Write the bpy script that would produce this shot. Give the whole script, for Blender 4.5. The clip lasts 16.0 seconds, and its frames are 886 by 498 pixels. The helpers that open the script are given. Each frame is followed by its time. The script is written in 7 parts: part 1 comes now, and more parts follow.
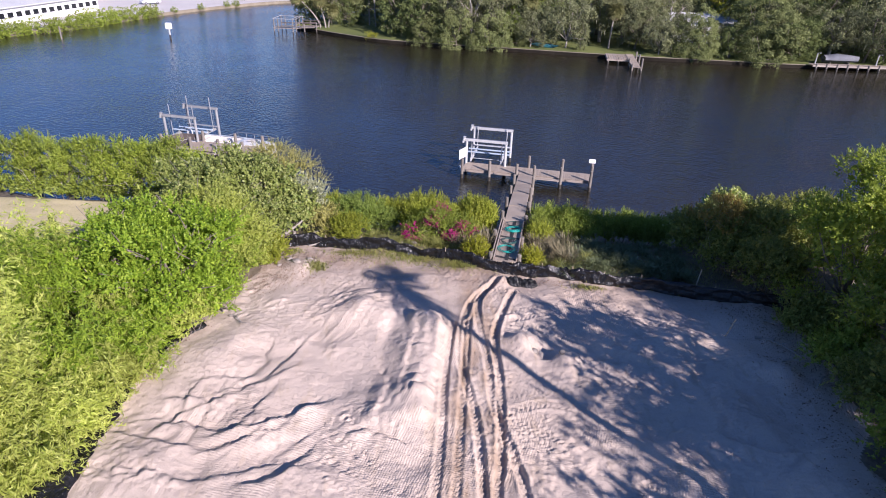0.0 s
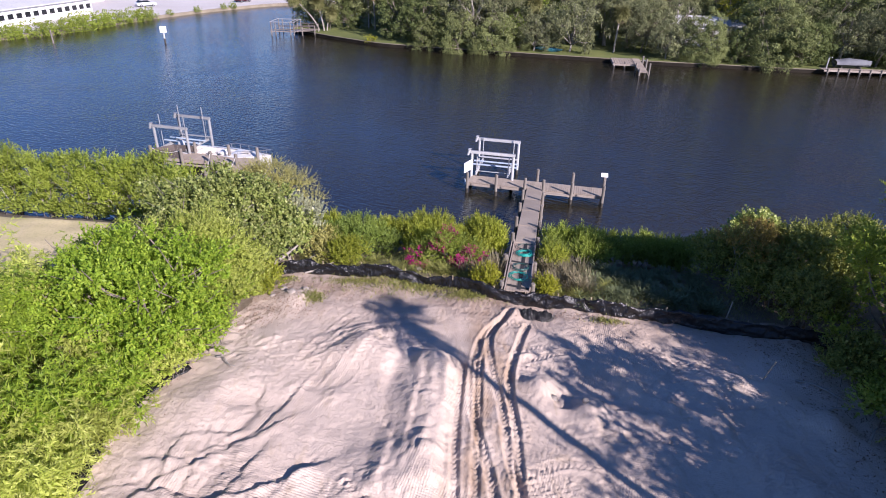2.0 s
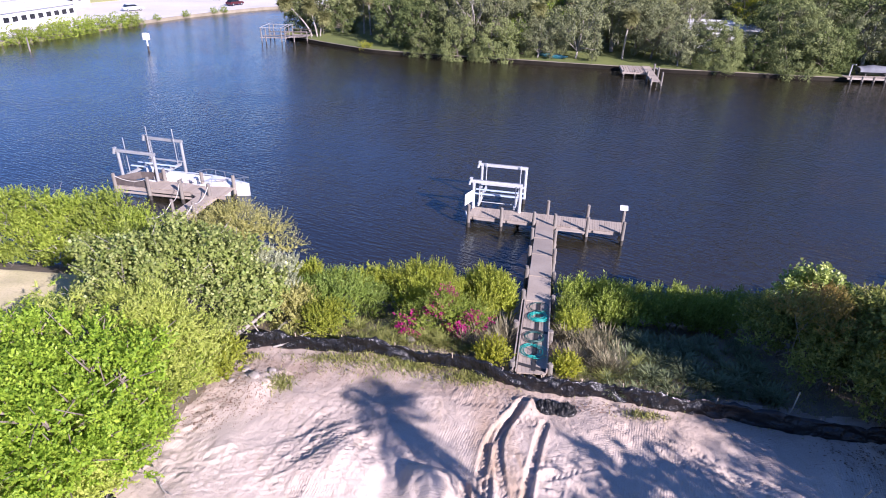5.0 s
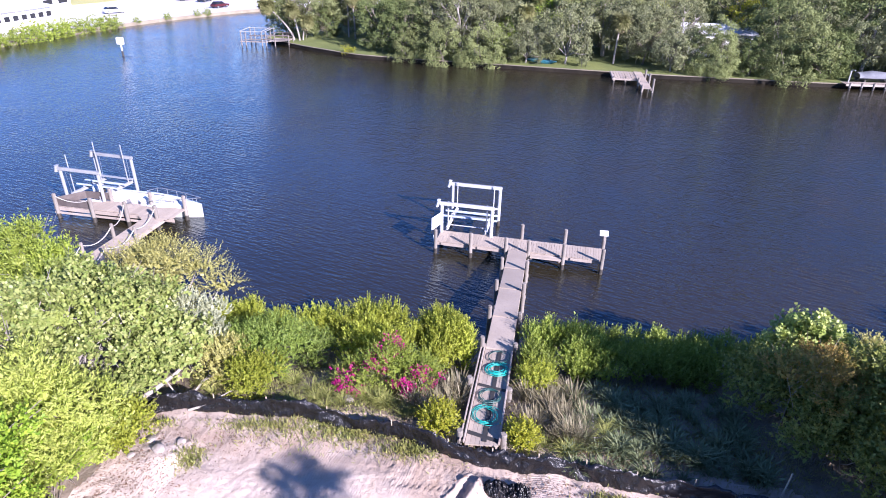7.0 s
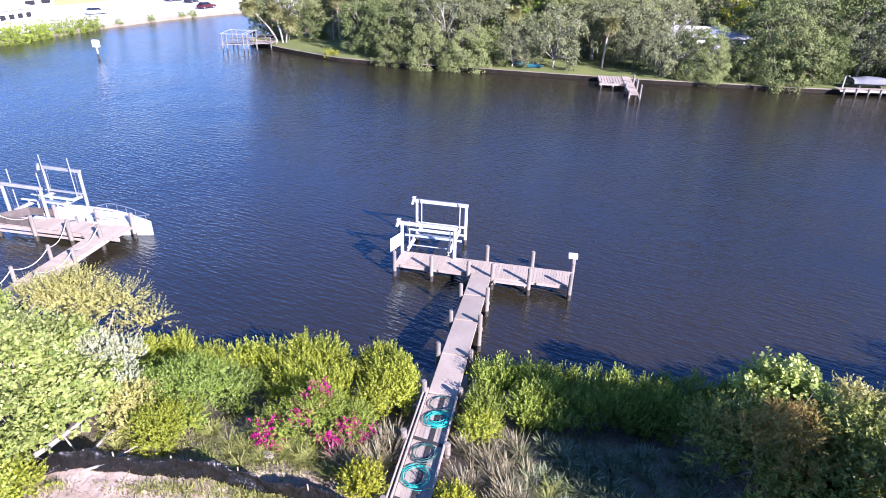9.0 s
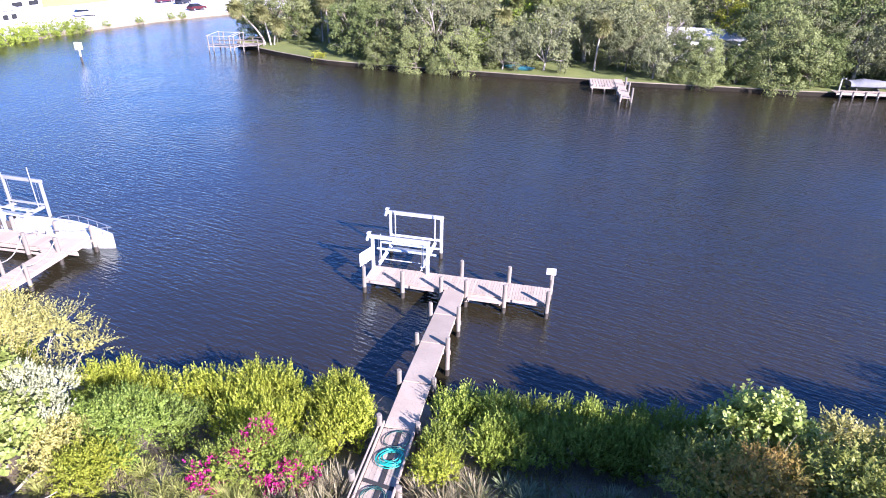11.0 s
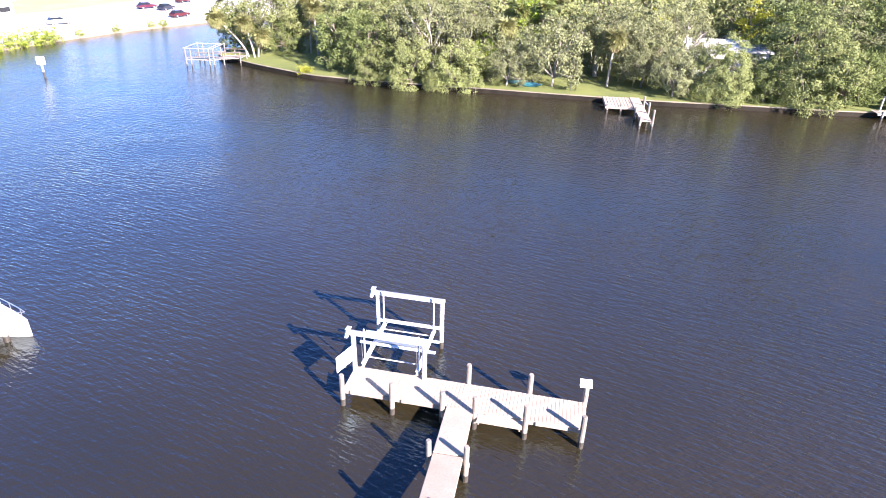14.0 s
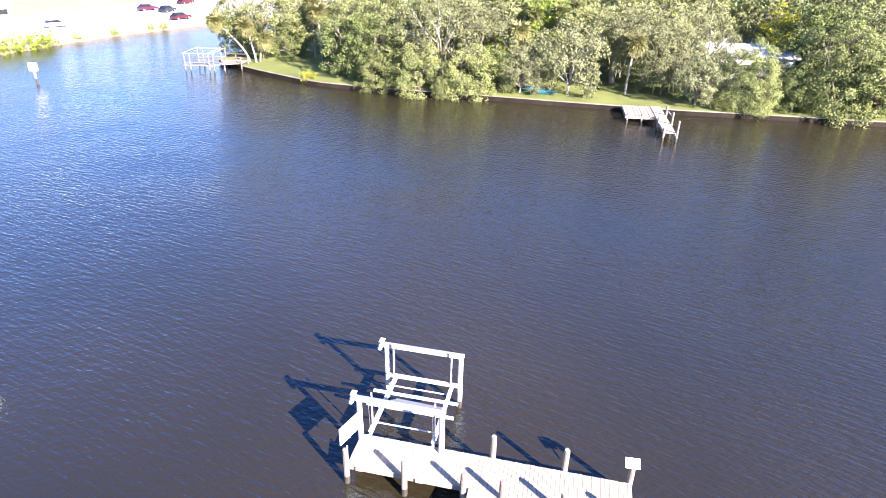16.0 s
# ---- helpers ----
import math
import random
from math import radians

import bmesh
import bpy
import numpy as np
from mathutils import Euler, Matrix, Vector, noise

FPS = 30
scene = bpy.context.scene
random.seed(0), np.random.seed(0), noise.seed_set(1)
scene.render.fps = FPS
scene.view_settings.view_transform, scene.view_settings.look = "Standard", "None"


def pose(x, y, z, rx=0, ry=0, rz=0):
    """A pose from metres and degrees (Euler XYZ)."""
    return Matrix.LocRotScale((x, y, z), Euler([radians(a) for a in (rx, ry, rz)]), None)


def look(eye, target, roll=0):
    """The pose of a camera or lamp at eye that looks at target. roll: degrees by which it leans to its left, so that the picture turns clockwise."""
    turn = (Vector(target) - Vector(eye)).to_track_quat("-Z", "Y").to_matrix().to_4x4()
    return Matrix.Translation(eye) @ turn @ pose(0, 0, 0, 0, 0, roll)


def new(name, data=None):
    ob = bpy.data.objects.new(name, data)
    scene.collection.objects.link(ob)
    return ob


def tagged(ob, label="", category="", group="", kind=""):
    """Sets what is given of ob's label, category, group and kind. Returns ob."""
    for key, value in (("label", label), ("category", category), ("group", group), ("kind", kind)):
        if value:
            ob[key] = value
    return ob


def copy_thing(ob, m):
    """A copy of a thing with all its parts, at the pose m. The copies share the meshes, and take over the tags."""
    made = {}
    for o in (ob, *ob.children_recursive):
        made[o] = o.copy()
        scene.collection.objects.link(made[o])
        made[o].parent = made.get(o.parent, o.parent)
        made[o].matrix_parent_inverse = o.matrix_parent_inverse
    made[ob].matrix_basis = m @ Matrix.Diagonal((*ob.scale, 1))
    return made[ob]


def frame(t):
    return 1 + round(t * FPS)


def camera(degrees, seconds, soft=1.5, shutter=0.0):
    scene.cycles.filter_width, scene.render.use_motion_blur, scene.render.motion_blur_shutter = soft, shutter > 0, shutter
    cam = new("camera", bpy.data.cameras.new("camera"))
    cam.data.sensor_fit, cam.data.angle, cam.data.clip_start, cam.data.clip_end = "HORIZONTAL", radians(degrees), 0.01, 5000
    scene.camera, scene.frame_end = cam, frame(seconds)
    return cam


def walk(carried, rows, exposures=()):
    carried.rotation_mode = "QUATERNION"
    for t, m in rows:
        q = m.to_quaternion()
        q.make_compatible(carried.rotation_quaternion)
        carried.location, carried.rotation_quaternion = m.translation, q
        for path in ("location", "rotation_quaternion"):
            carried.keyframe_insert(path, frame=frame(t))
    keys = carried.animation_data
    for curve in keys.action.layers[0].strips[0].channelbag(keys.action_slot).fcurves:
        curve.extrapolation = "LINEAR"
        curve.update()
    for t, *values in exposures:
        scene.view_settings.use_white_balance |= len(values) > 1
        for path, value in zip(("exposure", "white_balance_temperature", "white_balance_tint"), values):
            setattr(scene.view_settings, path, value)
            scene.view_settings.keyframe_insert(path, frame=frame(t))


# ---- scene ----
cam = camera(72.3, 16.0, 1.0)
PATH = [
    (0, (3.555, -2.144, 16.445), (3.439, -0.38, 15.508), 1.4),
    (0.5, (3.523, -1.849, 16.45), (3.406, -0.085, 15.514), 1.4),
    (1, (3.384, -1.272, 16.451), (3.269, 0.492, 15.516), 1.4),
    (1.5, (3.206, -0.487, 16.457), (3.092, 1.277, 15.521), 1.4),
    (2, (3.0, 0.392, 16.466), (2.887, 2.156, 15.532), 1.4),
    (2.5, (2.803, 1.403, 16.477), (2.69, 3.167, 15.541), 1.4),
    (3, (2.6, 2.377, 16.471), (2.487, 4.141, 15.535), 1.3),
    (3.5, (2.477, 3.315, 16.452), (2.363, 5.078, 15.516), 1.2),
    (4, (2.437, 4.118, 16.477), (2.323, 5.882, 15.542), 1.2),
    (6.5, (3.877, 8.742, 16.529), (3.765, 10.507, 15.595), 1.2),
    (7, (4.404, 9.485, 16.546), (4.293, 11.25, 15.613), 1.2),
    (7.5, (4.94, 10.146, 16.576), (4.828, 11.911, 15.641), 1.2),
    (8, (5.46, 10.832, 16.62), (5.348, 12.597, 15.686), 1.2),
    (8.5, (5.921, 11.495, 16.669), (5.811, 13.26, 15.735), 1.2),
    (9, (6.395, 12.11, 16.702), (6.284, 13.875, 15.767), 1.3),
    (11.5, (7.77, 14.63, 16.641), (7.659, 16.395, 15.709), 1.2),
    (12, (7.713, 15.596, 16.696), (7.604, 17.362, 15.764), 1.2),
    (12.5, (7.552, 16.911, 16.771), (7.444, 18.678, 15.839), 1.2),
    (13, (7.364, 18.498, 16.797), (7.259, 20.265, 15.866), 1.2),
    (13.5, (7.192, 20.23, 16.83), (7.088, 21.997, 15.899), 1.1),
    (14, (6.966, 22.02, 16.857), (6.862, 23.787, 15.926), 1.2),
    (14.5, (6.677, 23.714, 16.863), (6.572, 25.481, 15.932), 1.1),
    (15, (6.402, 24.978, 16.849), (6.294, 26.745, 15.918), 1.2),
    (15.5, (6.197, 25.61, 16.841), (6.082, 27.377, 15.909), 1.1),
    (16, (6.146, 25.825, 16.863), (6.027, 27.59, 15.931), 1.1),
]
EXPOSURES = [(0, 0.70, 5900, 28), (4, 0.94, 5850, 30), (6.5, 1.42, 5500, 32), (9, 1.70, 5500, 32), (12.5, 2.10, 5850, 30), (14.5, 2.42, 6250, 26), (16, 2.53, 6300, 26)]
walk(cam, [(t, look(eye, target, roll)) for t, eye, target, roll in PATH], EXPOSURES)

# ---- light ----
SUN_WAY = Vector((0.71, -0.70, 0.0)).normalized()      # horizontal way towards the sun
SUN_UP = radians(27.0)
world = bpy.data.worlds.new("sky")
scene.world = world
world.use_nodes = True
wn = world.node_tree.nodes
sky = wn.new("ShaderNodeTexSky")
sky.sky_type, sky.sun_disc = "NISHITA", False
sky.sun_elevation = SUN_UP
sky.sun_rotation = math.atan2(SUN_WAY.x, SUN_WAY.y)
sky.air_density, sky.dust_density, sky.ozone_density = 1.0, 0.0, 7.0
tint = wn.new("ShaderNodeMix")
tint.data_type, tint.blend_type = "RGBA", "MULTIPLY"
tint.inputs[0].default_value = 1.0
tint.inputs[7].default_value = (0.90, 0.96, 1.05, 1)
world.node_tree.links.new(sky.outputs[0], tint.inputs[6])
world.node_tree.links.new(tint.outputs[2], wn["Background"].inputs[0])
wn["Background"].inputs[1].default_value = 0.075
sun = new("sun", bpy.data.lights.new("sun", "SUN"))
sun.data.energy, sun.data.angle, sun.data.color = 5.5, radians(0.53), (1.0, 0.92, 0.80)
to_sun = Vector((SUN_WAY.x * math.cos(SUN_UP), SUN_WAY.y * math.cos(SUN_UP), math.sin(SUN_UP)))
sun.matrix_world = look(to_sun * 100, (0, 0, 0))


# ---- materials ----
def node_mat(name):
    m = bpy.data.materials.new(name)
    m.use_nodes = True
    nt = m.node_tree
    return m, nt, nt.nodes, nt.links, nt.nodes["Principled BSDF"]


def mix_rgb(nt, fac, a, b, mode="MIX"):
    """A colour mix; fac, a and b are sockets or values."""
    n = nt.nodes.new("ShaderNodeMix")
    n.data_type, n.blend_type = "RGBA", mode
    for sock, val in ((n.inputs[0], fac), (n.inputs[6], a), (n.inputs[7], b)):
        if isinstance(val, bpy.types.NodeSocket):
            nt.links.new(val, sock)
        elif isinstance(val, (int, float)):
            sock.default_value = val
        else:
            sock.default_value = (*val, 1)
    return n.outputs[2]


def ramp(nt, fac, lo, hi):
    n = nt.nodes.new("ShaderNodeMapRange")
    n.inputs[1].default_value, n.inputs[2].default_value = lo, hi
    nt.links.new(fac, n.inputs[0])
    return n.outputs[0]


def noise_tex(nt, scale, detail=4.0, stretch=(1, 1, 1), turn=0.0, rough=0.55):
    co = nt.nodes.new("ShaderNodeTexCoord")
    mp = nt.nodes.new("ShaderNodeMapping")
    mp.vector_type = "TEXTURE"
    mp.inputs["Scale"].default_value = [1 / v for v in stretch]
    mp.inputs["Rotation"].default_value = (0, 0, radians(turn))
    nt.links.new(co.outputs["Object"], mp.inputs[0])
    n = nt.nodes.new("ShaderNodeTexNoise")
    n.inputs["Scale"].default_value, n.inputs["Detail"].default_value = scale, detail
    n.inputs["Roughness"].default_value = rough
    nt.links.new(mp.outputs[0], n.inputs["Vector"])
    return n.outputs["Fac"]


def bumped(nt, p, height, strength, distance):
    b = nt.nodes.new("ShaderNodeBump")
    b.inputs["Strength"].default_value, b.inputs["Distance"].default_value = strength, distance
    nt.links.new(height, b.inputs["Height"])
    nt.links.new(b.outputs[0], p.inputs["Normal"])


def surface(name, c1, c2, coarse=0.6, fine=8.0, rough=0.8, bump=0.3, dist=0.01, metal=0.0, stretch=(1, 1, 1), vary=0.0):
    """A plain weathered surface: two scales of tone between c1 and c2, fine relief, and a tone of its own for each object."""
    m, nt, nodes, links, p = node_mat(name)
    a, b = noise_tex(nt, coarse, 3, stretch), noise_tex(nt, fine, 5, stretch)
    col = mix_rgb(nt, ramp(nt, a, 0.3, 0.7), c1, c2)
    dark = tuple(v * 0.72 for v in c1)
    col = mix_rgb(nt, ramp(nt, b, 0.5, 0.85), col, dark)
    if vary:
        info = nodes.new("ShaderNodeObjectInfo")
        hs = nodes.new("ShaderNodeHueSaturation")
        mr = nodes.new("ShaderNodeMapRange")
        mr.inputs[3].default_value, mr.inputs[4].default_value = 1 - vary, 1 + vary
        links.new(info.outputs["Random"], mr.inputs[0])
        links.new(mr.outputs[0], hs.inputs["Value"])
        links.new(col, hs.inputs["Color"])
        col = hs.outputs[0]
    links.new(col, p.inputs["Base Color"])
    p.inputs["Roughness"].default_value, p.inputs["Metallic"].default_value = rough, metal
    if bump:
        bumped(nt, p, b, bump, dist)
    return m


def leaf_mat(name, c1, c2, c3, through_light=0.35, rough=0.5, gloss=0.3):
    """Leaves: each leaf has a tone of its own between c1 and c2, with some of c3; light passes through."""
    m, nt, nodes, links, p = node_mat(name)
    geo = nodes.new("ShaderNodeNewGeometry")
    rnd = geo.outputs["Random Per Island"]
    a = noise_tex(nt, 0.7, 2)
    col = mix_rgb(nt, rnd, c1, c2)
    col = mix_rgb(nt, ramp(nt, a, 0.45, 0.75), col, c3)
    info = nodes.new("ShaderNodeObjectInfo")
    hs = nodes.new("ShaderNodeHueSaturation")
    mr = nodes.new("ShaderNodeMapRange")
    mr.inputs[3].default_value, mr.inputs[4].default_value = 0.8, 1.15
    links.new(info.outputs["Random"], mr.inputs[0])
    links.new(mr.outputs[0], hs.inputs["Value"])
    links.new(col, hs.inputs["Color"])
    col = hs.outputs[0]
    links.new(col, p.inputs["Base Color"])
    p.inputs["Roughness"].default_value = rough
    p.inputs["Specular IOR Level"].default_value = gloss
    t = nodes.new("ShaderNodeBsdfTranslucent")
    links.new(col, t.inputs[0])
    mx = nodes.new("ShaderNodeMixShader")
    mx.inputs[0].default_value = through_light
    links.new(p.outputs[0], mx.inputs[1])
    links.new(t.outputs[0], mx.inputs[2])
    links.new(mx.outputs[0], nodes["Material Output"].inputs[0])
    return m


def sand_mat():
    m, nt, nodes, links, p = node_mat("sand")
    big, mid, fine, grit = noise_tex(nt, 0.22, 3), noise_tex(nt, 1.3, 6, rough=0.65), noise_tex(nt, 9, 5, rough=0.7), noise_tex(nt, 45, 3)
    drag = noise_tex(nt, 0.9, 6, (2.2, 0.6, 1), 8, 0.65)
    col = mix_rgb(nt, ramp(nt, big, 0.35, 0.68), (0.605, 0.498, 0.408), (0.515, 0.42, 0.342))
    col = mix_rgb(nt, ramp(nt, drag, 0.56, 0.78), col, (0.46, 0.36, 0.26))
    col = mix_rgb(nt, ramp(nt, mid, 0.60, 0.78), col, (0.37, 0.295, 0.22))
    col = mix_rgb(nt, ramp(nt, fine, 0.58, 0.85), col, (0.36, 0.29, 0.225))
    col = mix_rgb(nt, ramp(nt, grit, 0.52, 0.90), col, (0.30, 0.24, 0.19))
    # damp brown subsoil turned up along the wheel tracks
    co = nodes.new("ShaderNodeTexCoord")
    xyz = nodes.new("ShaderNodeSeparateXYZ")
    links.new(co.outputs["Object"], xyz.inputs[0])
    off = nodes.new("ShaderNodeMath")
    off.operation = "SUBTRACT"
    off.inputs[1].default_value = 3.7
    links.new(xyz.outputs[0], off.inputs[0])
    gap = nodes.new("ShaderNodeMath")
    gap.operation = "ABSOLUTE"
    links.new(off.outputs[0], gap.inputs[0])
    band = nodes.new("ShaderNodeMapRange")
    band.inputs[1].default_value, band.inputs[2].default_value = 1.7, 0.4
    links.new(gap.outputs[0], band.inputs[0])
    damp = nodes.new("ShaderNodeMath")
    damp.operation = "MULTIPLY"
    links.new(band.outputs[0], damp.inputs[0])
    links.new(ramp(nt, noise_tex(nt, 0.9, 5, (1.6, 0.45, 1), 0, 0.65), 0.40, 0.66), damp.inputs[1])
    col = mix_rgb(nt, damp.outputs[0], col, (0.36, 0.255, 0.17))
    # topsoil and leaf mould trodden into the sand near the silt fence
    near = nodes.new("ShaderNodeMapRange")
    near.inputs[1].default_value, near.inputs[2].default_value = 19.6, 23.2
    links.new(xyz.outputs[1], near.inputs[0])
    soiled = nodes.new("ShaderNodeMath")
    soiled.operation = "MULTIPLY"
    links.new(near.outputs[0], soiled.inputs[0])
    links.new(ramp(nt, noise_tex(nt, 0.8, 6, (0.7, 1.3, 1), 6, 0.7), 0.28, 0.62), soiled.inputs[1])
    col = mix_rgb(nt, soiled.outputs[0], col, (0.30, 0.225, 0.17))
    links.new(col, p.inputs["Base Color"])
    p.inputs["Roughness"].default_value = 0.95
    p.inputs["Specular IOR Level"].default_value = 0.15
    stamps = []
    for turn, seed_scale in ((15, 0.31), (98, 0.27)):
        co = nodes.new("ShaderNodeTexCoord")
        mp = nodes.new("ShaderNodeMapping")
        mp.inputs["Rotation"].default_value = (0, 0, radians(turn))
        links.new(co.outputs["Object"], mp.inputs[0])
        wv = nodes.new("ShaderNodeTexWave")
        wv.inputs["Scale"].default_value = 3.9
        wv.inputs["Distortion"].default_value, wv.inputs["Detail"].default_value = 4.5, 3.0
        wv.inputs["Detail Scale"].default_value = 0.6
        links.new(mp.outputs[0], wv.inputs["Vector"])
        mul = nodes.new("ShaderNodeMath")
        mul.operation = "MULTIPLY"
        links.new(wv.outputs["Fac"], mul.inputs[0])
        links.new(ramp(nt, noise_tex(nt, seed_scale, 3, (1, 1, 1), turn), 0.52, 0.62), mul.inputs[1])
        stamps.append(mul.outputs[0])
    clods = ramp(nt, noise_tex(nt, 5.0, 6, rough=0.75), 0.52, 0.8)
    half = nodes.new("ShaderNodeMath")
    half.operation = "MULTIPLY"
    half.inputs[1].default_value = 0.45
    links.new(mid, half.inputs[0])
    total = half.outputs[0]
    for tex, amount in ((fine, 0.26), (grit, 0.14), (drag, 0.22), (stamps[0], 0.085), (stamps[1], 0.085), (clods, 0.22)):
        add = nodes.new("ShaderNodeMath")
        add.operation = "MULTIPLY_ADD"
        add.inputs[1].default_value = amount
        links.new(tex, add.inputs[0])
        links.new(total, add.inputs[2])
        total = add.outputs[0]
    bumped(nt, p, total, 1.0, 0.10)
    return m


def water_mat():
    """Tea-brown tidal water: short wind ripples in two crossing trains, with smoother lanes between."""
    m, nt, nodes, links, p = node_mat("river_water")
    big = noise_tex(nt, 0.03, 3)
    col = mix_rgb(nt, ramp(nt, big, 0.35, 0.7), (0.0150, 0.0132, 0.0072), (0.0255, 0.0195, 0.0092))
    links.new(col, p.inputs["Base Color"])
    p.inputs["Roughness"].default_value = 0.07
    p.inputs["IOR"].default_value = 1.55
    p.inputs["Specular Tint"].default_value = (0.46, 0.77, 1.0, 1)
    p.inputs["Specular IOR Level"].default_value = 0.68
    r1 = noise_tex(nt, 2.6, 2, (0.34, 1.7, 1), -22, 0.5)
    r2 = noise_tex(nt, 4.6, 2, (0.38, 1.6, 1), -34, 0.5)
    r3 = noise_tex(nt, 3.4, 2, (0.45, 1.5, 1), 28, 0.5)
    r4 = noise_tex(nt, 10.0, 2, (0.6, 1.4, 1), -20, 0.5)
    wind = noise_tex(nt, 0.06, 3)
    total = r1
    for tex, amount in ((r2, 0.5), (r3, 0.34), (r4, 0.13)):
        add = nodes.new("ShaderNodeMath")
        add.operation = "MULTIPLY_ADD"
        add.inputs[1].default_value = amount
        links.new(tex, add.inputs[0])
        links.new(total, add.inputs[2])
        total = add.outputs[0]
    calm = nodes.new("ShaderNodeMath")
    calm.operation = "MULTIPLY"
    links.new(total, calm.inputs[0])
    links.new(ramp(nt, wind, 0.0, 0.6), calm.inputs[1])
    bumped(nt, p, calm.outputs[0], 1.0, 0.066)
    return m


SAND = sand_mat()
WATER = water_mat()
SOIL = surface("leaf_litter_soil", (0.14, 0.11, 0.075), (0.25, 0.20, 0.14), 1.2, 14, 0.95, 0.8, 0.05)
MUD = surface("river_mud", (0.06, 0.05, 0.035), (0.09, 0.075, 0.05), 0.5, 4, 0.9, 0.4, 0.03)
LAWN = surface("lawn", (0.085, 0.112, 0.020), (0.165, 0.185, 0.040), 0.25, 9, 0.95, 0.9, 0.06)
FIELD = surface("mown_field", (0.34, 0.34, 0.10), (0.42, 0.39, 0.15), 0.1, 4, 0.95, 0.3, 0.03)
DRY_LAWN = surface("dry_lawn", (0.43, 0.38, 0.19), (0.54, 0.46, 0.27), 0.5, 9, 0.95, 0.6, 0.04)
PAVING = surface("bleached_paving", (0.50, 0.465, 0.43), (0.60, 0.57, 0.53), 0.1, 5, 0.9, 0.2, 0.01)
# wet stain on the seawall face, with the overhang's shade painted into its colour
WALL_STAIN_SHADE = surface("stained_wet_shaded_seawall", (0.012, 0.010, 0.008), (0.030, 0.025, 0.018), 0.5, 4, 0.8, 0.4, 0.02)
WALL_STAIN_SHADE.node_tree.nodes["Principled BSDF"].inputs["Specular IOR Level"].default_value = 0.1
CONCRETE = surface("seawall_concrete", (0.16, 0.135, 0.095), (0.28, 0.24, 0.175), 0.4, 4, 0.9, 0.4, 0.02)
DECK = surface("weathered_deck_boards", (0.305, 0.25, 0.195), (0.375, 0.312, 0.245), 0.9, 16, 0.8, 0.3, 0.006, 0, (1, 1, 1), 0.10)
DECK_EDGE = surface("deck_framing_timber", (0.29, 0.24, 0.20), (0.37, 0.315, 0.265), 1.0, 14, 0.85, 0.4, 0.008)
PILE = surface("grey_pile_timber", (0.15, 0.132, 0.112), (0.25, 0.222, 0.19), 1.5, 18, 0.9, 0.6, 0.012, 0, (3, 3, 0.4), 0.12)
PILE_WET = surface("wet_pile_foot", (0.035, 0.03, 0.025), (0.06, 0.052, 0.042), 3, 20, 0.5, 0.6, 0.012)
ALUM = surface("white_coated_aluminium", (0.42, 0.43, 0.43), (0.52, 0.52, 0.515), 1.0, 9, 0.45, 0.1, 0.003, 0.0)
DULL_ALUM = surface("dull_grey_aluminium", (0.24, 0.245, 0.25), (0.34, 0.345, 0.345), 1.0, 9, 0.5, 0.1, 0.003, 0.0)
STEEL = surface("galvanised_steel", (0.42, 0.43, 0.44), (0.5, 0.5, 0.5), 2.0, 20, 0.4, 0.1, 0.003, 0.8)
CARPET = surface("blue_grey_bunk_carpet", (0.34, 0.42, 0.52), (0.44, 0.52, 0.6), 2.0, 30, 0.95, 0.4, 0.004)
SIGN = surface("white_sign_board", (0.76, 0.76, 0.75), (0.82, 0.82, 0.8), 2.0, 12, 0.5, 0.0)
GELCOAT = surface("white_gelcoat", (0.60, 0.60, 0.59), (0.70, 0.69, 0.67), 0.7, 6, 0.3, 0.0)
VINYL = surface("cream_seat_vinyl", (0.62, 0.57, 0.5), (0.68, 0.63, 0.56), 2, 12, 0.6, 0.1, 0.004)
DARK_NET = surface("dark_brown_netting", (0.07, 0.055, 0.05), (0.12, 0.1, 0.09), 2, 26, 0.9, 0.6, 0.01)
ROPE = surface("pale_rope", (0.55, 0.52, 0.46), (0.62, 0.59, 0.53), 5, 40, 0.9, 0.2, 0.004)
GLASS = surface("dark_tinted_glass", (0.012, 0.014, 0.016), (0.02, 0.022, 0.025), 1, 5, 0.08, 0.0)
BLACK_PLASTIC = surface("black_plastic_sheet", (0.006, 0.006, 0.007), (0.012, 0.011, 0.011), 1.5, 5, 0.27, 1.0, 0.07, 0, (1.6, 1.6, 0.5))
RUBBER = surface("black_rubber", (0.02, 0.02, 0.02), (0.035, 0.033, 0.03), 4, 20, 0.8, 0.2, 0.004)
HOSE_TEAL = surface("teal_hose", (0.01, 0.30, 0.25), (0.02, 0.38, 0.31), 4, 20, 0.4, 0.0)
HOSE_DARK = surface("dark_green_hose", (0.02, 0.075, 0.065), (0.03, 0.1, 0.085), 4, 20, 0.4, 0.0)
BARK = surface("grey_brown_bark", (0.16, 0.13, 0.10), (0.26, 0.22, 0.18), 1.5, 9, 0.95, 0.8, 0.03, 0, (2, 2, 0.5))
BARK_PALE = surface("pale_grey_bark", (0.24, 0.21, 0.18), (0.36, 0.33, 0.29), 1.5, 9, 0.95, 0.6, 0.02, 0, (2, 2, 0.5))
STRAW = surface("dry_straw", (0.42, 0.33, 0.18), (0.52, 0.42, 0.25), 3, 15, 0.95, 0.0)
CANE = surface("green_cane", (0.22, 0.26, 0.06), (0.30, 0.32, 0.10), 3, 15, 0.7, 0.0)
STAKE_WOOD = surface("raw_stake_wood", (0.40, 0.32, 0.22), (0.5, 0.41, 0.3), 3, 20, 0.9, 0.2, 0.004)
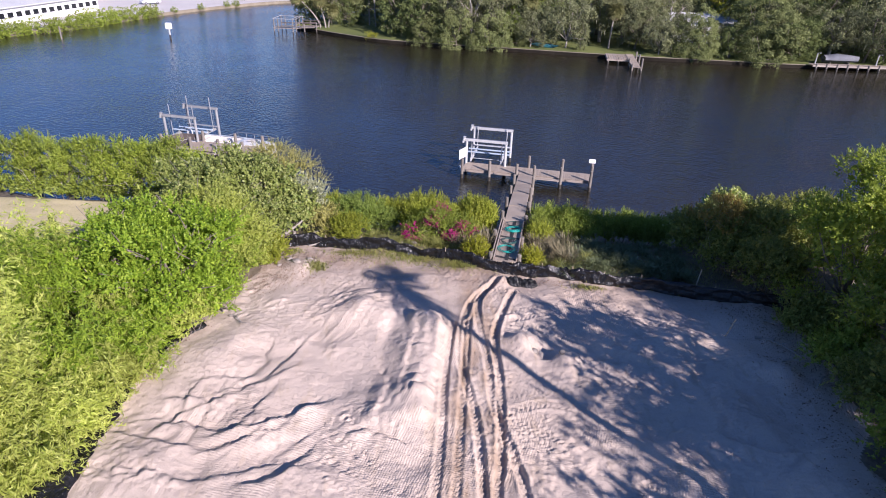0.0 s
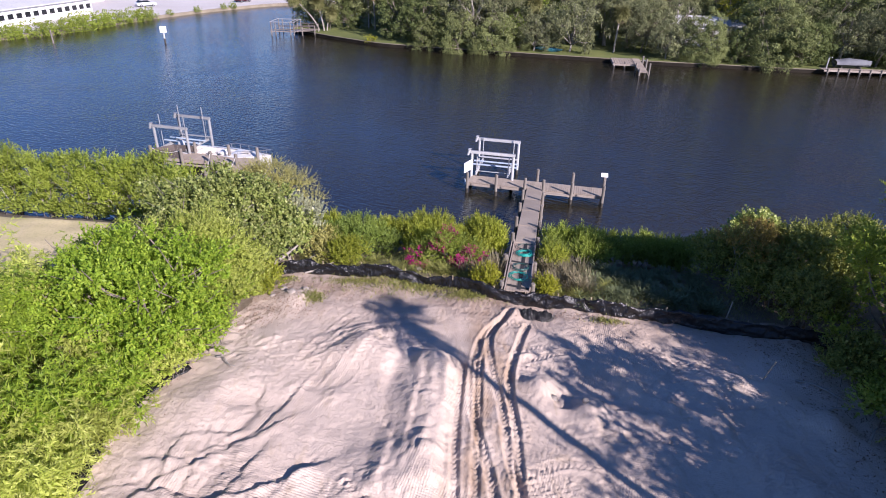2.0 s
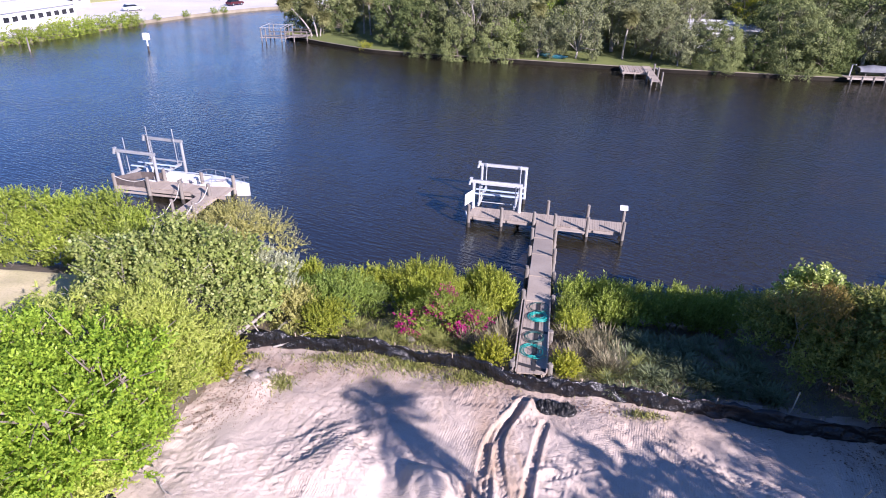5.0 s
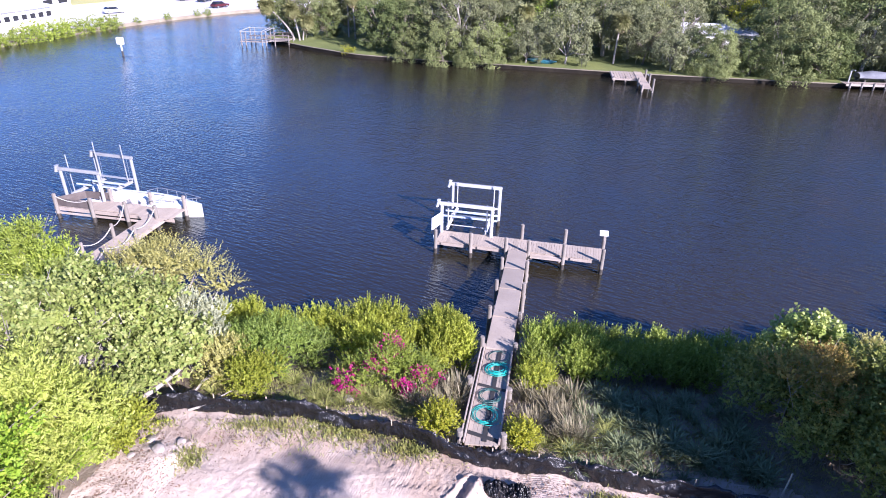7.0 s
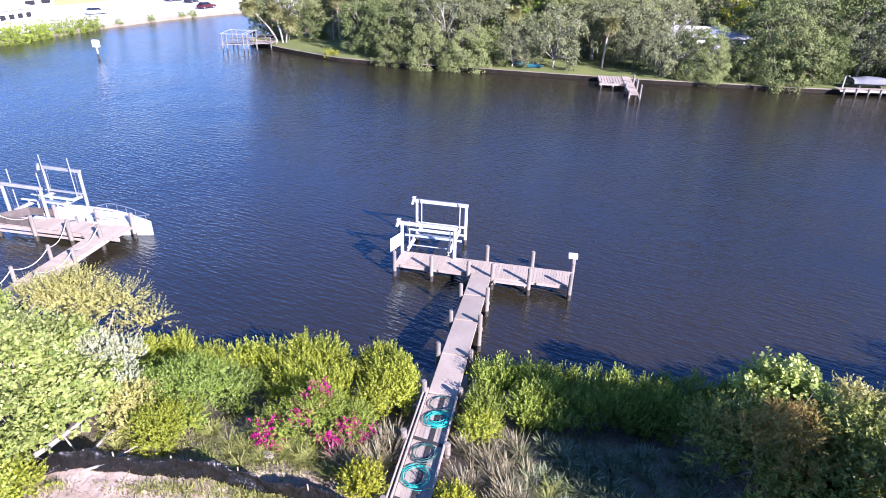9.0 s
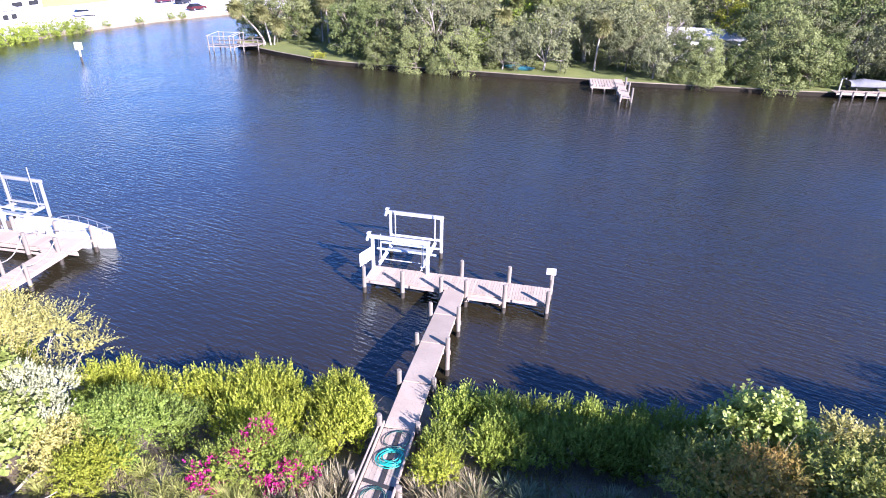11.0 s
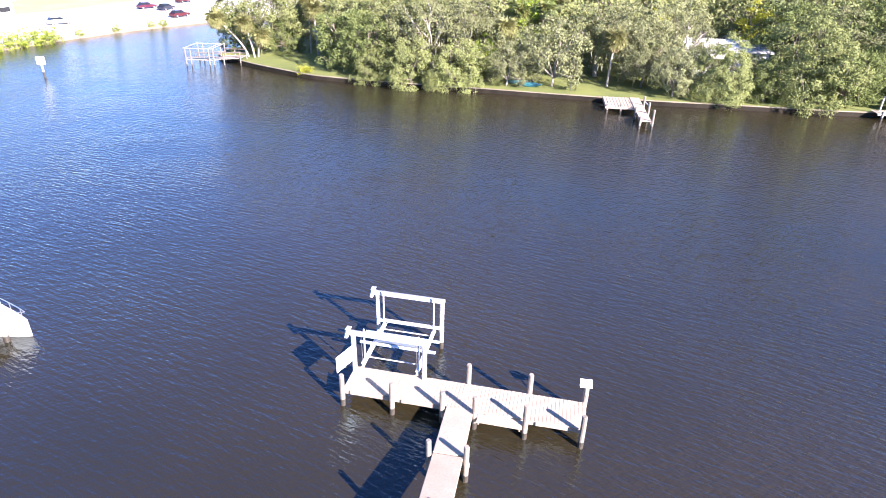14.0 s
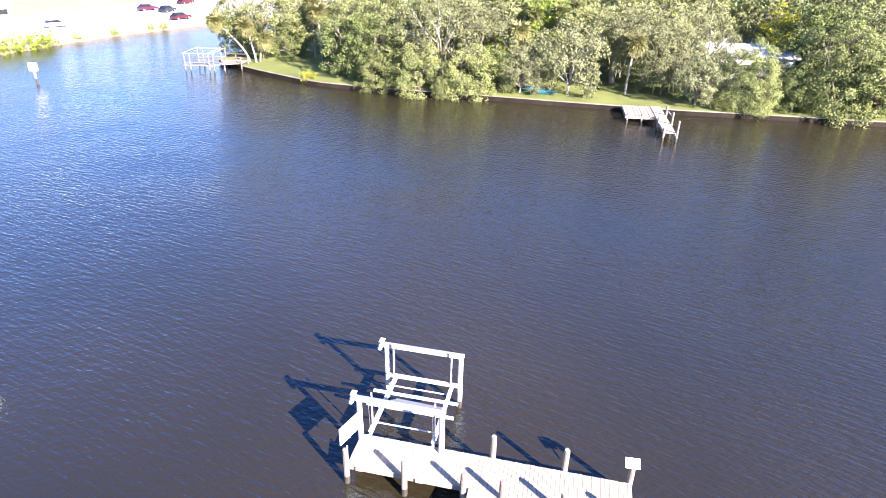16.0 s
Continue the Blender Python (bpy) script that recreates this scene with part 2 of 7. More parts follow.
ROCK = surface("pale_limestone", (0.22, 0.19, 0.16), (0.33, 0.29, 0.25), 2, 9, 0.9, 0.7, 0.03)
WALL_WHITE = surface("white_wall_paint", (0.72, 0.71, 0.69), (0.8, 0.79, 0.77), 0.4, 5, 0.85, 0.1, 0.005)
ROOF_WHITE = surface("white_metal_roof", (0.48, 0.48, 0.47), (0.58, 0.58, 0.57), 0.3, 4, 0.55, 0.1, 0.01)
ROOF_BROWN = surface("brown_shingle_roof", (0.20, 0.12, 0.09), (0.28, 0.17, 0.13), 0.6, 6, 0.9, 0.5, 0.02)
TARP_GREY = surface("grey_boat_cover", (0.11, 0.115, 0.13), (0.16, 0.165, 0.18), 1, 8, 0.8, 0.3, 0.02)
TARP_TEAL = surface("teal_tarpaulin", (0.01, 0.09, 0.12), (0.015, 0.12, 0.15), 1, 8, 0.6, 0.3, 0.02)
ADIRONDACK = surface("rust_brown_wood", (0.22, 0.11, 0.07), (0.28, 0.15, 0.10), 1, 8, 0.8, 0.3, 0.01)
PAINTS = {
    "dark red": surface("dark_red_car_paint", (0.055, 0.008, 0.012), (0.07, 0.011, 0.016), 1, 5, 0.25, 0.0),
    "maroon": surface("maroon_car_paint", (0.07, 0.014, 0.03), (0.09, 0.02, 0.036), 1, 5, 0.25, 0.0),
    "black": surface("blue_black_car_paint", (0.014, 0.016, 0.03), (0.02, 0.022, 0.036), 1, 5, 0.25, 0.0),
    "white": surface("white_car_paint", (0.74, 0.74, 0.74), (0.8, 0.8, 0.8), 1, 5, 0.25, 0.0),
}
L_BRIGHT = leaf_mat("bright_leaf", (0.145, 0.26, 0.022), (0.45, 0.57, 0.06), (0.29, 0.43, 0.035), 0.5)
L_BAMBOO = leaf_mat("feathery_leaf", (0.36, 0.44, 0.07), (0.62, 0.65, 0.17), (0.46, 0.54, 0.10), 0.5)
L_GRAPE = leaf_mat("seagrape_leaf", (0.18, 0.26, 0.050), (0.50, 0.53, 0.18), (0.35, 0.42, 0.09), 0.35, 0.45)
L_MANGROVE = leaf_mat("mangrove_leaf", (0.26, 0.32, 0.028), (0.50, 0.52, 0.07), (0.36, 0.40, 0.04), 0.45, 0.5)
L_SILVER = leaf_mat("silver_leaf", (0.33, 0.36, 0.21), (0.52, 0.53, 0.34), (0.40, 0.42, 0.24), 0.25)
L_OLIVE = leaf_mat("olive_leaf", (0.36, 0.35, 0.09), (0.60, 0.56, 0.21), (0.44, 0.42, 0.13), 0.4)
L_GREEN = leaf_mat("mid_green_leaf", (0.19, 0.26, 0.030), (0.37, 0.43, 0.075), (0.26, 0.33, 0.04), 0.4)
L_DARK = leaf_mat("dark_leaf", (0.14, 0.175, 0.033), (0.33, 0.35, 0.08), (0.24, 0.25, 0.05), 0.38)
L_OAK = leaf_mat("oak_leaf", (0.145, 0.165, 0.065), (0.215, 0.235, 0.095), (0.17, 0.195, 0.07), 0.16, 0.6, 0.12)
L_OAK_GREY = leaf_mat("grey_oak_leaf", (0.16, 0.175, 0.085), (0.23, 0.24, 0.12), (0.185, 0.205, 0.09), 0.16, 0.65, 0.08)
L_OAK_LIGHT = leaf_mat("light_oak_leaf", (0.155, 0.18, 0.065), (0.225, 0.25, 0.095), (0.18, 0.21, 0.07), 0.18, 0.65, 0.10)
L_LIME = leaf_mat("lime_leaf", (0.20, 0.28, 0.030), (0.42, 0.48, 0.075), (0.28, 0.36, 0.04), 0.45)
L_TEAL = leaf_mat("blue_green_leaf", (0.13, 0.20, 0.03), (0.28, 0.35, 0.07), (0.18, 0.25, 0.04), 0.35)
L_YELLOW = leaf_mat("yellow_green_leaf", (0.30, 0.34, 0.02), (0.46, 0.44, 0.04), (0.36, 0.38, 0.03), 0.4)
L_MOSS = leaf_mat("hanging_moss", (0.11, 0.115, 0.07), (0.17, 0.17, 0.11), (0.14, 0.14, 0.09), 0.3)
L_PALM = leaf_mat("palm_frond", (0.12, 0.18, 0.045), (0.22, 0.27, 0.09), (0.26, 0.25, 0.09), 0.25)
L_PALM_DRY = leaf_mat("yellowed_palm_frond", (0.19, 0.205, 0.075), (0.31, 0.30, 0.13), (0.25, 0.25, 0.10), 0.35)
L_REED = leaf_mat("bleached_reed_blade", (0.15, 0.13, 0.07), (0.34, 0.29, 0.17), (0.13, 0.145, 0.04), 0.2)
L_GRASS = leaf_mat("grass_blade", (0.18, 0.21, 0.045), (0.36, 0.36, 0.11), (0.32, 0.30, 0.095), 0.3)
L_BLUE = leaf_mat("blue_green_blade", (0.11, 0.145, 0.06), (0.22, 0.25, 0.12), (0.15, 0.185, 0.08), 0.2)
DEAD_LEAF = leaf_mat("dead_leaf", (0.16, 0.09, 0.055), (0.30, 0.19, 0.12), (0.22, 0.13, 0.08), 0.1, 0.8)
L_OAK_DEEP = leaf_mat("deep_oak_leaf", (0.075, 0.10, 0.035), (0.16, 0.19, 0.06), (0.11, 0.14, 0.045), 0.16, 0.6, 0.12)
L_RUST = leaf_mat("rusty_leaf", (0.30, 0.24, 0.05), (0.46, 0.30, 0.09), (0.34, 0.32, 0.07), 0.4)
L_PINK = leaf_mat("magenta_bract", (0.36, 0.012, 0.13), (0.55, 0.04, 0.25), (0.42, 0.02, 0.15), 0.35)


# ---- builders ----
class Shape:
    """A growing mesh: plain lists of vertices and faces."""

    def __init__(self):
        self.v, self.f = [], []

    def add(self, verts, faces):
        o = len(self.v)
        self.v += [tuple(p) for p in verts]
        self.f += [tuple(i + o for i in q) for q in faces]
        return self

    def bar(self, a, b, w, h, chamfer=0.008, up=(0, 0, 1)):
        """A chamfered bar from a to b, w wide and h high."""
        a, b = Vector(a), Vector(b)
        d = (b - a).normalized()
        side = d.cross(Vector(up))
        if side.length < 1e-4:
            side = d.cross(Vector((1, 0, 0)))
        side.normalize()
        top = side.cross(d)
        c = min(chamfer, w * 0.3, h * 0.3)
        ring = [(-w / 2 + c, -h / 2), (w / 2 - c, -h / 2), (w / 2, -h / 2 + c), (w / 2, h / 2 - c),
                (w / 2 - c, h / 2), (-w / 2 + c, h / 2), (-w / 2, h / 2 - c), (-w / 2, -h / 2 + c)]
        vs = [e + side * x + top * y for e in (a, b) for x, y in ring]
        fs = [(i, (i + 1) % 8, 8 + (i + 1) % 8, 8 + i) for i in range(8)]
        fs += [tuple(range(7, -1, -1)), tuple(range(8, 16))]
        return self.add(vs, fs)

    def block(self, centre, size, chamfer=0.01, turn=0.0):
        c, s = math.cos(radians(turn)), math.sin(radians(turn))
        h = size[0] / 2
        a = (centre[0] - c * h, centre[1] - s * h, centre[2])
        b = (centre[0] + c * h, centre[1] + s * h, centre[2])
        return self.bar(a, b, size[1], size[2], chamfer)

    def tube(self, pts, radii, sides=8, cap=True):
        """A tapered tube through pts."""
        pts = [Vector(p) for p in pts]
        vs, fs = [], []
        ref = None
        for i, p in enumerate(pts):
            d = (pts[min(i + 1, len(pts) - 1)] - pts[max(i - 1, 0)])
            d = d.normalized() if d.length > 1e-9 else Vector((0, 0, 1))
            if ref is None:
                ref = d.cross(Vector((0.31, 0.2, 0.93)))
                if ref.length < 1e-3:
                    ref = d.cross(Vector((1, 0, 0)))
            ref = (ref - d * ref.dot(d)).normalized()
            other = d.cross(ref)
            for k in range(sides):
                a = 2 * math.pi * k / sides
                vs.append(p + (ref * math.cos(a) + other * math.sin(a)) * radii[i])
        for i in range(len(pts) - 1):
            for k in range(sides):
                fs.append((i * sides + k, i * sides + (k + 1) % sides, (i + 1) * sides + (k + 1) % sides, (i + 1) * sides + k))
        if cap:
            fs += [tuple(range(sides - 1, -1, -1)), tuple(range((len(pts) - 1) * sides, len(pts) * sides))]
        return self.add(vs, fs)


def mesh_of(name, shape, material, smooth=False):
    me = bpy.data.meshes.new(name)
    if isinstance(shape, Shape):
        me.from_pydata(shape.v, [], shape.f)
    else:                                   # numpy vertices, faces of one size
        v, q = shape
        me.vertices.add(len(v))
        me.vertices.foreach_set("co", v.astype(np.float32).ravel())
        me.loops.add(q.size)
        me.loops.foreach_set("vertex_index", q.astype(np.int32).ravel())
        me.polygons.add(len(q))
        me.polygons.foreach_set("loop_start", np.arange(0, q.size, q.shape[1], dtype=np.int32))
        me.update(calc_edges=True)
        me.validate()
    me.materials.append(material)
    if smooth:
        me.polygons.foreach_set("use_smooth", [True] * len(me.polygons))
    return me


def part(name, shape, material, parent, label="", smooth=False):
    me = shape if isinstance(shape, bpy.types.Mesh) else mesh_of(name, shape, material, smooth)
    ob = new(name, me)
    ob.parent = parent
    if label:
        ob["label"] = label
    return ob


def thing(name, m, label, category, group="", kind=""):
    ob = new(name)
    ob.matrix_basis = m
    ob.empty_display_size = 0.3
    return tagged(ob, label, category, group, kind)


def solid(name, shape, material, label, category, kind="", smooth=False, group=""):
    return tagged(new(name, mesh_of(name, shape, material, smooth)), label, category, group, kind)


# ---- foliage ----
def unit(v):
    return v / np.maximum(np.linalg.norm(v, axis=1, keepdims=True), 1e-9)


def blades(pos, axis, normal, length, width, fold=0.18):
    """One folded four-cornered leaf at each place, along axis."""
    axis = unit(axis)
    side = unit(np.cross(normal, axis))
    nrm = np.cross(axis, side)
    L, W = length[:, None], width[:, None]
    mid = pos + axis * L * 0.45
    v = np.stack([pos, mid + side * W * 0.5 + nrm * W * fold, pos + axis * L - nrm * L * 0.08, mid - side * W * 0.5 + nrm * W * fold], 1).reshape(-1, 3)
    q = np.arange(len(v)).reshape(-1, 4)
    return v, q


def slips(pos, axis, normal, length, width):
    """One small three-cornered leaf at each place, for crowns far off."""
    axis = unit(axis)
    side = unit(np.cross(normal, axis)) * (width * 0.5)[:, None]
    v = np.stack([pos - side, pos + side, pos + axis * length[:, None]], 1).reshape(-1, 3)
    return v, np.arange(len(v)).reshape(-1, 3)


def join(*pairs):
    vs, qs, o = [], [], 0
    for v, q in pairs:
        vs.append(v)
        qs.append(q + o)
        o += len(v)
    return np.concatenate(vs), np.concatenate(qs)


def foliage(rng, lobes, clumps, per, leaf, aspect=0.5, tuft=0.3, shell=0.16, droop=0.0, up=0.25, low=-0.75, branch=0.22, spike=0.0):
    """A crown of lobes (x, y, z, rx, ry, rz): branch tips on the outer shell, each a cluster of leaf tufts, with gaps between; some leaves inside."""
    lobes = np.array(lobes, float)
    area = lobes[:, 3] * lobes[:, 4] + lobes[:, 5] * (lobes[:, 3] + lobes[:, 4])
    tips = max(6, clumps // 9)
    which = rng.choice(len(lobes), tips, p=area / area.sum())
    d = unit(rng.normal(size=(tips, 3)))
    d[:, 2] = np.where(d[:, 2] < low, -d[:, 2], d[:, 2])
    depth = 1.02 - np.abs(rng.normal(size=tips)) * shell + rng.uniform(-0.05, 0.16, tips)
    inner = rng.random(tips) < 0.22
    depth = np.where(inner, rng.uniform(0.35, 0.8, tips), depth)
    lump = 1 + 0.12 * np.sin(d[:, 0] * 5 + which) * np.sin(d[:, 1] * 6 + 2 * which) + 0.08 * np.sin(d[:, 2] * 9 + which)
    c = lobes[which, :3] + d * lobes[which, 3:] * (depth * lump)[:, None]
    out = unit(d / lobes[which, 3:])
    pick = rng.integers(0, tips, clumps)
    gap = rng.normal(size=(clumps, 3)) * branch
    gap[:, 2] *= 0.75
    gap += out[pick] * rng.uniform(-0.5, 1.0, clumps)[:, None] * branch
    gap[:, 2] += rng.uniform(0, 1, clumps) ** 2 * spike
    gap[:, :2] *= (1 - 0.55 * np.clip(gap[:, 2:] / max(spike, 9e9 if not spike else spike), 0, 1))
    P = np.repeat(c[pick] + gap, per, 0)
    O = np.repeat(out[pick], per, 0)
    n = len(P)
    axis = unit(O * 0.7 + rng.normal(size=(n, 3)) * 0.75 + np.array([0, 0, up - droop]))
    P = P + axis * rng.uniform(0, tuft, n)[:, None] * 0.45 + rng.normal(size=(n, 3)) * tuft * 0.25
    nrm = unit(O * 0.7 + rng.normal(size=(n, 3)) * 0.5 + np.array([0, 0, 0.6]))
    size = leaf * rng.uniform(0.65, 1.3, n)
    return blades(P, axis, nrm, size, size * aspect * rng.uniform(0.8, 1.2, n))


def sprays(rng, lobes, twigs, leaves, leaf, aspect=0.5, twig=0.4, up=0.6, spread=0.9, shell=0.14, low=-0.4, gaps=0.25, flop=0.3):
    """Twigs on the lobes' outer shell, pointing out and up, each set with leaves along its length; bare patches stay open between them."""
    lobes = np.array(lobes, float)
    area = lobes[:, 3] * lobes[:, 4] + lobes[:, 5] * (lobes[:, 3] + lobes[:, 4])
    which = rng.choice(len(lobes), twigs * 2, p=area / area.sum())
    d = unit(rng.normal(size=(twigs * 2, 3)))
    d[:, 2] = np.where(d[:, 2] < low, -d[:, 2], d[:, 2])
    patch = np.sin(d[:, 0] * 4.3 + which * 1.7) * np.sin(d[:, 1] * 5.1 + which) + 0.6 * np.sin(d[:, 2] * 8.0 + d[:, 0] * 6 + which * 2.3)
    keep = np.argsort(-(patch + rng.normal(size=len(d)) * (0.9 - gaps)))[:twigs] if gaps > 0 else np.arange(twigs)
    which, d, patch = which[keep], d[keep], patch[keep]
    depth = 0.93 + 0.10 * patch - np.abs(rng.normal(size=len(d))) * shell
    inner = rng.random(len(d)) < 0.12
    depth = np.where(inner, rng.uniform(0.45, 0.85, len(d)), depth)
    base = lobes[which, :3] + d * lobes[which, 3:] * depth[:, None]
    out = unit(d / lobes[which, 3:])
    way = unit(out * 0.8 + rng.normal(size=out.shape) * flop + np.array([0, 0, up]))
    length = twig * rng.uniform(0.6, 1.35, len(d))
    n = len(d) * leaves
    W = np.repeat(way, leaves, 0)
    t = np.tile((np.arange(leaves) + 0.5) / leaves, len(d)) + rng.uniform(-0.04, 0.04, n)
    P = np.repeat(base, leaves, 0) + W * (t * np.repeat(length, leaves))[:, None]
    sidew = unit(np.cross(W, rng.normal(size=(n, 3))))
    lean = (spread * (1.15 - 0.6 * t))[:, None]
    axis = unit(W * (1.0 - 0.35 * lean) + sidew * lean)
    nrm = unit(W * 0.7 + np.repeat(out, leaves, 0) * 0.3 + rng.normal(size=(n, 3)) * 0.35 + np.array([0, 0, 0.35]))
    size = leaf * rng.uniform(0.7, 1.25, n) * (1.1 - 0.35 * t)
    outer = blades(P, axis, nrm, size, size * aspect * rng.uniform(0.85, 1.15, n))
    # older leaves massed inside each lobe
    per = 60
    w = np.repeat(np.arange(len(lobes)), per)
    mean = lobes[w, 3:].mean(1)
    c = lobes[w, :3] + unit(rng.normal(size=(len(w), 3))) * lobes[w, 3:] * (0.55 * rng.random(len(w)) ** 0.4)[:, None]
    ln = mean * rng.uniform(0.22, 0.38, len(w))
    return join(outer, blades(c, rng.normal(size=c.shape) + np.array([0, 0, 0.2]), rng.normal(size=c.shape) + np.array([0, 0, 0.5]), ln, ln * 0.75))


def leafy(name, at, label, category, lobes, twigs, leaves, leaf, mat, seed, bark=BARK, radius=0.06, stems=2, group="", fork=0.35, **how):
    """A tree or shrub whose crown is made of leafy twigs."""
    rng = np.random.default_rng(seed)
    ob = thing(name, pose(*at), label, category, group)
    part("trunk", limbs(rng, lobes, radius, stems=stems, fork=fork), bark, ob, smooth=True)
    part("crown", sprays(rng, lobes, twigs, leaves, leaf, **how), mat, ob)
    return ob


def hanging(rng, lobes, strands, length, width):
    """Moss that hangs from the lower half of the lobes."""
    lobes = np.array(lobes, float)
    which = rng.integers(0, len(lobes), strands)
    d = unit(rng.normal(size=(strands, 3)))
    d[:, 2] = -np.abs(d[:, 2]) * 0.6
    c = lobes[which, :3] + d * lobes[which, 3:] * 0.92
    axis = unit(rng.normal(size=(strands, 3)) * 0.12 + np.array([0, 0, -1.0]))
    nrm = unit(rng.normal(size=(strands, 3)) * np.array([1, 1, 0.1]))
    ln = length * rng.uniform(0.4, 1.4, strands)
    return blades(c, axis, nrm, ln, width * rng.uniform(0.6, 1.4, strands), 0.1)


def limbs(rng, lobes, radius, base=(0, 0, -0.3), fork=0.35, stems=1, sides=7):
    """Trunk or stems from the base, with a limb into each lobe."""
    s = Shape()
    lobes = [Vector(l[:3]) for l in lobes]
    mean = sum(lobes, Vector()) / len(lobes)
    base = Vector(base)
    if stems == 1:
        f = base.lerp(mean, fork)
        f.x += rng.uniform(-0.2, 0.2)
        s.tube([base, base.lerp(f, 0.5) + Vector((rng.uniform(-0.1, 0.1), rng.uniform(-0.1, 0.1), 0)), f], [radius * 1.25, radius, radius * 0.8], sides)
        starts = [f] * len(lobes)
    else:
        starts = [base + Vector((rng.uniform(-0.5, 0.5), rng.uniform(-0.5, 0.5), 0)) for _ in lobes]
    for a, l in zip(starts, lobes):
        r = radius * (0.6 if stems == 1 else 0.5)
        m1 = a.lerp(l, 0.5) + Vector((rng.uniform(-0.3, 0.3), rng.uniform(-0.3, 0.3), rng.uniform(-0.1, 0.4)))
        s.tube([a, m1, l], [r, r * 0.7, r * 0.3], max(5, sides - 2))
        for _ in range(3):
            e = l + Vector((rng.uniform(-1, 1), rng.uniform(-1, 1), rng.uniform(-0.2, 0.9))) * 0.9
            s.tube([m1.lerp(l, rng.uniform(0.2, 0.9)), e], [r * 0.35, r * 0.12], 4, False)
    return s


def lobe_cloud(rng, n, radius, height, lift, size, flat=0.8):
    """n lobes scattered in a crown of that radius and height, whose foot is at lift."""
    out = []
    for k in range(n):
        a = 2 * math.pi * (k * 0.618 + rng.uniform(0, 0.12))
        r = radius * math.sqrt((k + 0.5) / n) * 0.78
        z = lift + height * (0.28 + 0.52 * (1 - (r / radius) ** 2) * rng.uniform(0.7, 1.1) + rng.uniform(-0.12, 0.1))
        w = size * rng.uniform(0.75, 1.2)
        out.append((r * math.cos(a), r * math.sin(a), z, w, w, w * flat))
    return out


def clustered(rng, lobes, per, size):
    """Small clumps set over the outer side of each large lobe, with room for shade between them."""
    out = []
    for x, y, z, rx, ry, rz in lobes:
        out.append((x, y, z - 0.15 * rz, rx * 0.62, ry * 0.62, rz * 0.62))
        for _ in range(per):
            d = rng.normal(size=3)
            d[2] = abs(d[2]) * 0.9 - 0.25
            d /= np.linalg.norm(d)
            w = size * rng.uniform(0.65, 1.25)
            out.append((x + d[0] * rx * 0.82, y + d[1] * ry * 0.82, z + d[2] * rz * 0.85, w, w, w * 0.75))
    return out


def plant(name, at, label, category, lobes, clumps, per, leaf, leaf_material, seed, bark=BARK, radius=0.08, stems=1, aspect=0.5,
          tuft=0.3, shell=0.16, droop=0.0, up=0.25, low=-0.75, group="", fork=0.35, branch=0.22, spike=0.0):
    rng = np.random.default_rng(seed)
    ob = thing(name, pose(*at), label, category, group)
    part("trunk", limbs(rng, lobes, radius, stems=stems, fork=fork), bark, ob, smooth=True)
    part("crown", foliage(rng, lobes, clumps, per, leaf, aspect, tuft, shell, droop, up, low, branch, spike), leaf_material, ob)
    return ob


# ---- ground and water ----
def bump_line(X, Y, pts, width):
    """Distance to a line through pts, the way along it, and the side."""
    best, along, side = np.full(X.shape, 1e3), np.zeros(X.shape), np.zeros(X.shape)
    p = np.array(pts)
    near = (X > p[:, 0].min() - 3) & (X < p[:, 0].max() + 3) & (Y > p[:, 1].min() - 3) & (Y < p[:, 1].max() + 3)
    if not near.any():
        return best, along, side
    x, y = X[near], Y[near]
    b, s0, s1 = np.full(x.shape, 1e3), np.zeros(x.shape), np.zeros(x.shape)
    run = 0.0
    for (ax, ay), (bx, by) in zip(pts[:-1], pts[1:]):
        L = math.hypot(bx - ax, by - ay)
        ux, uy = (bx - ax) / L, (by - ay) / L
        s = np.clip((x - ax) * ux + (y - ay) * uy, 0, L)
        d = np.hypot(x - ax - ux * s, y - ay - uy * s)
        m = d < b
        b[m] = d[m]
        s0[m] = run + s[m]
        s1[m] = np.sign(ux * (y - ay) - uy * (x - ax))[m]
        run += L
    best[near], along[near], side[near] = b, s0, s1
    return best, along, side


def curve(pts, n=6):
    """A smooth line through pts."""
    p = np.array(pts, float)
    p = np.vstack([2 * p[0] - p[1], p, 2 * p[-1] - p[-2]])
    out = []
    for i in range(1, len(p) - 2):
        for t in np.linspace(0, 1, n, endpoint=False):
            a, b, c, d = p[i - 1], p[i], p[i + 1], p[i + 2]
            out.append(tuple(0.5 * (2 * b + (c - a) * t + (2 * a - 5 * b + 4 * c - d) * t * t + (3 * b - a - 3 * c + d) * t ** 3)))
    out.append(tuple(p[-2]))
    return out


TABLES = {}


def value_noise(X, Y, scale, seed):
    """Smooth random values between -1 and 1, scale cells to the metre."""
    if seed not in TABLES:
        TABLES[seed] = np.random.default_rng(seed).uniform(-1, 1, (256, 256))
    table = TABLES[seed]
    u, v = X * scale + 1000.3, Y * scale + 1000.7
    i, j = np.floor(u).astype(int), np.floor(v).astype(int)
    a, b = u - i, v - j
    a, b = a * a * a * (a * (a * 6 - 15) + 10), b * b * b * (b * (b * 6 - 15) + 10)
    g = lambda p, q: table[p % 256, q % 256]
    return (g(i, j) * (1 - a) + g(i + 1, j) * a) * (1 - b) + (g(i, j + 1) * (1 - a) + g(i + 1, j + 1) * a) * b


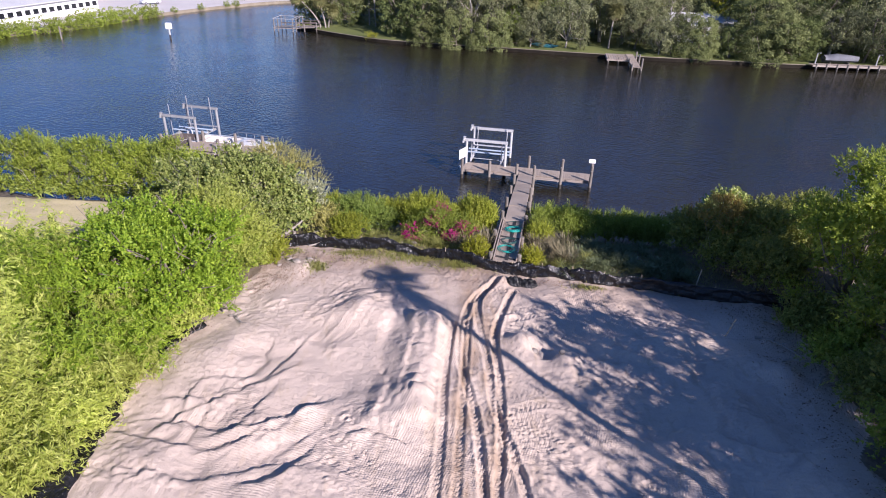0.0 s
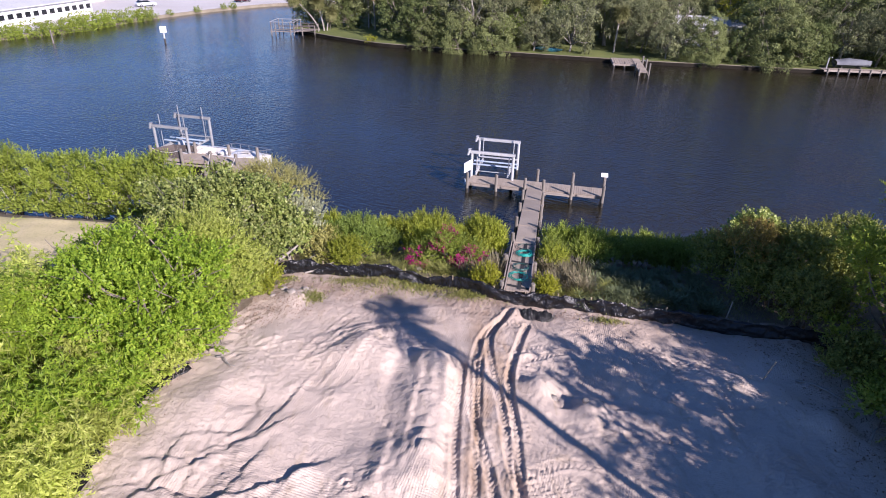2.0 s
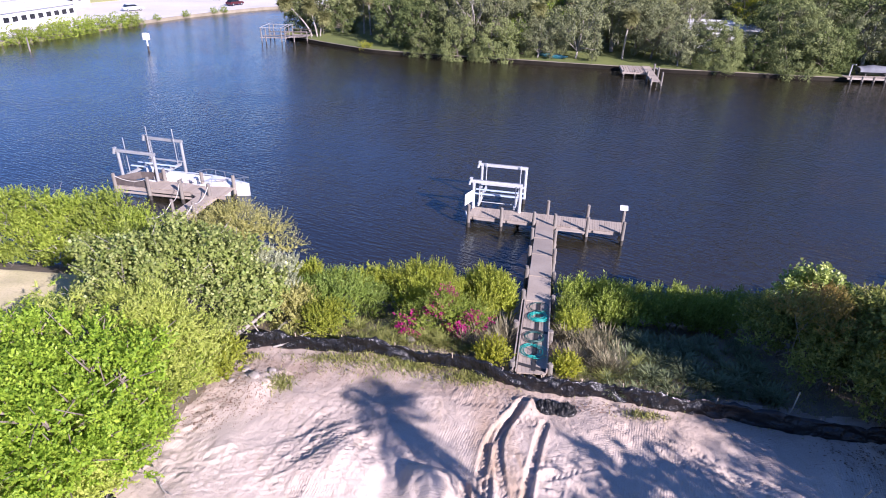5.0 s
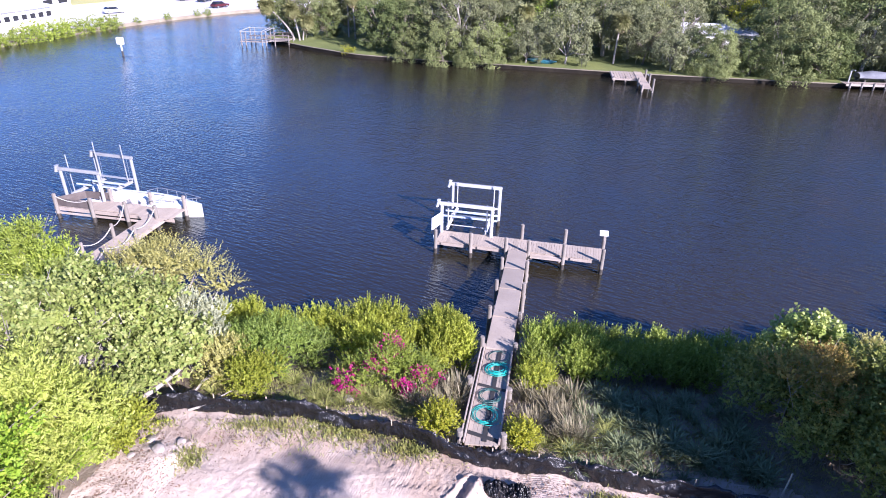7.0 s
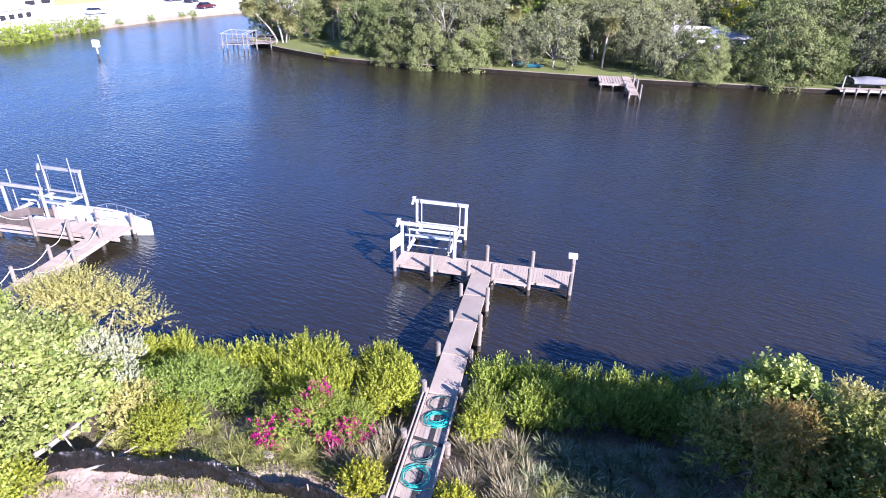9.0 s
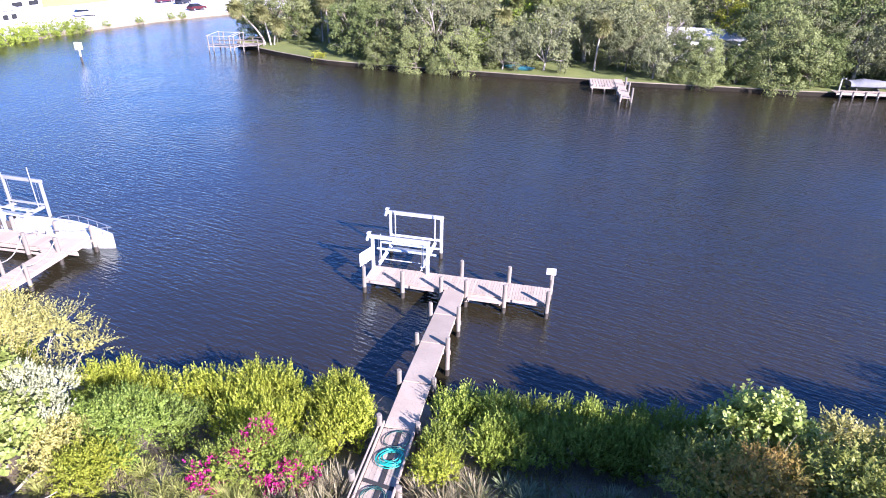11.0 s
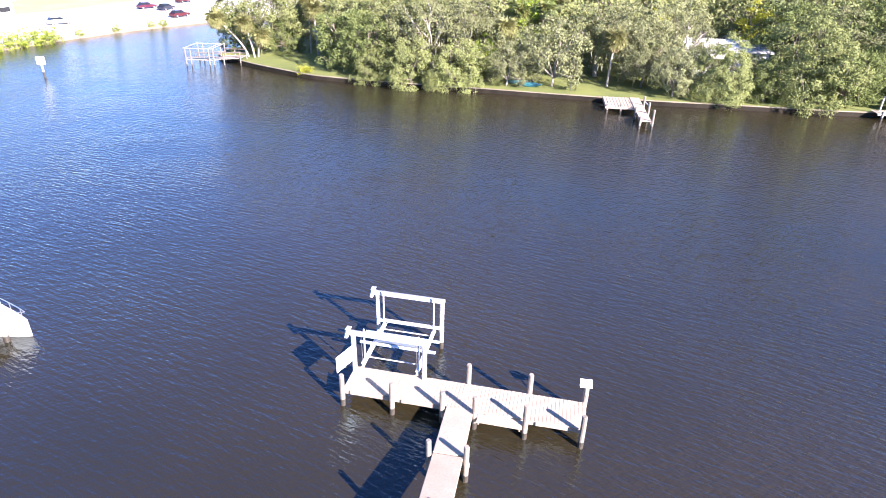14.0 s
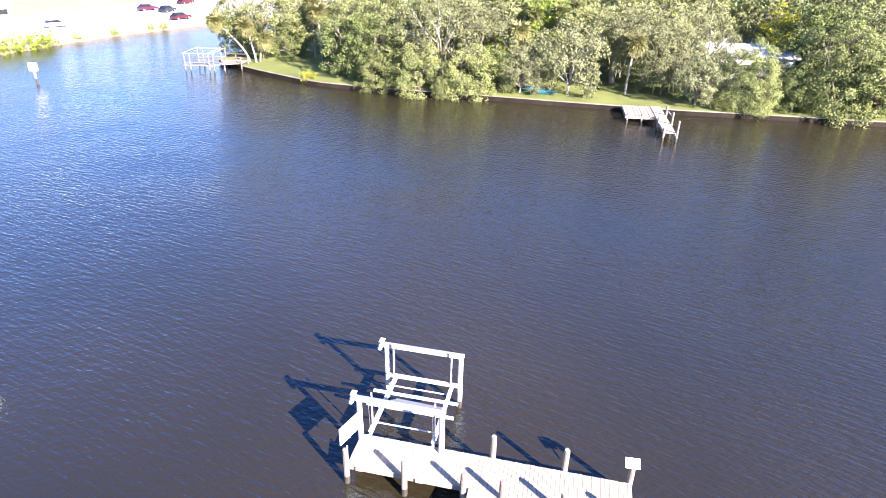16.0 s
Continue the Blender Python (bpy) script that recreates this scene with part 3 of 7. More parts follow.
def fbm(X, Y, scale, seed, octaves=4):
    z = np.zeros(X.shape)
    for k in range(octaves):
        c, s = math.cos(k * 1.3 + seed), math.sin(k * 1.3 + seed)
        z += value_noise(X * c + Y * s, -X * s + Y * c, scale * 2 ** k, seed * 10 + k) * 0.52 ** k
    return z


RUTS = [curve(p) for p in (
    [(2.7, 18.4), (2.6, 15.3), (2.7, 12.1), (2.7, 9.8), (2.6, 2.0)],
    [(3.3, 18.6), (3.3, 16.3), (3.3, 12.2), (3.3, 9.9), (3.2, 2.0)],
    [(4.4, 22.0), (3.3, 20.0), (3.1, 16.3), (3.8, 12.9), (4.1, 10.0), (4.6, 2.0)],
    [(4.6, 22.2), (3.7, 20.4), (3.8, 18.0), (4.1, 16.4), (4.4, 13.6), (5.1, 11.2), (5.4, 9.8), (6.6, 2.0)],
    [(5.2, 21.2), (4.8, 19.8), (4.4, 17.6), (4.6, 14.7), (4.6, 11.2), (4.5, 10.0), (4.4, 2.0)],
)]
TREADS = [curve(p) for p in (
    [(4.5, 13.2), (6.1, 14.0), (7.7, 13.8), (9.0, 13.2)],
    [(5.0, 13.2), (6.5, 12.4), (8.2, 12.0)],
    [(4.9, 12.9), (5.9, 12.3), (6.9, 11.5), (8.0, 11.0), (9.8, 9.0)],
    [(-0.6, 10.9), (0.7, 10.3), (1.6, 10.0), (2.6, 9.9)],
    [(-0.4, 12.5), (1.0, 11.5), (2.2, 10.8)],
    [(-5.5, 17.6), (-3.0, 18.4), (0.0, 20.8), (3.5, 21.3), (7.5, 20.6), (12.0, 19.0)],
    [(-5.0, 18.8), (-2.2, 20.2), (1.5, 21.9), (6.0, 21.7), (10.0, 20.4)],
    [(-4.5, 14.2), (-3.0, 16.0), (-1.8, 18.6), (-0.5, 21.0)],
    [(-5.6, 15.0), (-4.0, 16.6), (-2.8, 19.4), (-1.8, 21.6)],
    [(-3.2, 15.2), (-1.6, 17.0), (-0.4, 20.0)],
    [(5.2, 19.0), (7.2, 19.6), (9.5, 19.2)],
    [(7.0, 18.0), (9.6, 18.4), (12.4, 17.4), (15.2, 15.2)],
    [(8.0, 10.2), (10.4, 11.8), (12.2, 14.0), (13.2, 17.0)],
    [(9.6, 9.4), (12.0, 10.6), (14.6, 12.6)],
    [(6.6, 14.9), (9.0, 15.2), (11.4, 14.6), (14.6, 13.8)],
    [(8.4, 20.6), (10.6, 18.8), (11.8, 16.2), (12.0, 12.6)],
)]
SCARPS = [(curve(p), h) for p, h in (
    ([(-5.3, 13.2), (-4.1, 13.8), (-3.4, 15.0), (-3.1, 16.0)], 0.16),
    ([(-7.0, 12.9), (-5.1, 12.9), (-3.9, 13.8), (-3.2, 14.6)], 0.14),
    ([(-6.6, 11.9), (-4.2, 11.7), (-2.8, 12.1), (-1.8, 12.9)], 0.20),
    ([(-7.9, 11.4), (-5.1, 10.9), (-3.5, 11.3)], 0.14),
    ([(-6.8, 9.8), (-4.5, 9.6), (-2.5, 10.4)], 0.12),
    ([(-0.4, 11.3), (-0.2, 11.9), (0.5, 12.1), (1.3, 11.8)], 0.16),
    ([(1.1, 19.2), (1.3, 17.3), (1.2, 15.9), (1.1, 14.9)], 0.10),
    ([(5.0, 17.9), (5.6, 17.2), (6.1, 16.4), (7.3, 16.5), (9.2, 16.2)], 0.22),
    ([(0.0, 15.6), (0.6, 14.2), (0.5, 13.0)], 0.12),
    ([(9.0, 17.2), (11.0, 16.6), (12.6, 16.9)], 0.2), ([(11.6, 13.2), (13.4, 12.4), (15.2, 12.9)], 0.18), ([(8.2, 12.9), (9.6, 12.6), (10.6, 13.2)], 0.14), ([(12.4, 18.9), (13.8, 18.2), (15.0, 18.5)], 0.18),
)]
srand = np.random.default_rng(77)
for k in range(16):
    cx, cy = srand.uniform(-6.5, -1.2), srand.uniform(9.5, 15.0)
    a, ln, bend = srand.uniform(0.1, 1.1), srand.uniform(0.5, 1.3), srand.uniform(-0.3, 0.5)
    SCARPS.append((curve([(cx - ln * math.cos(a), cy - ln * math.sin(a)), (cx + bend * 0.5, cy - bend * 0.4), (cx + ln * math.cos(a + 0.4), cy + ln * math.sin(a + 0.4))]), srand.uniform(0.06, 0.15)))
MOUNDS = ((-1.1, 18.9, 1.25, 0.45), (1.5, 18.2, 0.8, 0.34), (2.2, 17.6, 0.6, 0.26), (5.6, 17.3, 0.6, 0.3), (7.2, 16.3, 0.5, 0.26),
          (-6.2, 14.6, 1.6, 0.4), (-5.6, 17.0, 1.5, 0.25), (4.7, 22.0, 0.45, 0.28), (-6.0, 9.4, 1.8, 0.3), (0.6, 13.0, 1.2, 0.28),
          (-3.2, 11.9, 1.0, 0.25), (13.2, 17.8, 1.0, 0.2), (15.0, 16.2, 0.8, 0.3), (-4.9, 22.3, 0.8, 0.2), (9.5, 16.0, 1.5, 0.2), (11.6, 18.2, 0.8, 0.25), (12.6, 14.8, 0.9, 0.25), (10.4, 11.4, 0.7, 0.22), (14.4, 10.8, 1.0, 0.3), (8.6, 17.6, 0.5, 0.2))


def lot_mask(X, Y):
    """1 on the cleared sand lot, falling to 0 outside."""
    wob = 0.35 * np.sin(Y * 0.9) + 0.25 * np.sin(Y * 2.3 + 1)
    left = np.interp(Y, [-60, 5, 9, 14.5, 17.3, 20, 22.8, 24.5], [-9, -8.2, -8.2, -8.6, -7.8, -6.6, -6.9, -7.2]) + 0.4 * wob
    right = np.interp(Y, [-60, 5, 11, 15.6, 19.1, 21.6], [17, 16.5, 16.2, 17.0, 17.4, 16.5]) + wob
    back = np.interp(X, [-8, -3, 4, 10, 17], [24.2, 24.7, 23.9, 22.9, 21.6]) + 0.5
    return np.clip(np.minimum(np.minimum(X - left, right - X), back - Y) / 0.5 + 0.5, 0, 1)


def shore_y(X):
    """Where the near bank meets the water."""
    return 31.9 + 0.5 * np.sin(X * 0.31) + np.interp(X, [-60, -30, -12, 0, 20, 60], [4, 2, 0.4, 0, 0.4, 3])


def ground_height(X, Y):
    z = 2.05 + 0.05 * fbm(X, Y, 0.2, 3)
    t = np.clip((Y - 24.6) / (shore_y(X) - 24.6), 0, 3)
    bank = np.interp(t, [0, 0.25, 0.5, 0.72, 1.0, 1.5, 3], [2.05, 1.8, 1.15, 0.5, 0.0, -0.9, -2.2])
    z = np.where(Y > 24.6, bank + 0.06 * fbm(X, Y, 0.8, 5), z)
    # the neighbour's lawn lies almost level down to the waterside trees
    lawn = np.where(Y < 30.4, np.interp(Y, [16, 22, 30.4], [2.05, 1.3, 1.12]), np.maximum(1.12 * (shore_y(X) - Y) / (shore_y(X) - 30.4), -2.2)) + 0.05 * fbm(X, Y, 0.8, 6)
    z = z + (lawn - z) * np.clip((-14.0 - X) / 2.5, 0, 1)
    lot = lot_mask(X, Y)
    d = 0.11 * fbm(X, Y, 0.4, 8, 3) + 0.014 * fbm(X, Y, 1.8, 9)
    rough = np.clip(fbm(X, Y, 0.5, 12, 2) * 1.6 + 0.15, 0, 1)
    d += rough * (0.05 * np.abs(fbm(X, Y, 2.6, 10)) + 0.03 * np.clip(fbm(X, Y, 6.0, 11, 2), 0, 1)) + 0.008 * fbm(X, Y, 9, 13, 2)
    # the wheel trough lies lower than the bank of sand beside it
    edge = np.interp(Y, [9.5, 12.1, 13.6, 15.7, 18.6], [2.2, 2.2, 2.2, 2.35, 2.4]) + 0.10 * fbm(X * 0.2, Y, 1.5, 14)
    bank = 0.34 / (1 + np.exp(np.clip((X - edge) / 0.09, -30, 30))) * np.clip((X - edge + 2.2) / 1.6, 0, 1) * np.clip((19.0 - Y) / 0.6, 0, 1) * np.clip((Y - 11.0) / 2.0, 0, 1)
    d += bank * (1 + 0.35 * np.abs(value_noise(X, Y * 0.5, 3.5, 15)))
    for mx, my, r, h in MOUNDS:
        rr = np.hypot(X - mx, Y - my) / r * (1 + 0.3 * value_noise(X, Y, 1.1, 16))
        d += h * np.exp(-rr ** 2)
    for p, h in SCARPS:
        dist, s, side = bump_line(X, Y, p, 1.0)
        wig = dist * side + 0.10 * value_noise(X, Y, 2.2, 17) + 0.05 * value_noise(X, Y, 6.0, 18)
        fade = np.clip(s / 0.5, 0, 1)
        d += 0.7 * fade * (h * np.exp(-np.abs(wig) / 0.5) * (1 / (1 + np.exp(np.clip(wig / 0.035, -30, 30)))) - 0.25 * h * np.exp(-((wig - 0.12) / 0.12) ** 2))
    for k, p in enumerate(RUTS):
        dist, s, side = bump_line(X, Y, p, 0.5)
        deep = 0.75 + 0.4 * value_noise(s, s * 0 + k, 0.5, 19)
        d += deep * (-0.11 * np.exp(-(dist / 0.15) ** 8) + 0.05 * np.exp(-((dist - 0.21) / 0.045) ** 2) * (0.7 + 0.6 * value_noise(X, Y, 3.0, 20)))
        d += 0.017 * np.sin(2 * math.pi * (s + dist * 0.9) / 0.19) * (dist < 0.14)
    for p in TREADS:
        dist, s, side = bump_line(X, Y, p, 0.5)
        stamp = np.clip(0.6 + 0.9 * value_noise(X, Y, 0.6, 21), 0, 1)
        d += stamp * ((dist < 0.2) * (0.022 * np.sin(2 * math.pi * (s + dist * 0.9) / 0.19) - 0.012) + 0.02 * np.exp(-((dist - 0.24) / 0.05) ** 2))
        dist2 = np.abs(dist - 0.62)
        d += stamp * (dist2 < 0.17) * 0.016 * np.sin(2 * math.pi * (s + dist2 * 0.9) / 0.19)
    z = z + d * lot
    # the river bed, and the land beyond it
    far = np.clip((Y - 430) / 20, 0, 1)
    z = np.where(Y > 60, -2.2 + 2.4 * far, z)
    left_land = np.clip((-74 - 0.35 * (Y - 110) * (Y > 110) * -1 - X) / 5, 0, 1)
    return np.where((X < -60) & (Y > 60), np.maximum(z, -2.2 + 2.6 * left_land), z)


def spaced(stops):
    out = []
    for a, b, step in stops:
        out += list(np.arange(a, b, step))
    return np.array(out + [stops[-1][1]])


def build_ground():
    xs = spaced([(-900, -100, 80), (-100, -30, 7), (-30, -9, 0.6), (-9, 2.2, 0.065), (2.2, 6.2, 0.045), (6.2, 10.5, 0.065), (10.5, 17.5, 0.10), (17.5, 40, 0.9), (40, 110, 7), (110, 900, 80)])
    ys = spaced([(-900, -60, 70), (-60, 0, 5), (0, 9.2, 0.4), (9.2, 20.0, 0.05), (20.0, 22.6, 0.08), (22.6, 36, 0.2), (36, 44, 1), (44, 190, 4), (190, 1500, 100)])
    X, Y = np.meshgrid(xs, ys)
    Z = ground_height(X, Y)
    v = np.stack([X, Y, Z], -1).reshape(-1, 3)
    nx, ny = len(xs), len(ys)
    i = (np.arange(ny - 1)[:, None] * nx + np.arange(nx - 1)[None]).ravel()
    q = np.stack([i, i + 1, i + nx + 1, i + nx], 1)
    me = mesh_of("ground", (v, q), SAND, True)
    me.materials.append(SOIL)
    me.materials.append(MUD)
    me.materials.append(DRY_LAWN)
    cx, cy, cz = (a.reshape(-1)[q].mean(1) for a in (X, Y, Z))
    lot = lot_mask(cx, cy) + 0.25 * np.sin(cx * 3.1) * np.sin(cy * 2.7)
    kind = np.where(lot > 0.45, 0, 1)
    kind = np.where(cz < -0.1, 2, kind)
    kind = np.where((kind == 1) & (cx < -15) & (cy < 30.3) & (cy > -400), 3, kind)
    me.polygons.foreach_set("material_index", kind.astype(np.int32))
    return tagged(new("ground", me), "pale sand building lot with ruts, mounds and a vegetated bank", "ground", "", "structure")


build_ground()
w = Shape().add([(-900, -60, 0), (900, -60, 0), (900, 1400, 0), (-900, 1400, 0)], [(0, 1, 2, 3)])
w.v = [(x, y if y > 0 else 28.0, z) for x, y, z in w.v]
solid("water", w, WATER, "dark rippled tidal river water reflecting the sky", "river", "structure")


def slab(outline, top, bottom):
    """A solid from a plan outline (anticlockwise)."""
    n = len(outline)
    s = Shape()
    s.add([(x, y, top) for x, y in outline] + [(x, y, bottom) for x, y in outline],
          [tuple(range(n))] + [(i, i + n, (i + 1) % n + n, (i + 1) % n) for i in range(n)])
    return s


# The far bank: its edge from the point round to the right, and the land behind it.
BANK = curve([(-22, 135), (-28.5, 120), (-31.0, 112), (-30.2, 108.6), (-27.5, 106.8), (-23.6, 103.9), (-19.4, 101.2), (-14.9, 98.5), (-11.1, 97.3), (-4.2, 95.8), (2.4, 94.8),
              (8.6, 93.8), (14.8, 92.7), (20.0, 91.9), (26.2, 90.9), (31.2, 90.5), (38.3, 89.9), (46, 89.2), (55, 89.6), (75, 90.5), (120, 90)], 5)
solid("lawn", slab(BANK + [(140, 420), (-10, 420)], 0.46, -1.5), LAWN, "shaded lawn under the trees of the far bank", "lawn", "structure")


def wall_strip(pts, outset, width, z0, z1, chamfer=0.03):
    s = Shape()
    for a, b in zip(pts[:-1], pts[1:]):
        d = Vector((b[0] - a[0], b[1] - a[1], 0)).normalized()
        o = Vector((d.y, -d.x, 0)) * outset
        pa, pb = Vector((*a, (z0 + z1) / 2)) + o, Vector((*b, (z0 + z1) / 2)) + o
        s.bar(pa - d * 0.02, pb + d * 0.02, width, z1 - z0, chamfer)
    return s


# the face's near-black colour includes painted shade from the overhang
solid("seawall", wall_strip(BANK, 0.12, 0.22, -1.5, 0.44), WALL_STAIN_SHADE, "weathered concrete seawall along the far bank", "seawall", "structure")
solid("seawall_cap", wall_strip(BANK, 0.10, 0.30, 0.442, 0.52), CONCRETE, "pale concrete cap on the far seawall", "seawall", "structure")

SHORE = curve([(-110, 60), (-85, 74), (-72.5, 90), (-67, 98), (-64.5, 107), (-61.5, 117), (-57.5, 127), (-52, 137), (-45.8, 145.5), (-35, 152), (-15, 160), (20, 175)], 5)
solid("pavement", slab(SHORE[::1] + [(60, 520), (-400, 520), (-400, 60)], 0.55, -1.5), PAVING, "sun-bleached paved car park by the river", "pavement", "structure")
solid("seawall_far", wall_strip(SHORE, 0.1, 0.3, -1.5, 0.57), CONCRETE, "low pale seawall along the car park", "seawall", "structure")
solid("field", slab([(-300, 139), (-87, 140), (-82, 150), (-79, 164), (-74, 182), (-95, 330), (-300, 330)], 0.60, 0.3), FIELD, "sunlit mown grass field beyond the car park", "lawn", "structure")


# ---- the dock ----
DOCK = pose(6.64, 39.35, 0, 0, 0, -8.6)
DECK_Z = 0.70


def pile_shape(h, r=0.115, seed=0, foot=-1.9):
    seed = abs(seed)
    rng = np.random.default_rng(seed)
    pts = [(0, 0, 0.32), (rng.uniform(-0.01, 0.01), 0, 0.9), (0, rng.uniform(-0.01, 0.01), h - 0.05), (0, 0, h)]
    return Shape().tube(pts, [r * 1.02, r, r * 0.97, r * 0.78], 12)


def add_pile(parent, x, y, h, r=0.115, seed=0, foot=-1.9):
    p = part("piling", pile_shape(h, r, seed), PILE, parent, smooth=False)
    p.location = (x, y, 0)
    part("wet_foot", Shape().tube([(0, 0, foot), (0, 0, 0.32)], [r * 1.06, r * 1.05], 12), PILE_WET, p, "dark wet foot of the pile")
    return p


def walk_x(y):
    """The middle of the walkway."""
    return 6.66 - 0.113 * (39.35 - y)


def walk_z(y):
    """The walkway's height: it climbs from the head to the shore."""
    return float(np.interp(y, [23.3, 26.2, 28.7, 31.3, 34.28, 37.05, 39.75], [2.42, 2.25, 2.08, 1.86, 1.48, 1.05, DECK_Z]))


def build_dock():
    dock = thing("dock", DOCK, "grey timber T-shaped dock on round piles over the river", "dock")
    # head: boards run across it
    u0, u1, v0, v1 = -4.72, 4.72, 0.36, 1.82
    plank_me = mesh_of("plank", Shape().bar((0, v0, 0), (0, v1, 0), 0.136, 0.038, 0.006), DECK)
    n = 65
    for i in range(n):
        p = part("plank", plank_me, DECK, dock)
        p.location = (u0 + (i + 0.5) * (u1 - u0) / n, 0.006 * math.sin(i * 2.3), DECK_Z - 0.019 + 0.003 * math.sin(i * 1.7))
    for v in (v0 + 0.06, (v0 + v1) / 2, v1 - 0.06):
        part("joist", Shape().bar((u0 + 0.02, v, DECK_Z - 0.15), (u1 - 0.02, v, DECK_Z - 0.15), 0.06, 0.2), DECK_EDGE, dock)
    # lower landing along the front
    for k in range(3):
        part("landing_board", Shape().bar((0.72, 0.27 - k * 0.152, 0.60), (2.42, 0.27 - k * 0.152, 0.60), 0.148, 0.04), DECK, dock)
    for u in (0.8, 2.34):
        part("landing_bracket", Shape().bar((u, 0.34, 0.52), (u, -0.1, 0.54), 0.05, 0.10), DECK_EDGE, dock)
    # walkway: panels between the pile pairs, climbing towards the shore
    inv = DOCK.inverted()

    def at(y, side, dz=0.0):
        return inv @ Vector((walk_x(y) + side, y, walk_z(y) + dz))

    stops = [39.75, 37.05, 34.28, 31.3, 28.7]
    for a, b in zip(stops[:-1], stops[1:]):
        part("walkway_panel", Shape().bar(at(a - 0.05, 0, -0.03), at(b + 0.04, 0, -0.03), 1.06, 0.06, 0.02), DECK, dock)
    for side in (-0.46, 0.0, 0.46):
        for a, b in zip(stops[:-1] + [28.7, 26.2], stops[1:] + [26.2, 23.4]):
            part("stringer", Shape().bar(at(a, side, -0.17), at(b, side, -0.17), 0.06, 0.19), DECK_EDGE, dock)
    # shore end: lengthwise boards with raised kerbs and a rail on the left
    for k in range(7):
        for a, b in ((28.68, 26.22), (26.2, 23.35)):
            dz = 0.003 * math.sin(k * 2.0 + a)
            part("ramp_board", Shape().bar(at(a, -0.45 + k * 0.15, -0.02 + dz), at(b, -0.45 + k * 0.15, -0.02 + dz), 0.146, 0.04), DECK, dock)
    for a, b in ((28.9, 26.2), (26.2, 23.4)):
        part("kerb", Shape().bar(at(a, -0.56, 0.07), at(b, -0.56, 0.07), 0.05, 0.14), DECK_EDGE, dock)
        part("kerb", Shape().bar(at(a, -0.68, 0.10), at(b, -0.68, 0.10), 0.05, 0.10), DECK_EDGE, dock)
        part("kerb", Shape().bar(at(a, 0.54, 0.06), at(b, 0.54, 0.06), 0.06, 0.13), DECK_EDGE, dock)
    # thin dark bars just above the ramp boards, lengthwise and crosswise
    part("centre_strip", Shape().bar(at(28.6, 0.06, 0.012), at(26.2, 0.06, 0.012), 0.16, 0.02), RUBBER, dock, "thin dark strip along the ramp")
    part("centre_strip", Shape().bar(at(26.2, 0.06, 0.012), at(23.5, 0.06, 0.012), 0.16, 0.02), RUBBER, dock, "thin dark strip along the ramp")
    part("cross_strip", Shape().bar(at(26.4, -0.5, 0.012), at(26.1, 0.5, 0.012), 0.14, 0.02), RUBBER, dock, "thin dark strip across the ramp")
    part("cross_strip", Shape().bar(at(23.9, -0.5, 0.012), at(23.55, 0.5, 0.012), 0.16, 0.02), RUBBER, dock, "thin dark strip across the ramp")
    seed = 0
    for u, v, h in ((-4.70, 0.24, 1.5), (-2.65, 0.20, 1.54), (-0.66, 0.22, 1.5), (0.60, 0.20, 1.52), (2.52, 0.12, 1.58), (4.60, 0.14, 1.52),
                    (0.05, 1.93, 1.6), (2.52, 1.93, 1.58), (4.66, 1.93, 1.62)):
        seed += 1
        add_pile(dock, u, v, h, 0.105, seed)
    for k, (y, hl, hr) in enumerate(((37.0, 1.70, 1.62), (34.2, 2.0, 1.94), (31.3, 2.4, 2.2), (28.7, 2.65, 2.5))):
        p = inv @ Vector((walk_x(y) - 0.66, y, 0))
        add_pile(dock, p.x, p.y, hl, 0.10, seed + k)
        p = inv @ Vector((walk_x(y) + 0.63, y - 0.1, 0))
        add_pile(dock, p.x, p.y, hr, 0.10, seed + 9 + k)
        part("crossbeam", Shape().bar(at(y, -0.7, -0.36), at(y - 0.06, 0.76, -0.36), 0.07, 0.18), DECK_EDGE, dock)
    for y, side, h in ((26.3, -0.8, 2.65), (26.1, 0.63, 2.4), (23.6, -0.72, 2.75), (23.6, 0.66, 2.7)):
        p = inv @ Vector((walk_x(y) + side, y, 0))
        add_pile(dock, p.x, p.y, h, 0.11, 40, -0.6)
    for u in (-4.4, -2.3, 1.0, 2.9, 4.4):
        part("pile_cap_block", Shape().bar((u, v0 - 0.02, DECK_Z - 0.12), (u + 0.22, v0 - 0.02, DECK_Z - 0.12), 0.05, 0.14), DECK_EDGE, dock)
    part("fender_board", Shape().bar((-4.80, 0.42, 0.50), (-5.06, 1.25, 0.50), 0.05, 0.22), SIGN, dock, "white fender board")
    return dock


build_dock()


def sign_board(m, w, h, label, tilt=0.0):
    s = thing("sign_board", m, label, "sign")
    part("board", Shape().bar((-w / 2, 0, 0), (w / 2, 0, 0), 0.02, h, 0.004), SIGN, s)
    part("batten", Shape().bar((-w * 0.4, 0.022, -h * 0.2), (w * 0.4, 0.022, -h * 0.2), 0.02, 0.05), DECK_EDGE, s)
    part("post", Shape().bar((0, 0.03, -0.45), (0, 0.03, h * 0.3), 0.05, 0.05, up=(0, 1, 0)), PILE, s)
    return s


sign_board(DOCK @ pose(4.60, 1.72, 1.72, -52, 0, 4), 0.46, 0.34, "white blank sign board on a dock pile")
sign_board(DOCK @ pose(-4.84, 1.08, 1.62, 0, 0, 71), 1.06, 0.74, "white sign board edge-on at the dock corner")


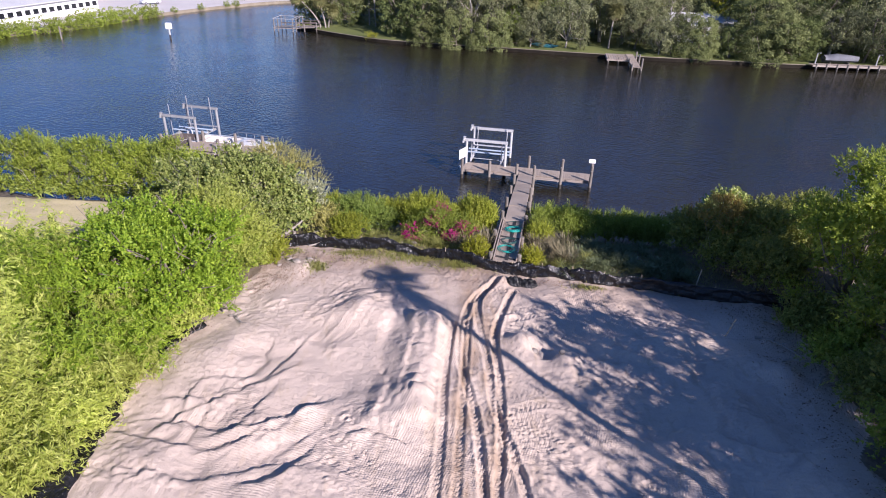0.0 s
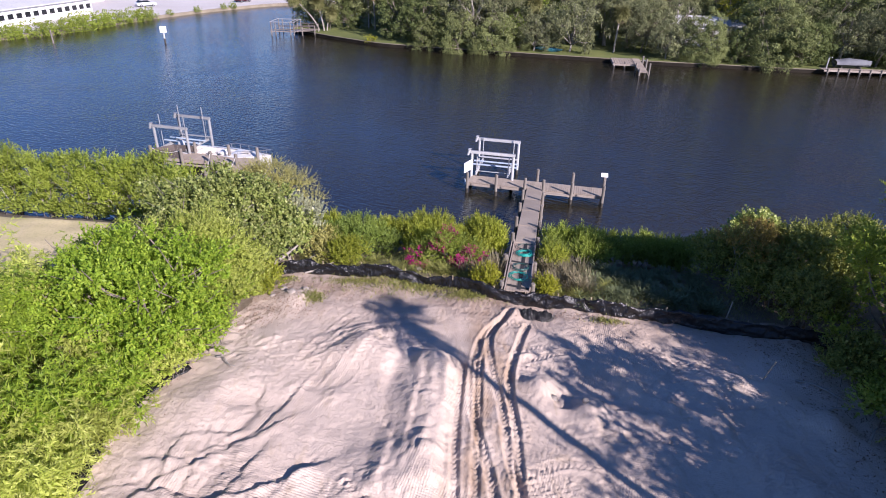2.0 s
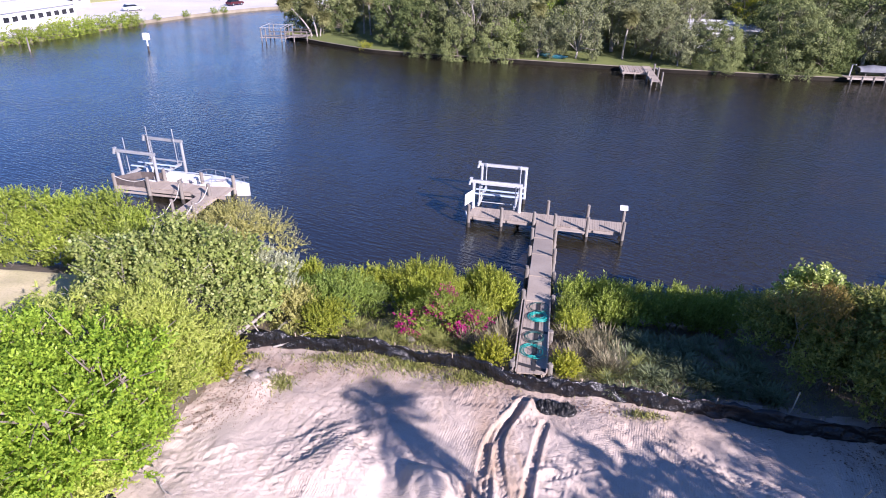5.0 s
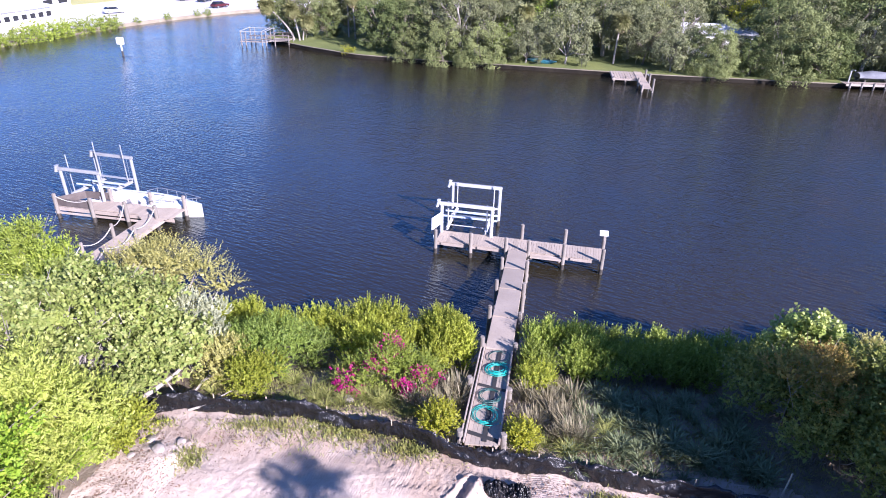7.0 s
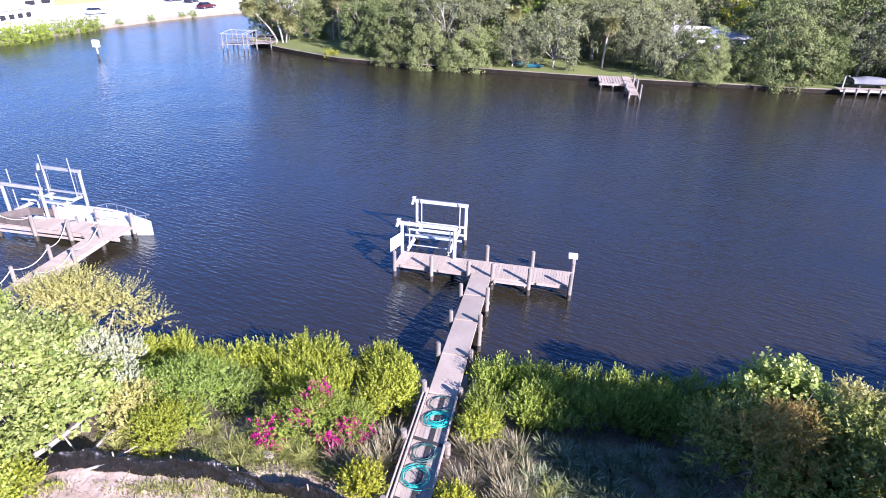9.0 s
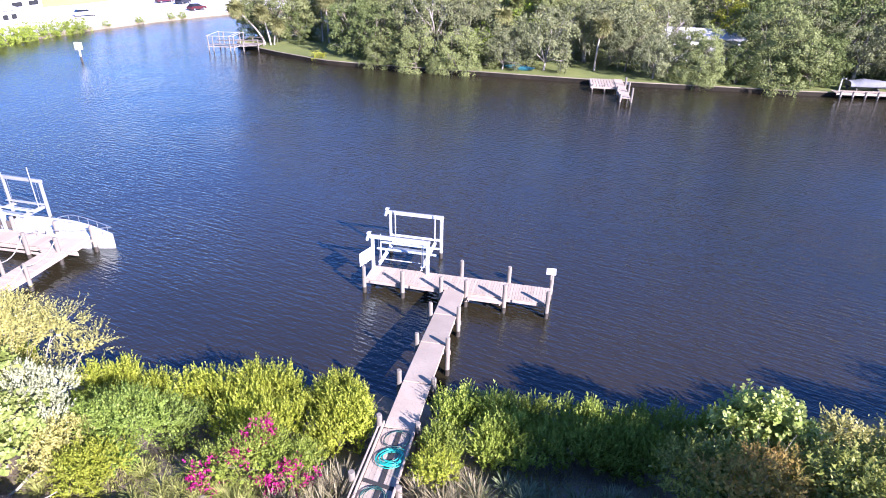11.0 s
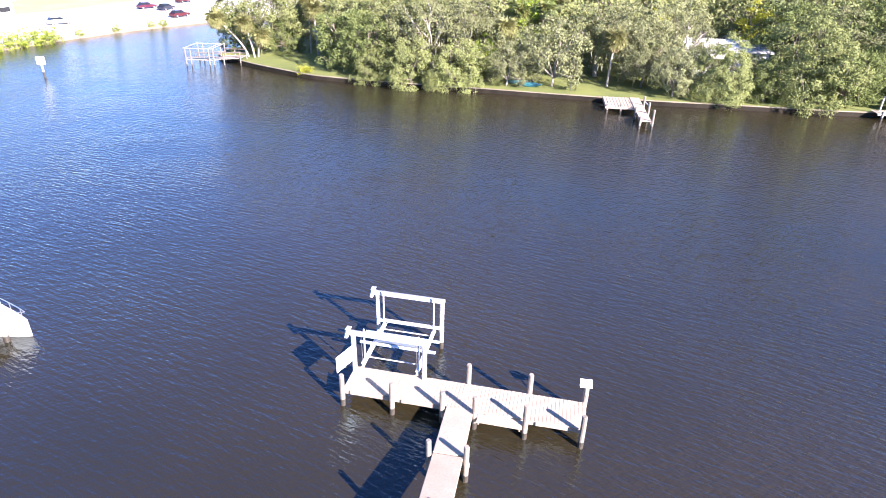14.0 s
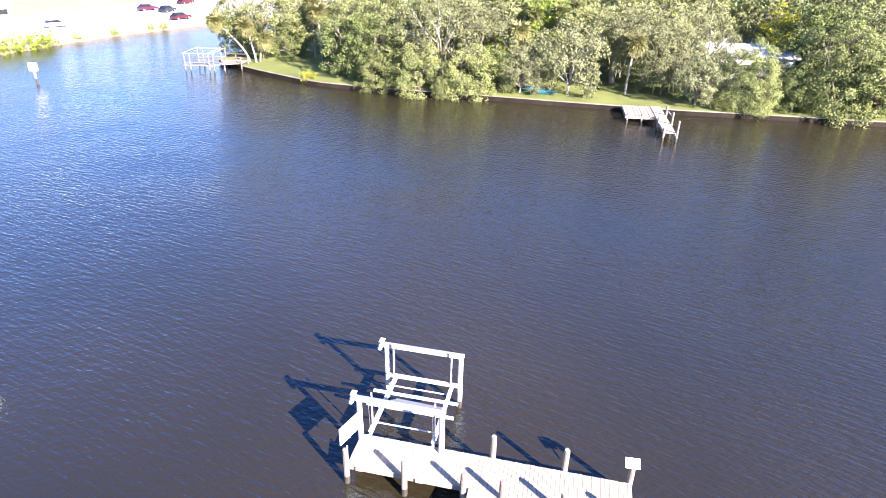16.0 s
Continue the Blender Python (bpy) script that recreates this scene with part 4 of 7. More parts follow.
def lift(m, beam, gap, height, label, guides, ALUM):
    """A four-pile boat lift: beams along x at the near and far side, a hung cradle between them."""
    ob = thing("boat_lift", m, label, "boat lift")
    for y in (0.0, gap):
        for x in (0.12, beam - 0.12):
            p = part("piling", Shape().tube([(x, y, 0.35), (x, y, height - 0.1)], [0.105, 0.10], 12), ALUM, ob, "sleeved pile")
            part("wet_foot", Shape().tube([(x, y, -1.9), (x, y, 0.35)], [0.112, 0.11], 12), PILE_WET, p, "dark wet foot of the pile")
        part("top_beam", Shape().bar((0, y - 0.06, height), (beam, y - 0.06, height), 0.035, 0.17).bar((0, y + 0.06, height), (beam, y + 0.06, height), 0.035, 0.17)
             .bar((0, y, height + 0.085), (beam, y, height + 0.08), 0.10, 0.02), ALUM, ob)
        part("drive_pipe", Shape().tube([(0, y, height + 0.115), (beam, y, height + 0.115)], [0.024, 0.024], 8), STEEL, ob)
        box = part("motor_box", Shape().bar((-0.16, y - 0.02, height - 0.20), (-0.05, y - 0.02, height + 0.2), 0.17, 0.26, 0.05, (0, 1, 0)), ALUM, ob)
        part("motor_lid", Shape().bar((-0.05, y - 0.15, height + 0.21), (-0.05, y + 0.11, height + 0.21), 0.2, 0.025, 0.01), ALUM, box)
        for x in (0.45, beam - 0.45):
            part("cable", Shape().tube([(x, y, height + 0.15), (x, y + (0.1 if y == 0 else -0.1), 1.02)], [0.008, 0.008], 5), STEEL, ob)
    zc = 0.92
    for x in (0.45, beam - 0.45):
        part("cradle_beam", Shape().bar((x, 0.02, zc), (x, gap + 0.1, zc), 0.03, 0.18).bar((x, 0.02, zc + 0.09), (x, gap + 0.1, zc + 0.09), 0.12, 0.02)
             .bar((x, 0.02, zc - 0.09), (x, gap + 0.1, zc - 0.09), 0.12, 0.02), ALUM, ob)
        for y, top in guides:
            part("guide_post", Shape().tube([(x, y, zc), (x, y, top)], [0.035, 0.032], 8), ALUM, ob)
    for y, mat, w in ((gap * 0.38, CARPET, 0.13), (gap * 0.62, CARPET, 0.13)):
        bunk = part("bunk", Shape().bar((-0.05, y, zc + 0.27), (beam + 0.05, y, zc + 0.27), w, 0.09, 0.02), mat, ob, "carpeted bunk board")
        for x in (0.45, beam - 0.45):
            part("bunk_bracket", Shape().bar((x, y, zc + 0.08), (x, y, zc + 0.24), 0.06, 0.1), ALUM, bunk)
    for y in (gap * 0.2, gap * 0.86):
        part("spreader", Shape().tube([(0.45, y, zc - 0.02), (beam - 0.45, y, zc - 0.02)], [0.028, 0.028], 8), ALUM, ob)
    part("walk_board", Shape().bar((0.15, gap * 0.94, 1.20), (beam - 0.15, gap * 0.94, 1.20), 0.22, 0.05), ALUM, ob)
    part("splash_pan", Shape().add([(0.5, gap * 0.42, zc + 0.3), (beam - 0.5, gap * 0.42, zc + 0.3), (beam - 0.5, gap * 0.58, zc + 0.12), (0.9, gap * 0.6, zc + 0.12),
                                    (0.5, gap * 0.42, zc + 0.27), (beam - 0.5, gap * 0.42, zc + 0.27), (beam - 0.5, gap * 0.58, zc + 0.09), (0.9, gap * 0.6, zc + 0.09)],
                                   [(0, 1, 2, 3), (7, 6, 5, 4), (0, 4, 5, 1), (1, 5, 6, 2), (2, 6, 7, 3), (3, 7, 4, 0)]), STEEL, ob, "grey keel pan")
    return ob


lift(pose(2.14, 41.72, 0, 0, 0, -8.8), 3.2, 3.14, 2.5, "white aluminium boat lift with an empty cradle", ((0.35, 2.5), (2.95, 2.7)), ALUM)


def hose_coil(at, radius, turns, material, label, seed, thick=0.014):
    rng = np.random.default_rng(seed)
    pts = []
    for k in range(turns * 22):
        a = 2 * math.pi * k / 22
        r = radius * (1 + 0.13 * math.sin(a * 0.37 + seed) + 0.16 * math.sin(a * 0.113)) - 0.10 * (k % 44) / 44
        pts.append((r * math.cos(a) + 0.05 * math.sin(a * 0.21), r * 0.9 * math.sin(a) + 0.06 * math.cos(a * 0.17), thick + 0.0012 * k / turns + 0.02 * (0.5 + 0.5 * math.sin(a * 0.53))))
    ob = solid("garden_hose", Shape().tube(pts, [thick] * len(pts), 5), material, label, "hose", smooth=True, group="hoses on the dock")
    ob.matrix_basis = pose(*at, -6.5) @ pose(0, 0, 0, 0, 0, rng.uniform(0, 300))
    return ob


for y, side, r, turns, mat, lab, seed, thick in (
        (27.3, 0.10, 0.42, 9, HOSE_TEAL, "coiled teal garden hose lying on the dock ramp", 3, 0.013),
        (25.7, -0.02, 0.40, 5, HOSE_DARK, "coiled dark green hose lying on the dock ramp", 5, 0.011),
        (24.7, -0.02, 0.46, 6, HOSE_TEAL, "loosely coiled teal hose lying on the dock ramp", 8, 0.010),
        (28.1, 0.05, 0.42, 3, HOSE_DARK, "loose thin dark hose lying on the dock ramp", 11, 0.009)):
    hose_coil((walk_x(y) + side, y, walk_z(y) + 0.035), r, turns, mat, lab, seed, thick)


# ---- the neighbour's dock, lift and boat ----
def build_neighbour():
    nd = thing("dock", pose(-18, 42.2, 0, 0, 0, -7), "weathered grey timber dock with rope rails beside a moored boat", "dock")
    z = 0.75
    for i in range(52):
        x = -4.1 + i * 0.158
        p = part("plank", Shape().bar((x, -0.15, z), (x, 1.25 if x > -1.6 else 0.95, z), 0.15, 0.04), DECK, nd)
    part("joist", Shape().bar((-4.15, -0.18, z - 0.14), (4.1, -0.18, z - 0.14), 0.06, 0.22), DECK_EDGE, nd)
    part("joist", Shape().bar((-4.15, -0.22, z - 0.40), (2.2, -0.22, z - 0.40), 0.06, 0.14), DECK_EDGE, nd)
    # walkway towards the shore, widening where it meets the head
    for i in range(66):
        y = -0.24 - i * 0.158
        w = max(0.62, 1.05 - 0.16 * i)
        part("walkway_plank", Shape().bar((2.95 - w - 0.06 * max(0, 3 - i), y, z), (2.95 + w * 0.9, y, z), 0.15, 0.04), DECK, nd)
    for x in (2.35, 3.5):
        part("stringer", Shape().bar((x, -0.3, z - 0.14), (x, -10.6, z - 0.14), 0.06, 0.2), DECK_EDGE, nd)
    k = 0
    piles = [(-3.9, -0.25), (-1.35, -0.3), (1.05, -0.32), (3.12, -0.4), (3.95, 1.3), (1.6, 1.35), (-1.2, 1.3)]
    for x, y in piles:
        k += 1
        add_pile(nd, x, y, 1.62, 0.12, k)
    ropes = []
    for j in range(4):
        for x in (2.22, 3.66):
            add_pile(nd, x, -3.1 - j * 2.4, 1.55, 0.10, k + j)
    def rope(a, b, sag):
        pts = [(a[0] + (b[0] - a[0]) * t, a[1] + (b[1] - a[1]) * t, a[2] + (b[2] - a[2]) * t - sag * 4 * t * (1 - t)) for t in np.linspace(0, 1, 9)]
        part("rope", Shape().tube(pts, [0.022] * 9, 6), ROPE, nd, "sagging pale rope rail")
    for x in (2.22, 3.66):
        rope((1.05 if x < 3 else 3.12, -0.4, 1.45), (x, -3.1, 1.4), 0.35)
        for j in range(3):
            rope((x, -3.1 - j * 2.4, 1.4), (x, -5.5 - j * 2.4, 1.4), 0.4)
    rope((-3.9, -0.25, 1.5), (-1.35, -0.3, 1.5), 0.3)
    # netting panels round the end of the head
    for a, b in (((-3.8, -0.2), (-1.45, -0.22)), ((-3.95, -0.1), (-2.9, 1.2)), ((-2.9, 1.2), (-1.3, 1.3))):
        part("net_panel", Shape().bar((*a, z + 0.33), (*b, z + 0.33), 0.02, 0.5), DARK_NET, nd, "dark brown netting panel")
    return nd


build_neighbour()
lift(pose(-22.35, 44.05, 0, 0, 0, -10), 3.05, 3.0, 2.66, "tall white boat lift with guide posts behind the neighbour's dock", ((0.35, 3.5), (2.7, 3.62)), DULL_ALUM)


def build_boat(m, length, beam, label):
    """An open white motor boat: hull from ribs, deck with a sunk cockpit, rail, screen, seats, engine."""
    b = thing("motor_boat", m, label, "boat")
    stations = np.linspace(0, 1, 15)
    hull, fs, ring = [], [], 9
    for t in stations:
        half = beam / 2 * (1 - max(0, (t - 0.40) / 0.60) ** 1.7) * (0.92 + 0.08 * min(1, t * 5)) + 0.02
        sheer = 0.95 + 0.28 * t ** 2
        keel = -0.25 + 0.55 * max(0, (t - 0.6) / 0.4) ** 2
        x = t * length + 0.35 * max(0, (t - 0.8) / 0.2) * 0.5
        for k in range(ring):
            a = -1 + 2 * k / (ring - 1)
            y = half * math.copysign(abs(a) ** 0.55, a) if a else 0.0
            zz = keel + (sheer - keel) * abs(a) ** 1.7
            hull.append((x, y, zz))
    for i in range(14):
        for k in range(ring - 1):
            p = i * ring + k
            fs.append((p, p + ring, p + ring + 1, p + 1))
    fs.append(tuple(range(ring)))
    part("hull", Shape().add(hull, fs), GELCOAT, b, smooth=True)
    # deck round the cockpit
    dv, df = [], []
    for t in stations:
        half = beam / 2 * (1 - max(0, (t - 0.40) / 0.60) ** 1.7) * (0.92 + 0.08 * min(1, t * 5)) + 0.02
        z = 0.95 + 0.28 * t ** 2
        x = t * length + 0.35 * max(0, (t - 0.8) / 0.2) * 0.5
        inner = half * 0.72 if t < 0.62 else 0.0
        crown = z + (0.16 * (1 - (t - 0.62) / 0.4) if t >= 0.62 else 0.05)
        dv += [(x, -half, z), (x, -max(inner, 0.01), crown), (x, max(inner, 0.01), crown), (x, half, z)]
    for i in range(14):
        p = i * 4
        df += [(p, p + 4, p + 5, p + 1), (p + 2, p + 6, p + 7, p + 3)]
        if stations[i] >= 0.57:
            df.append((p + 1, p + 5, p + 6, p + 2))
    part("deck", Shape().add(dv, df), GELCOAT, b)
    part("cockpit_floor", Shape().bar((0.1, 0, 0.45), (length * 0.62, 0, 0.45), beam * 0.72, 0.05), VINYL, b)
    for y in (-beam * 0.36, beam * 0.36):
        part("cockpit_side", Shape().bar((0.1, y, 0.72), (length * 0.62, y, 0.72), 0.03, 0.56), GELCOAT, b)
    part("bow_hatch", Shape().bar((length * 0.70, 0, 1.28), (length * 0.8, 0, 1.27), 0.55, 0.05, 0.02), VINYL, b)
    for x, w in ((0.10, 1.6), (0.34, 0.55), (0.48, 1.2)):
        seat = part("seat", Shape().bar((length * x, 0, 0.75), (length * x + 0.45, 0, 0.75), w, 0.30, 0.06), VINYL, b)
        part("seat_back", Shape().bar((length * x, -w / 2, 1.05), (length * x, w / 2, 1.05), 0.1, 0.34, 0.04), VINYL, seat)
    part("console", Shape().bar((length * 0.43, 0, 0.85), (length * 0.5, 0, 0.85), 0.75, 0.6, 0.08), GELCOAT, b)
    part("outboard_engine", Shape().tube([(-0.25, 0, 0.2), (-0.3, 0, 0.9), (-0.3, 0, 1.05), (-0.25, 0, 1.5), (-0.2, 0, 1.6)], [0.09, 0.12, 0.24, 0.25, 0.15], 10), GELCOAT, b, "white outboard engine", True)
    for sgn in (-1, 1):
        pts = []
        for t in np.linspace(0.35, 1.0, 12):
            half = beam / 2 * (1 - max(0, (t - 0.40) / 0.60) ** 1.7) * 0.95
            pts.append((t * length + 0.2 * max(0, (t - 0.8) / 0.2), sgn * half, 1.0 + 0.28 * t ** 2 + 0.38 * min(1, (t - 0.33) * 6)))
        part("rail", Shape().tube(pts, [0.02] * 12, 6), STEEL, b, "bright steel bow rail")
        for i in (2, 4, 6, 8, 10):
            x, y, z = pts[i]
            part("stanchion", Shape().tube([(x, y, z - 0.40), (x, y, z)], [0.014, 0.014], 5), STEEL, b)
    return b


build_boat(pose(-20.4, 44.75, -0.30, 0, 0, -10), 7.3, 2.5, "white open motor boat moored bow out beside a timber dock")


# ---- marks in the river and the far docks ----
def marker(at, h, label, board=True):
    mk = thing("channel_marker", pose(*at), label, "channel marker")
    part("post", Shape().tube([(0, 0, -2), (0, 0, h)], [0.13, 0.11], 10), ALUM if board else PILE, mk)
    if board:
        part("board", Shape().bar((-0.45, -0.14, h - 0.3), (0.45, -0.14, h - 0.3), 0.03, 0.9, 0.01), SIGN, mk)
        part("board", Shape().bar((-0.45, 0.14, h - 0.3), (0.45, 0.14, h - 0.3), 0.03, 0.9, 0.01), SIGN, mk)
        part("wet_foot", Shape().tube([(0, 0, -2), (0, 0, 0.7)], [0.145, 0.14], 10), PILE_WET, mk)
    return mk


marker((-46.4, 93.9, 0), 2.3, "white square channel marker on a white post in the river")
marker((-62.0, 90.5, 0), 1.9, "thin weathered pole standing in the shallow water", False)


def far_lift_dock():
    d = thing("dock", pose(-29.2, 105.6, 0, 0, 0, 0), "weathered grey covered boat slip of piles and beams at the point", "dock")
    for x in (-3.6, -2.9, -0.4, 0.2, 1.6, 3.2):
        for y in (-2.4, 1.6):
            add_pile(d, x, y + (1.6 if x > 3 and y < 0 else 0), 2.3 if x < 1 else 1.7, 0.085, int(abs(x * 3 + y)))
    for y in (-2.4, 1.6):
        part("beam", Shape().bar((-3.8, y, 2.34), (0.4, y, 2.34), 0.06, 0.09), DULL_ALUM, d, "weathered white beam")
        part("brace", Shape().bar((-3.6, y, 1.1), (0.2, y, 1.35), 0.05, 0.08), PILE, d)
    for x in (-3.6, -0.4, 0.2):
        part("beam", Shape().bar((x, -2.6, 2.4), (x, 1.8, 2.4), 0.06, 0.08), DULL_ALUM, d, "weathered white beam")
    for k in range(12):
        part("plank", Shape().bar((0.4, -2.0 + k * 0.3, 0.9), (3.2, -0.4 + k * 0.18, 0.9), 0.26, 0.05), DECK_EDGE, d)
    part("plank_walk", Shape().bar((-3.8, -2.1, 0.85), (0.4, -2.1, 0.85), 0.6, 0.06), DECK_EDGE, d)
    part("cradle", Shape().bar((-3.2, -0.9, 0.75), (0.0, -0.9, 0.75), 0.1, 0.14).bar((-3.2, 0.5, 0.75), (0.0, 0.5, 0.75), 0.1, 0.14), STEEL, d, "grey lift cradle")
    for a, b in (((-2.4, -2.3), (0.3, -2.2)), ((0.3, -2.2), (3.3, -0.7)), ((0.3, 1.5), (3.3, 1.4))):
        for z in (1.75, 1.25):
            part("rail", Shape().bar((*a, z), (*b, z), 0.06, 0.11), DARK_NET, d, "dark timber rail")
    return d


far_lift_dock()


def far_dock():
    d = thing("dock", pose(20.45, 91.4, 0, 0, 0, -5), "bleached timber platform and finger dock at the far seawall", "dock")
    for k in range(9):
        part("plank", Shape().bar((0.17 + k * 0.335, -4.5, 0.70 + 0.012 * (k % 2)), (0.17 + k * 0.335, -0.3, 0.70 + 0.012 * (k % 2)), 0.29, 0.05), DECK if k % 3 else DECK_EDGE, d)
    part("joist", Shape().bar((0, -4.5, 0.56), (3.0, -4.5, 0.56), 0.08, 0.2), DECK_EDGE, d)
    part("joist", Shape().bar((0.04, -4.5, 0.56), (0.04, -0.3, 0.56), 0.08, 0.2), DECK_EDGE, d)
    for k in range(27):
        part("finger_plank", Shape().bar((2.92, -0.5 - k * 0.36, 0.76), (3.94, -0.5 - k * 0.36, 0.76), 0.33, 0.05), DECK, d, "bleached plank")
    for x in (2.96, 3.9):
        part("stringer", Shape().bar((x, -0.4, 0.62), (x, -10.0, 0.62), 0.07, 0.2), DECK_EDGE, d)
    for x, y, h in ((0.2, -4.4, 0.7), (1.6, -4.4, 0.7), (2.85, -6.6, 1.3), (4.02, -6.9, 1.9), (2.86, -9.9, 1.2), (4.04, -9.9, 1.9), (4.02, -3.6, 1.7)):
        add_pile(d, x, y, h, 0.12, int(abs(x * y)))
    part("cross_rail", Shape().bar((3.9, -5.2, 1.5), (3.9, -6.9, 1.6), 0.06, 0.1), ALUM, d, "white rail")
    return d


far_dock()


def far_right_dock():
    d = thing("dock", pose(48.5, 88.4, 0, 0, 0, 0), "low pale timber dock along the far seawall under a covered boat", "dock")
    for k in range(30):
        part("plank", Shape().bar((k * 0.36, -0.6, 0.7), (k * 0.36, 0.85, 0.7), 0.33, 0.05), DECK, d)
    part("edge_board", Shape().bar((-0.1, -0.62, 0.6), (10.7, -0.62, 0.6), 0.06, 0.22), DECK_EDGE, d)
    for k in range(8):
        add_pile(d, 0.4 + k * 1.4, -0.62, 0.55, 0.13, k)
    for x in (0.6, 8.8):
        part("davit", Shape().bar((x, 0.4, 0.7), (x, 0.4, 2.2), 0.14, 0.14, up=(0, 1, 0)).bar((x, 0.4, 2.2), (x, -0.4, 2.3), 0.12, 0.12), DULL_ALUM, d, "pale davit post")
    return d


far_right_dock()


def covered_boat(m):
    b = thing("covered_boat", m, "small boat under a grey cover on the far bank", "boat")
    vs, fs, R = [], [], 10
    for i, t in enumerate(np.linspace(0, 1, 12)):
        half = 1.05 * (1 - max(0, (t - 0.35) / 0.65) ** 2) + 0.03
        for k in range(R):
            a = math.pi * k / (R - 1)
            peak = 0.62 + 0.25 * math.sin(t * math.pi) + 0.12 * math.exp(-((t - 0.35) / 0.1) ** 2)
            vs.append((t * 5.8, -half * math.cos(a), 1.15 + peak * math.sin(a) ** 0.7))
    for i in range(11):
        for k in range(R - 1):
            p = i * R + k
            fs.append((p, p + 1, p + R + 1, p + R))
    fs += [tuple(range(R))]
    part("cover", Shape().add(vs, fs), TARP_GREY, b, "grey canvas cover", True)
    vs, fs = [], []
    for i, t in enumerate(np.linspace(0, 1, 12)):
        half = 1.03 * (1 - max(0, (t - 0.35) / 0.65) ** 2) + 0.03
        vs += [(t * 5.8, -half, 1.17), (t * 5.75, 0, 0.55 + 0.4 * t ** 3), (t * 5.8, half, 1.17)]
    for i in range(11):
        p = i * 3
        fs += [(p, p + 3, p + 4, p + 1), (p + 1, p + 4, p + 5, p + 2)]
    part("hull", Shape().add(vs, fs), TARP_GREY, b)
    for x in (1.0, 4.0):
        part("cradle", Shape().bar((x, -0.9, 0.6), (x, 0.9, 0.6), 0.14, 0.4), PILE, b)
    return b


covered_boat(pose(50.8, 90.4, 0.2, 0, 0, -4) @ Matrix.Scale(0.82, 4))


# ---- near vegetation ----
GX, GY = np.arange(-40, 40.01, 0.1), np.arange(-10, 36.01, 0.1)
GROUND_TABLE = ground_height(*np.meshgrid(GX, GY))


def ground_z(x, y):
    """The ground's height at one place."""
    u, v = (x + 40) / 0.1, (y + 10) / 0.1
    i, j = int(u), int(v)
    if 0 <= i < len(GX) - 1 and 0 <= j < len(GY) - 1:
        a, b = u - i, v - j
        t = GROUND_TABLE
        return float((t[j, i] * (1 - a) + t[j, i + 1] * a) * (1 - b) + (t[j + 1, i] * (1 - a) + t[j + 1, i + 1] * a) * b)
    return float(ground_height(np.array([[float(x)]]), np.array([[float(y)]]))[0, 0])


def rooted(x, y):
    return (x, y, ground_z(x, y))


# the round bright tree at the edge of the sand
leafy("tree", rooted(-9.2, 17.9), "dense bright green broadleaf tree at the sand's edge", "tree",
      clustered(np.random.default_rng(70), [(0, 0, 3.6, 2.3, 2.3, 1.5), (1.3, -0.8, 2.6, 1.6, 1.6, 1.4), (1.2, 1.2, 2.9, 1.6, 1.6, 1.4), (-1.4, 0.6, 3.2, 1.8, 1.8, 1.4), (-1.2, -1.4, 2.8, 1.7, 1.7, 1.3),
       (1.8, 0.3, 1.2, 1.2, 1.8, 1.2), (0.5, -2.0, 1.6, 1.6, 1.4, 1.3), (0.4, 2.2, 1.8, 1.6, 1.3, 1.4), (-2.2, -0.2, 1.6, 1.6, 1.8, 1.4)], 8, 0.52),
      5000, 12, 0.125, L_BRIGHT, 11, radius=0.16, stems=1, aspect=0.6, twig=0.42, up=0.35, gaps=0.6, shell=0.16, flop=0.45)
# broadleaf thicket behind it
leafy("tree", rooted(-9.4, 24.6), "large-leaved seagrape tree with pale round leaves", "tree",
      clustered(np.random.default_rng(72), [(0, 0, 3.4, 1.5, 1.5, 1.0), (1.5, 1.3, 3.0, 1.0, 1.0, 0.8), (-1.5, 0.5, 3.2, 1.3, 1.3, 1.0), (1.3, -0.9, 2.4, 1.1, 1.1, 0.9), (1.9, 2.6, 2.6, 0.9, 0.9, 0.8), (0.2, 2.4, 3.1, 1.1, 1.1, 0.9), (-1.0, -1.4, 2.6, 1.2, 1.2, 0.9), (2.3, 0.9, 1.6, 0.9, 0.9, 0.7), (1.2, -1.9, 1.3, 0.8, 0.8, 0.7), (2.4, -0.6, 0.9, 0.9, 0.9, 0.7), (0.2, -2.4, 0.9, 0.9, 0.8, 0.7), (2.9, 0.8, 0.9, 0.8, 0.8, 0.6)], 4, 0.42),
      3500, 8, 0.15, L_GRAPE, 12, BARK_PALE, 0.10, aspect=0.8, twig=0.42, up=0.35, gaps=0.7, spread=1.1, shell=0.2)
leafy("tree", rooted(-7.5, 21.6), "feathery yellow-green tree at the corner of the sand", "tree",
      [(0, 0, 2.4, 1.1, 1.1, 1.0), (0.4, 0.8, 1.7, 0.9, 0.9, 0.9), (-0.9, 0.2, 3.0, 1.1, 1.1, 0.9), (0.3, -0.6, 1.2, 0.8, 0.8, 0.8)],
      900, 12, 0.16, L_BAMBOO, 13, BARK, 0.08, aspect=0.28, twig=0.5, up=0.3, gaps=0.3)
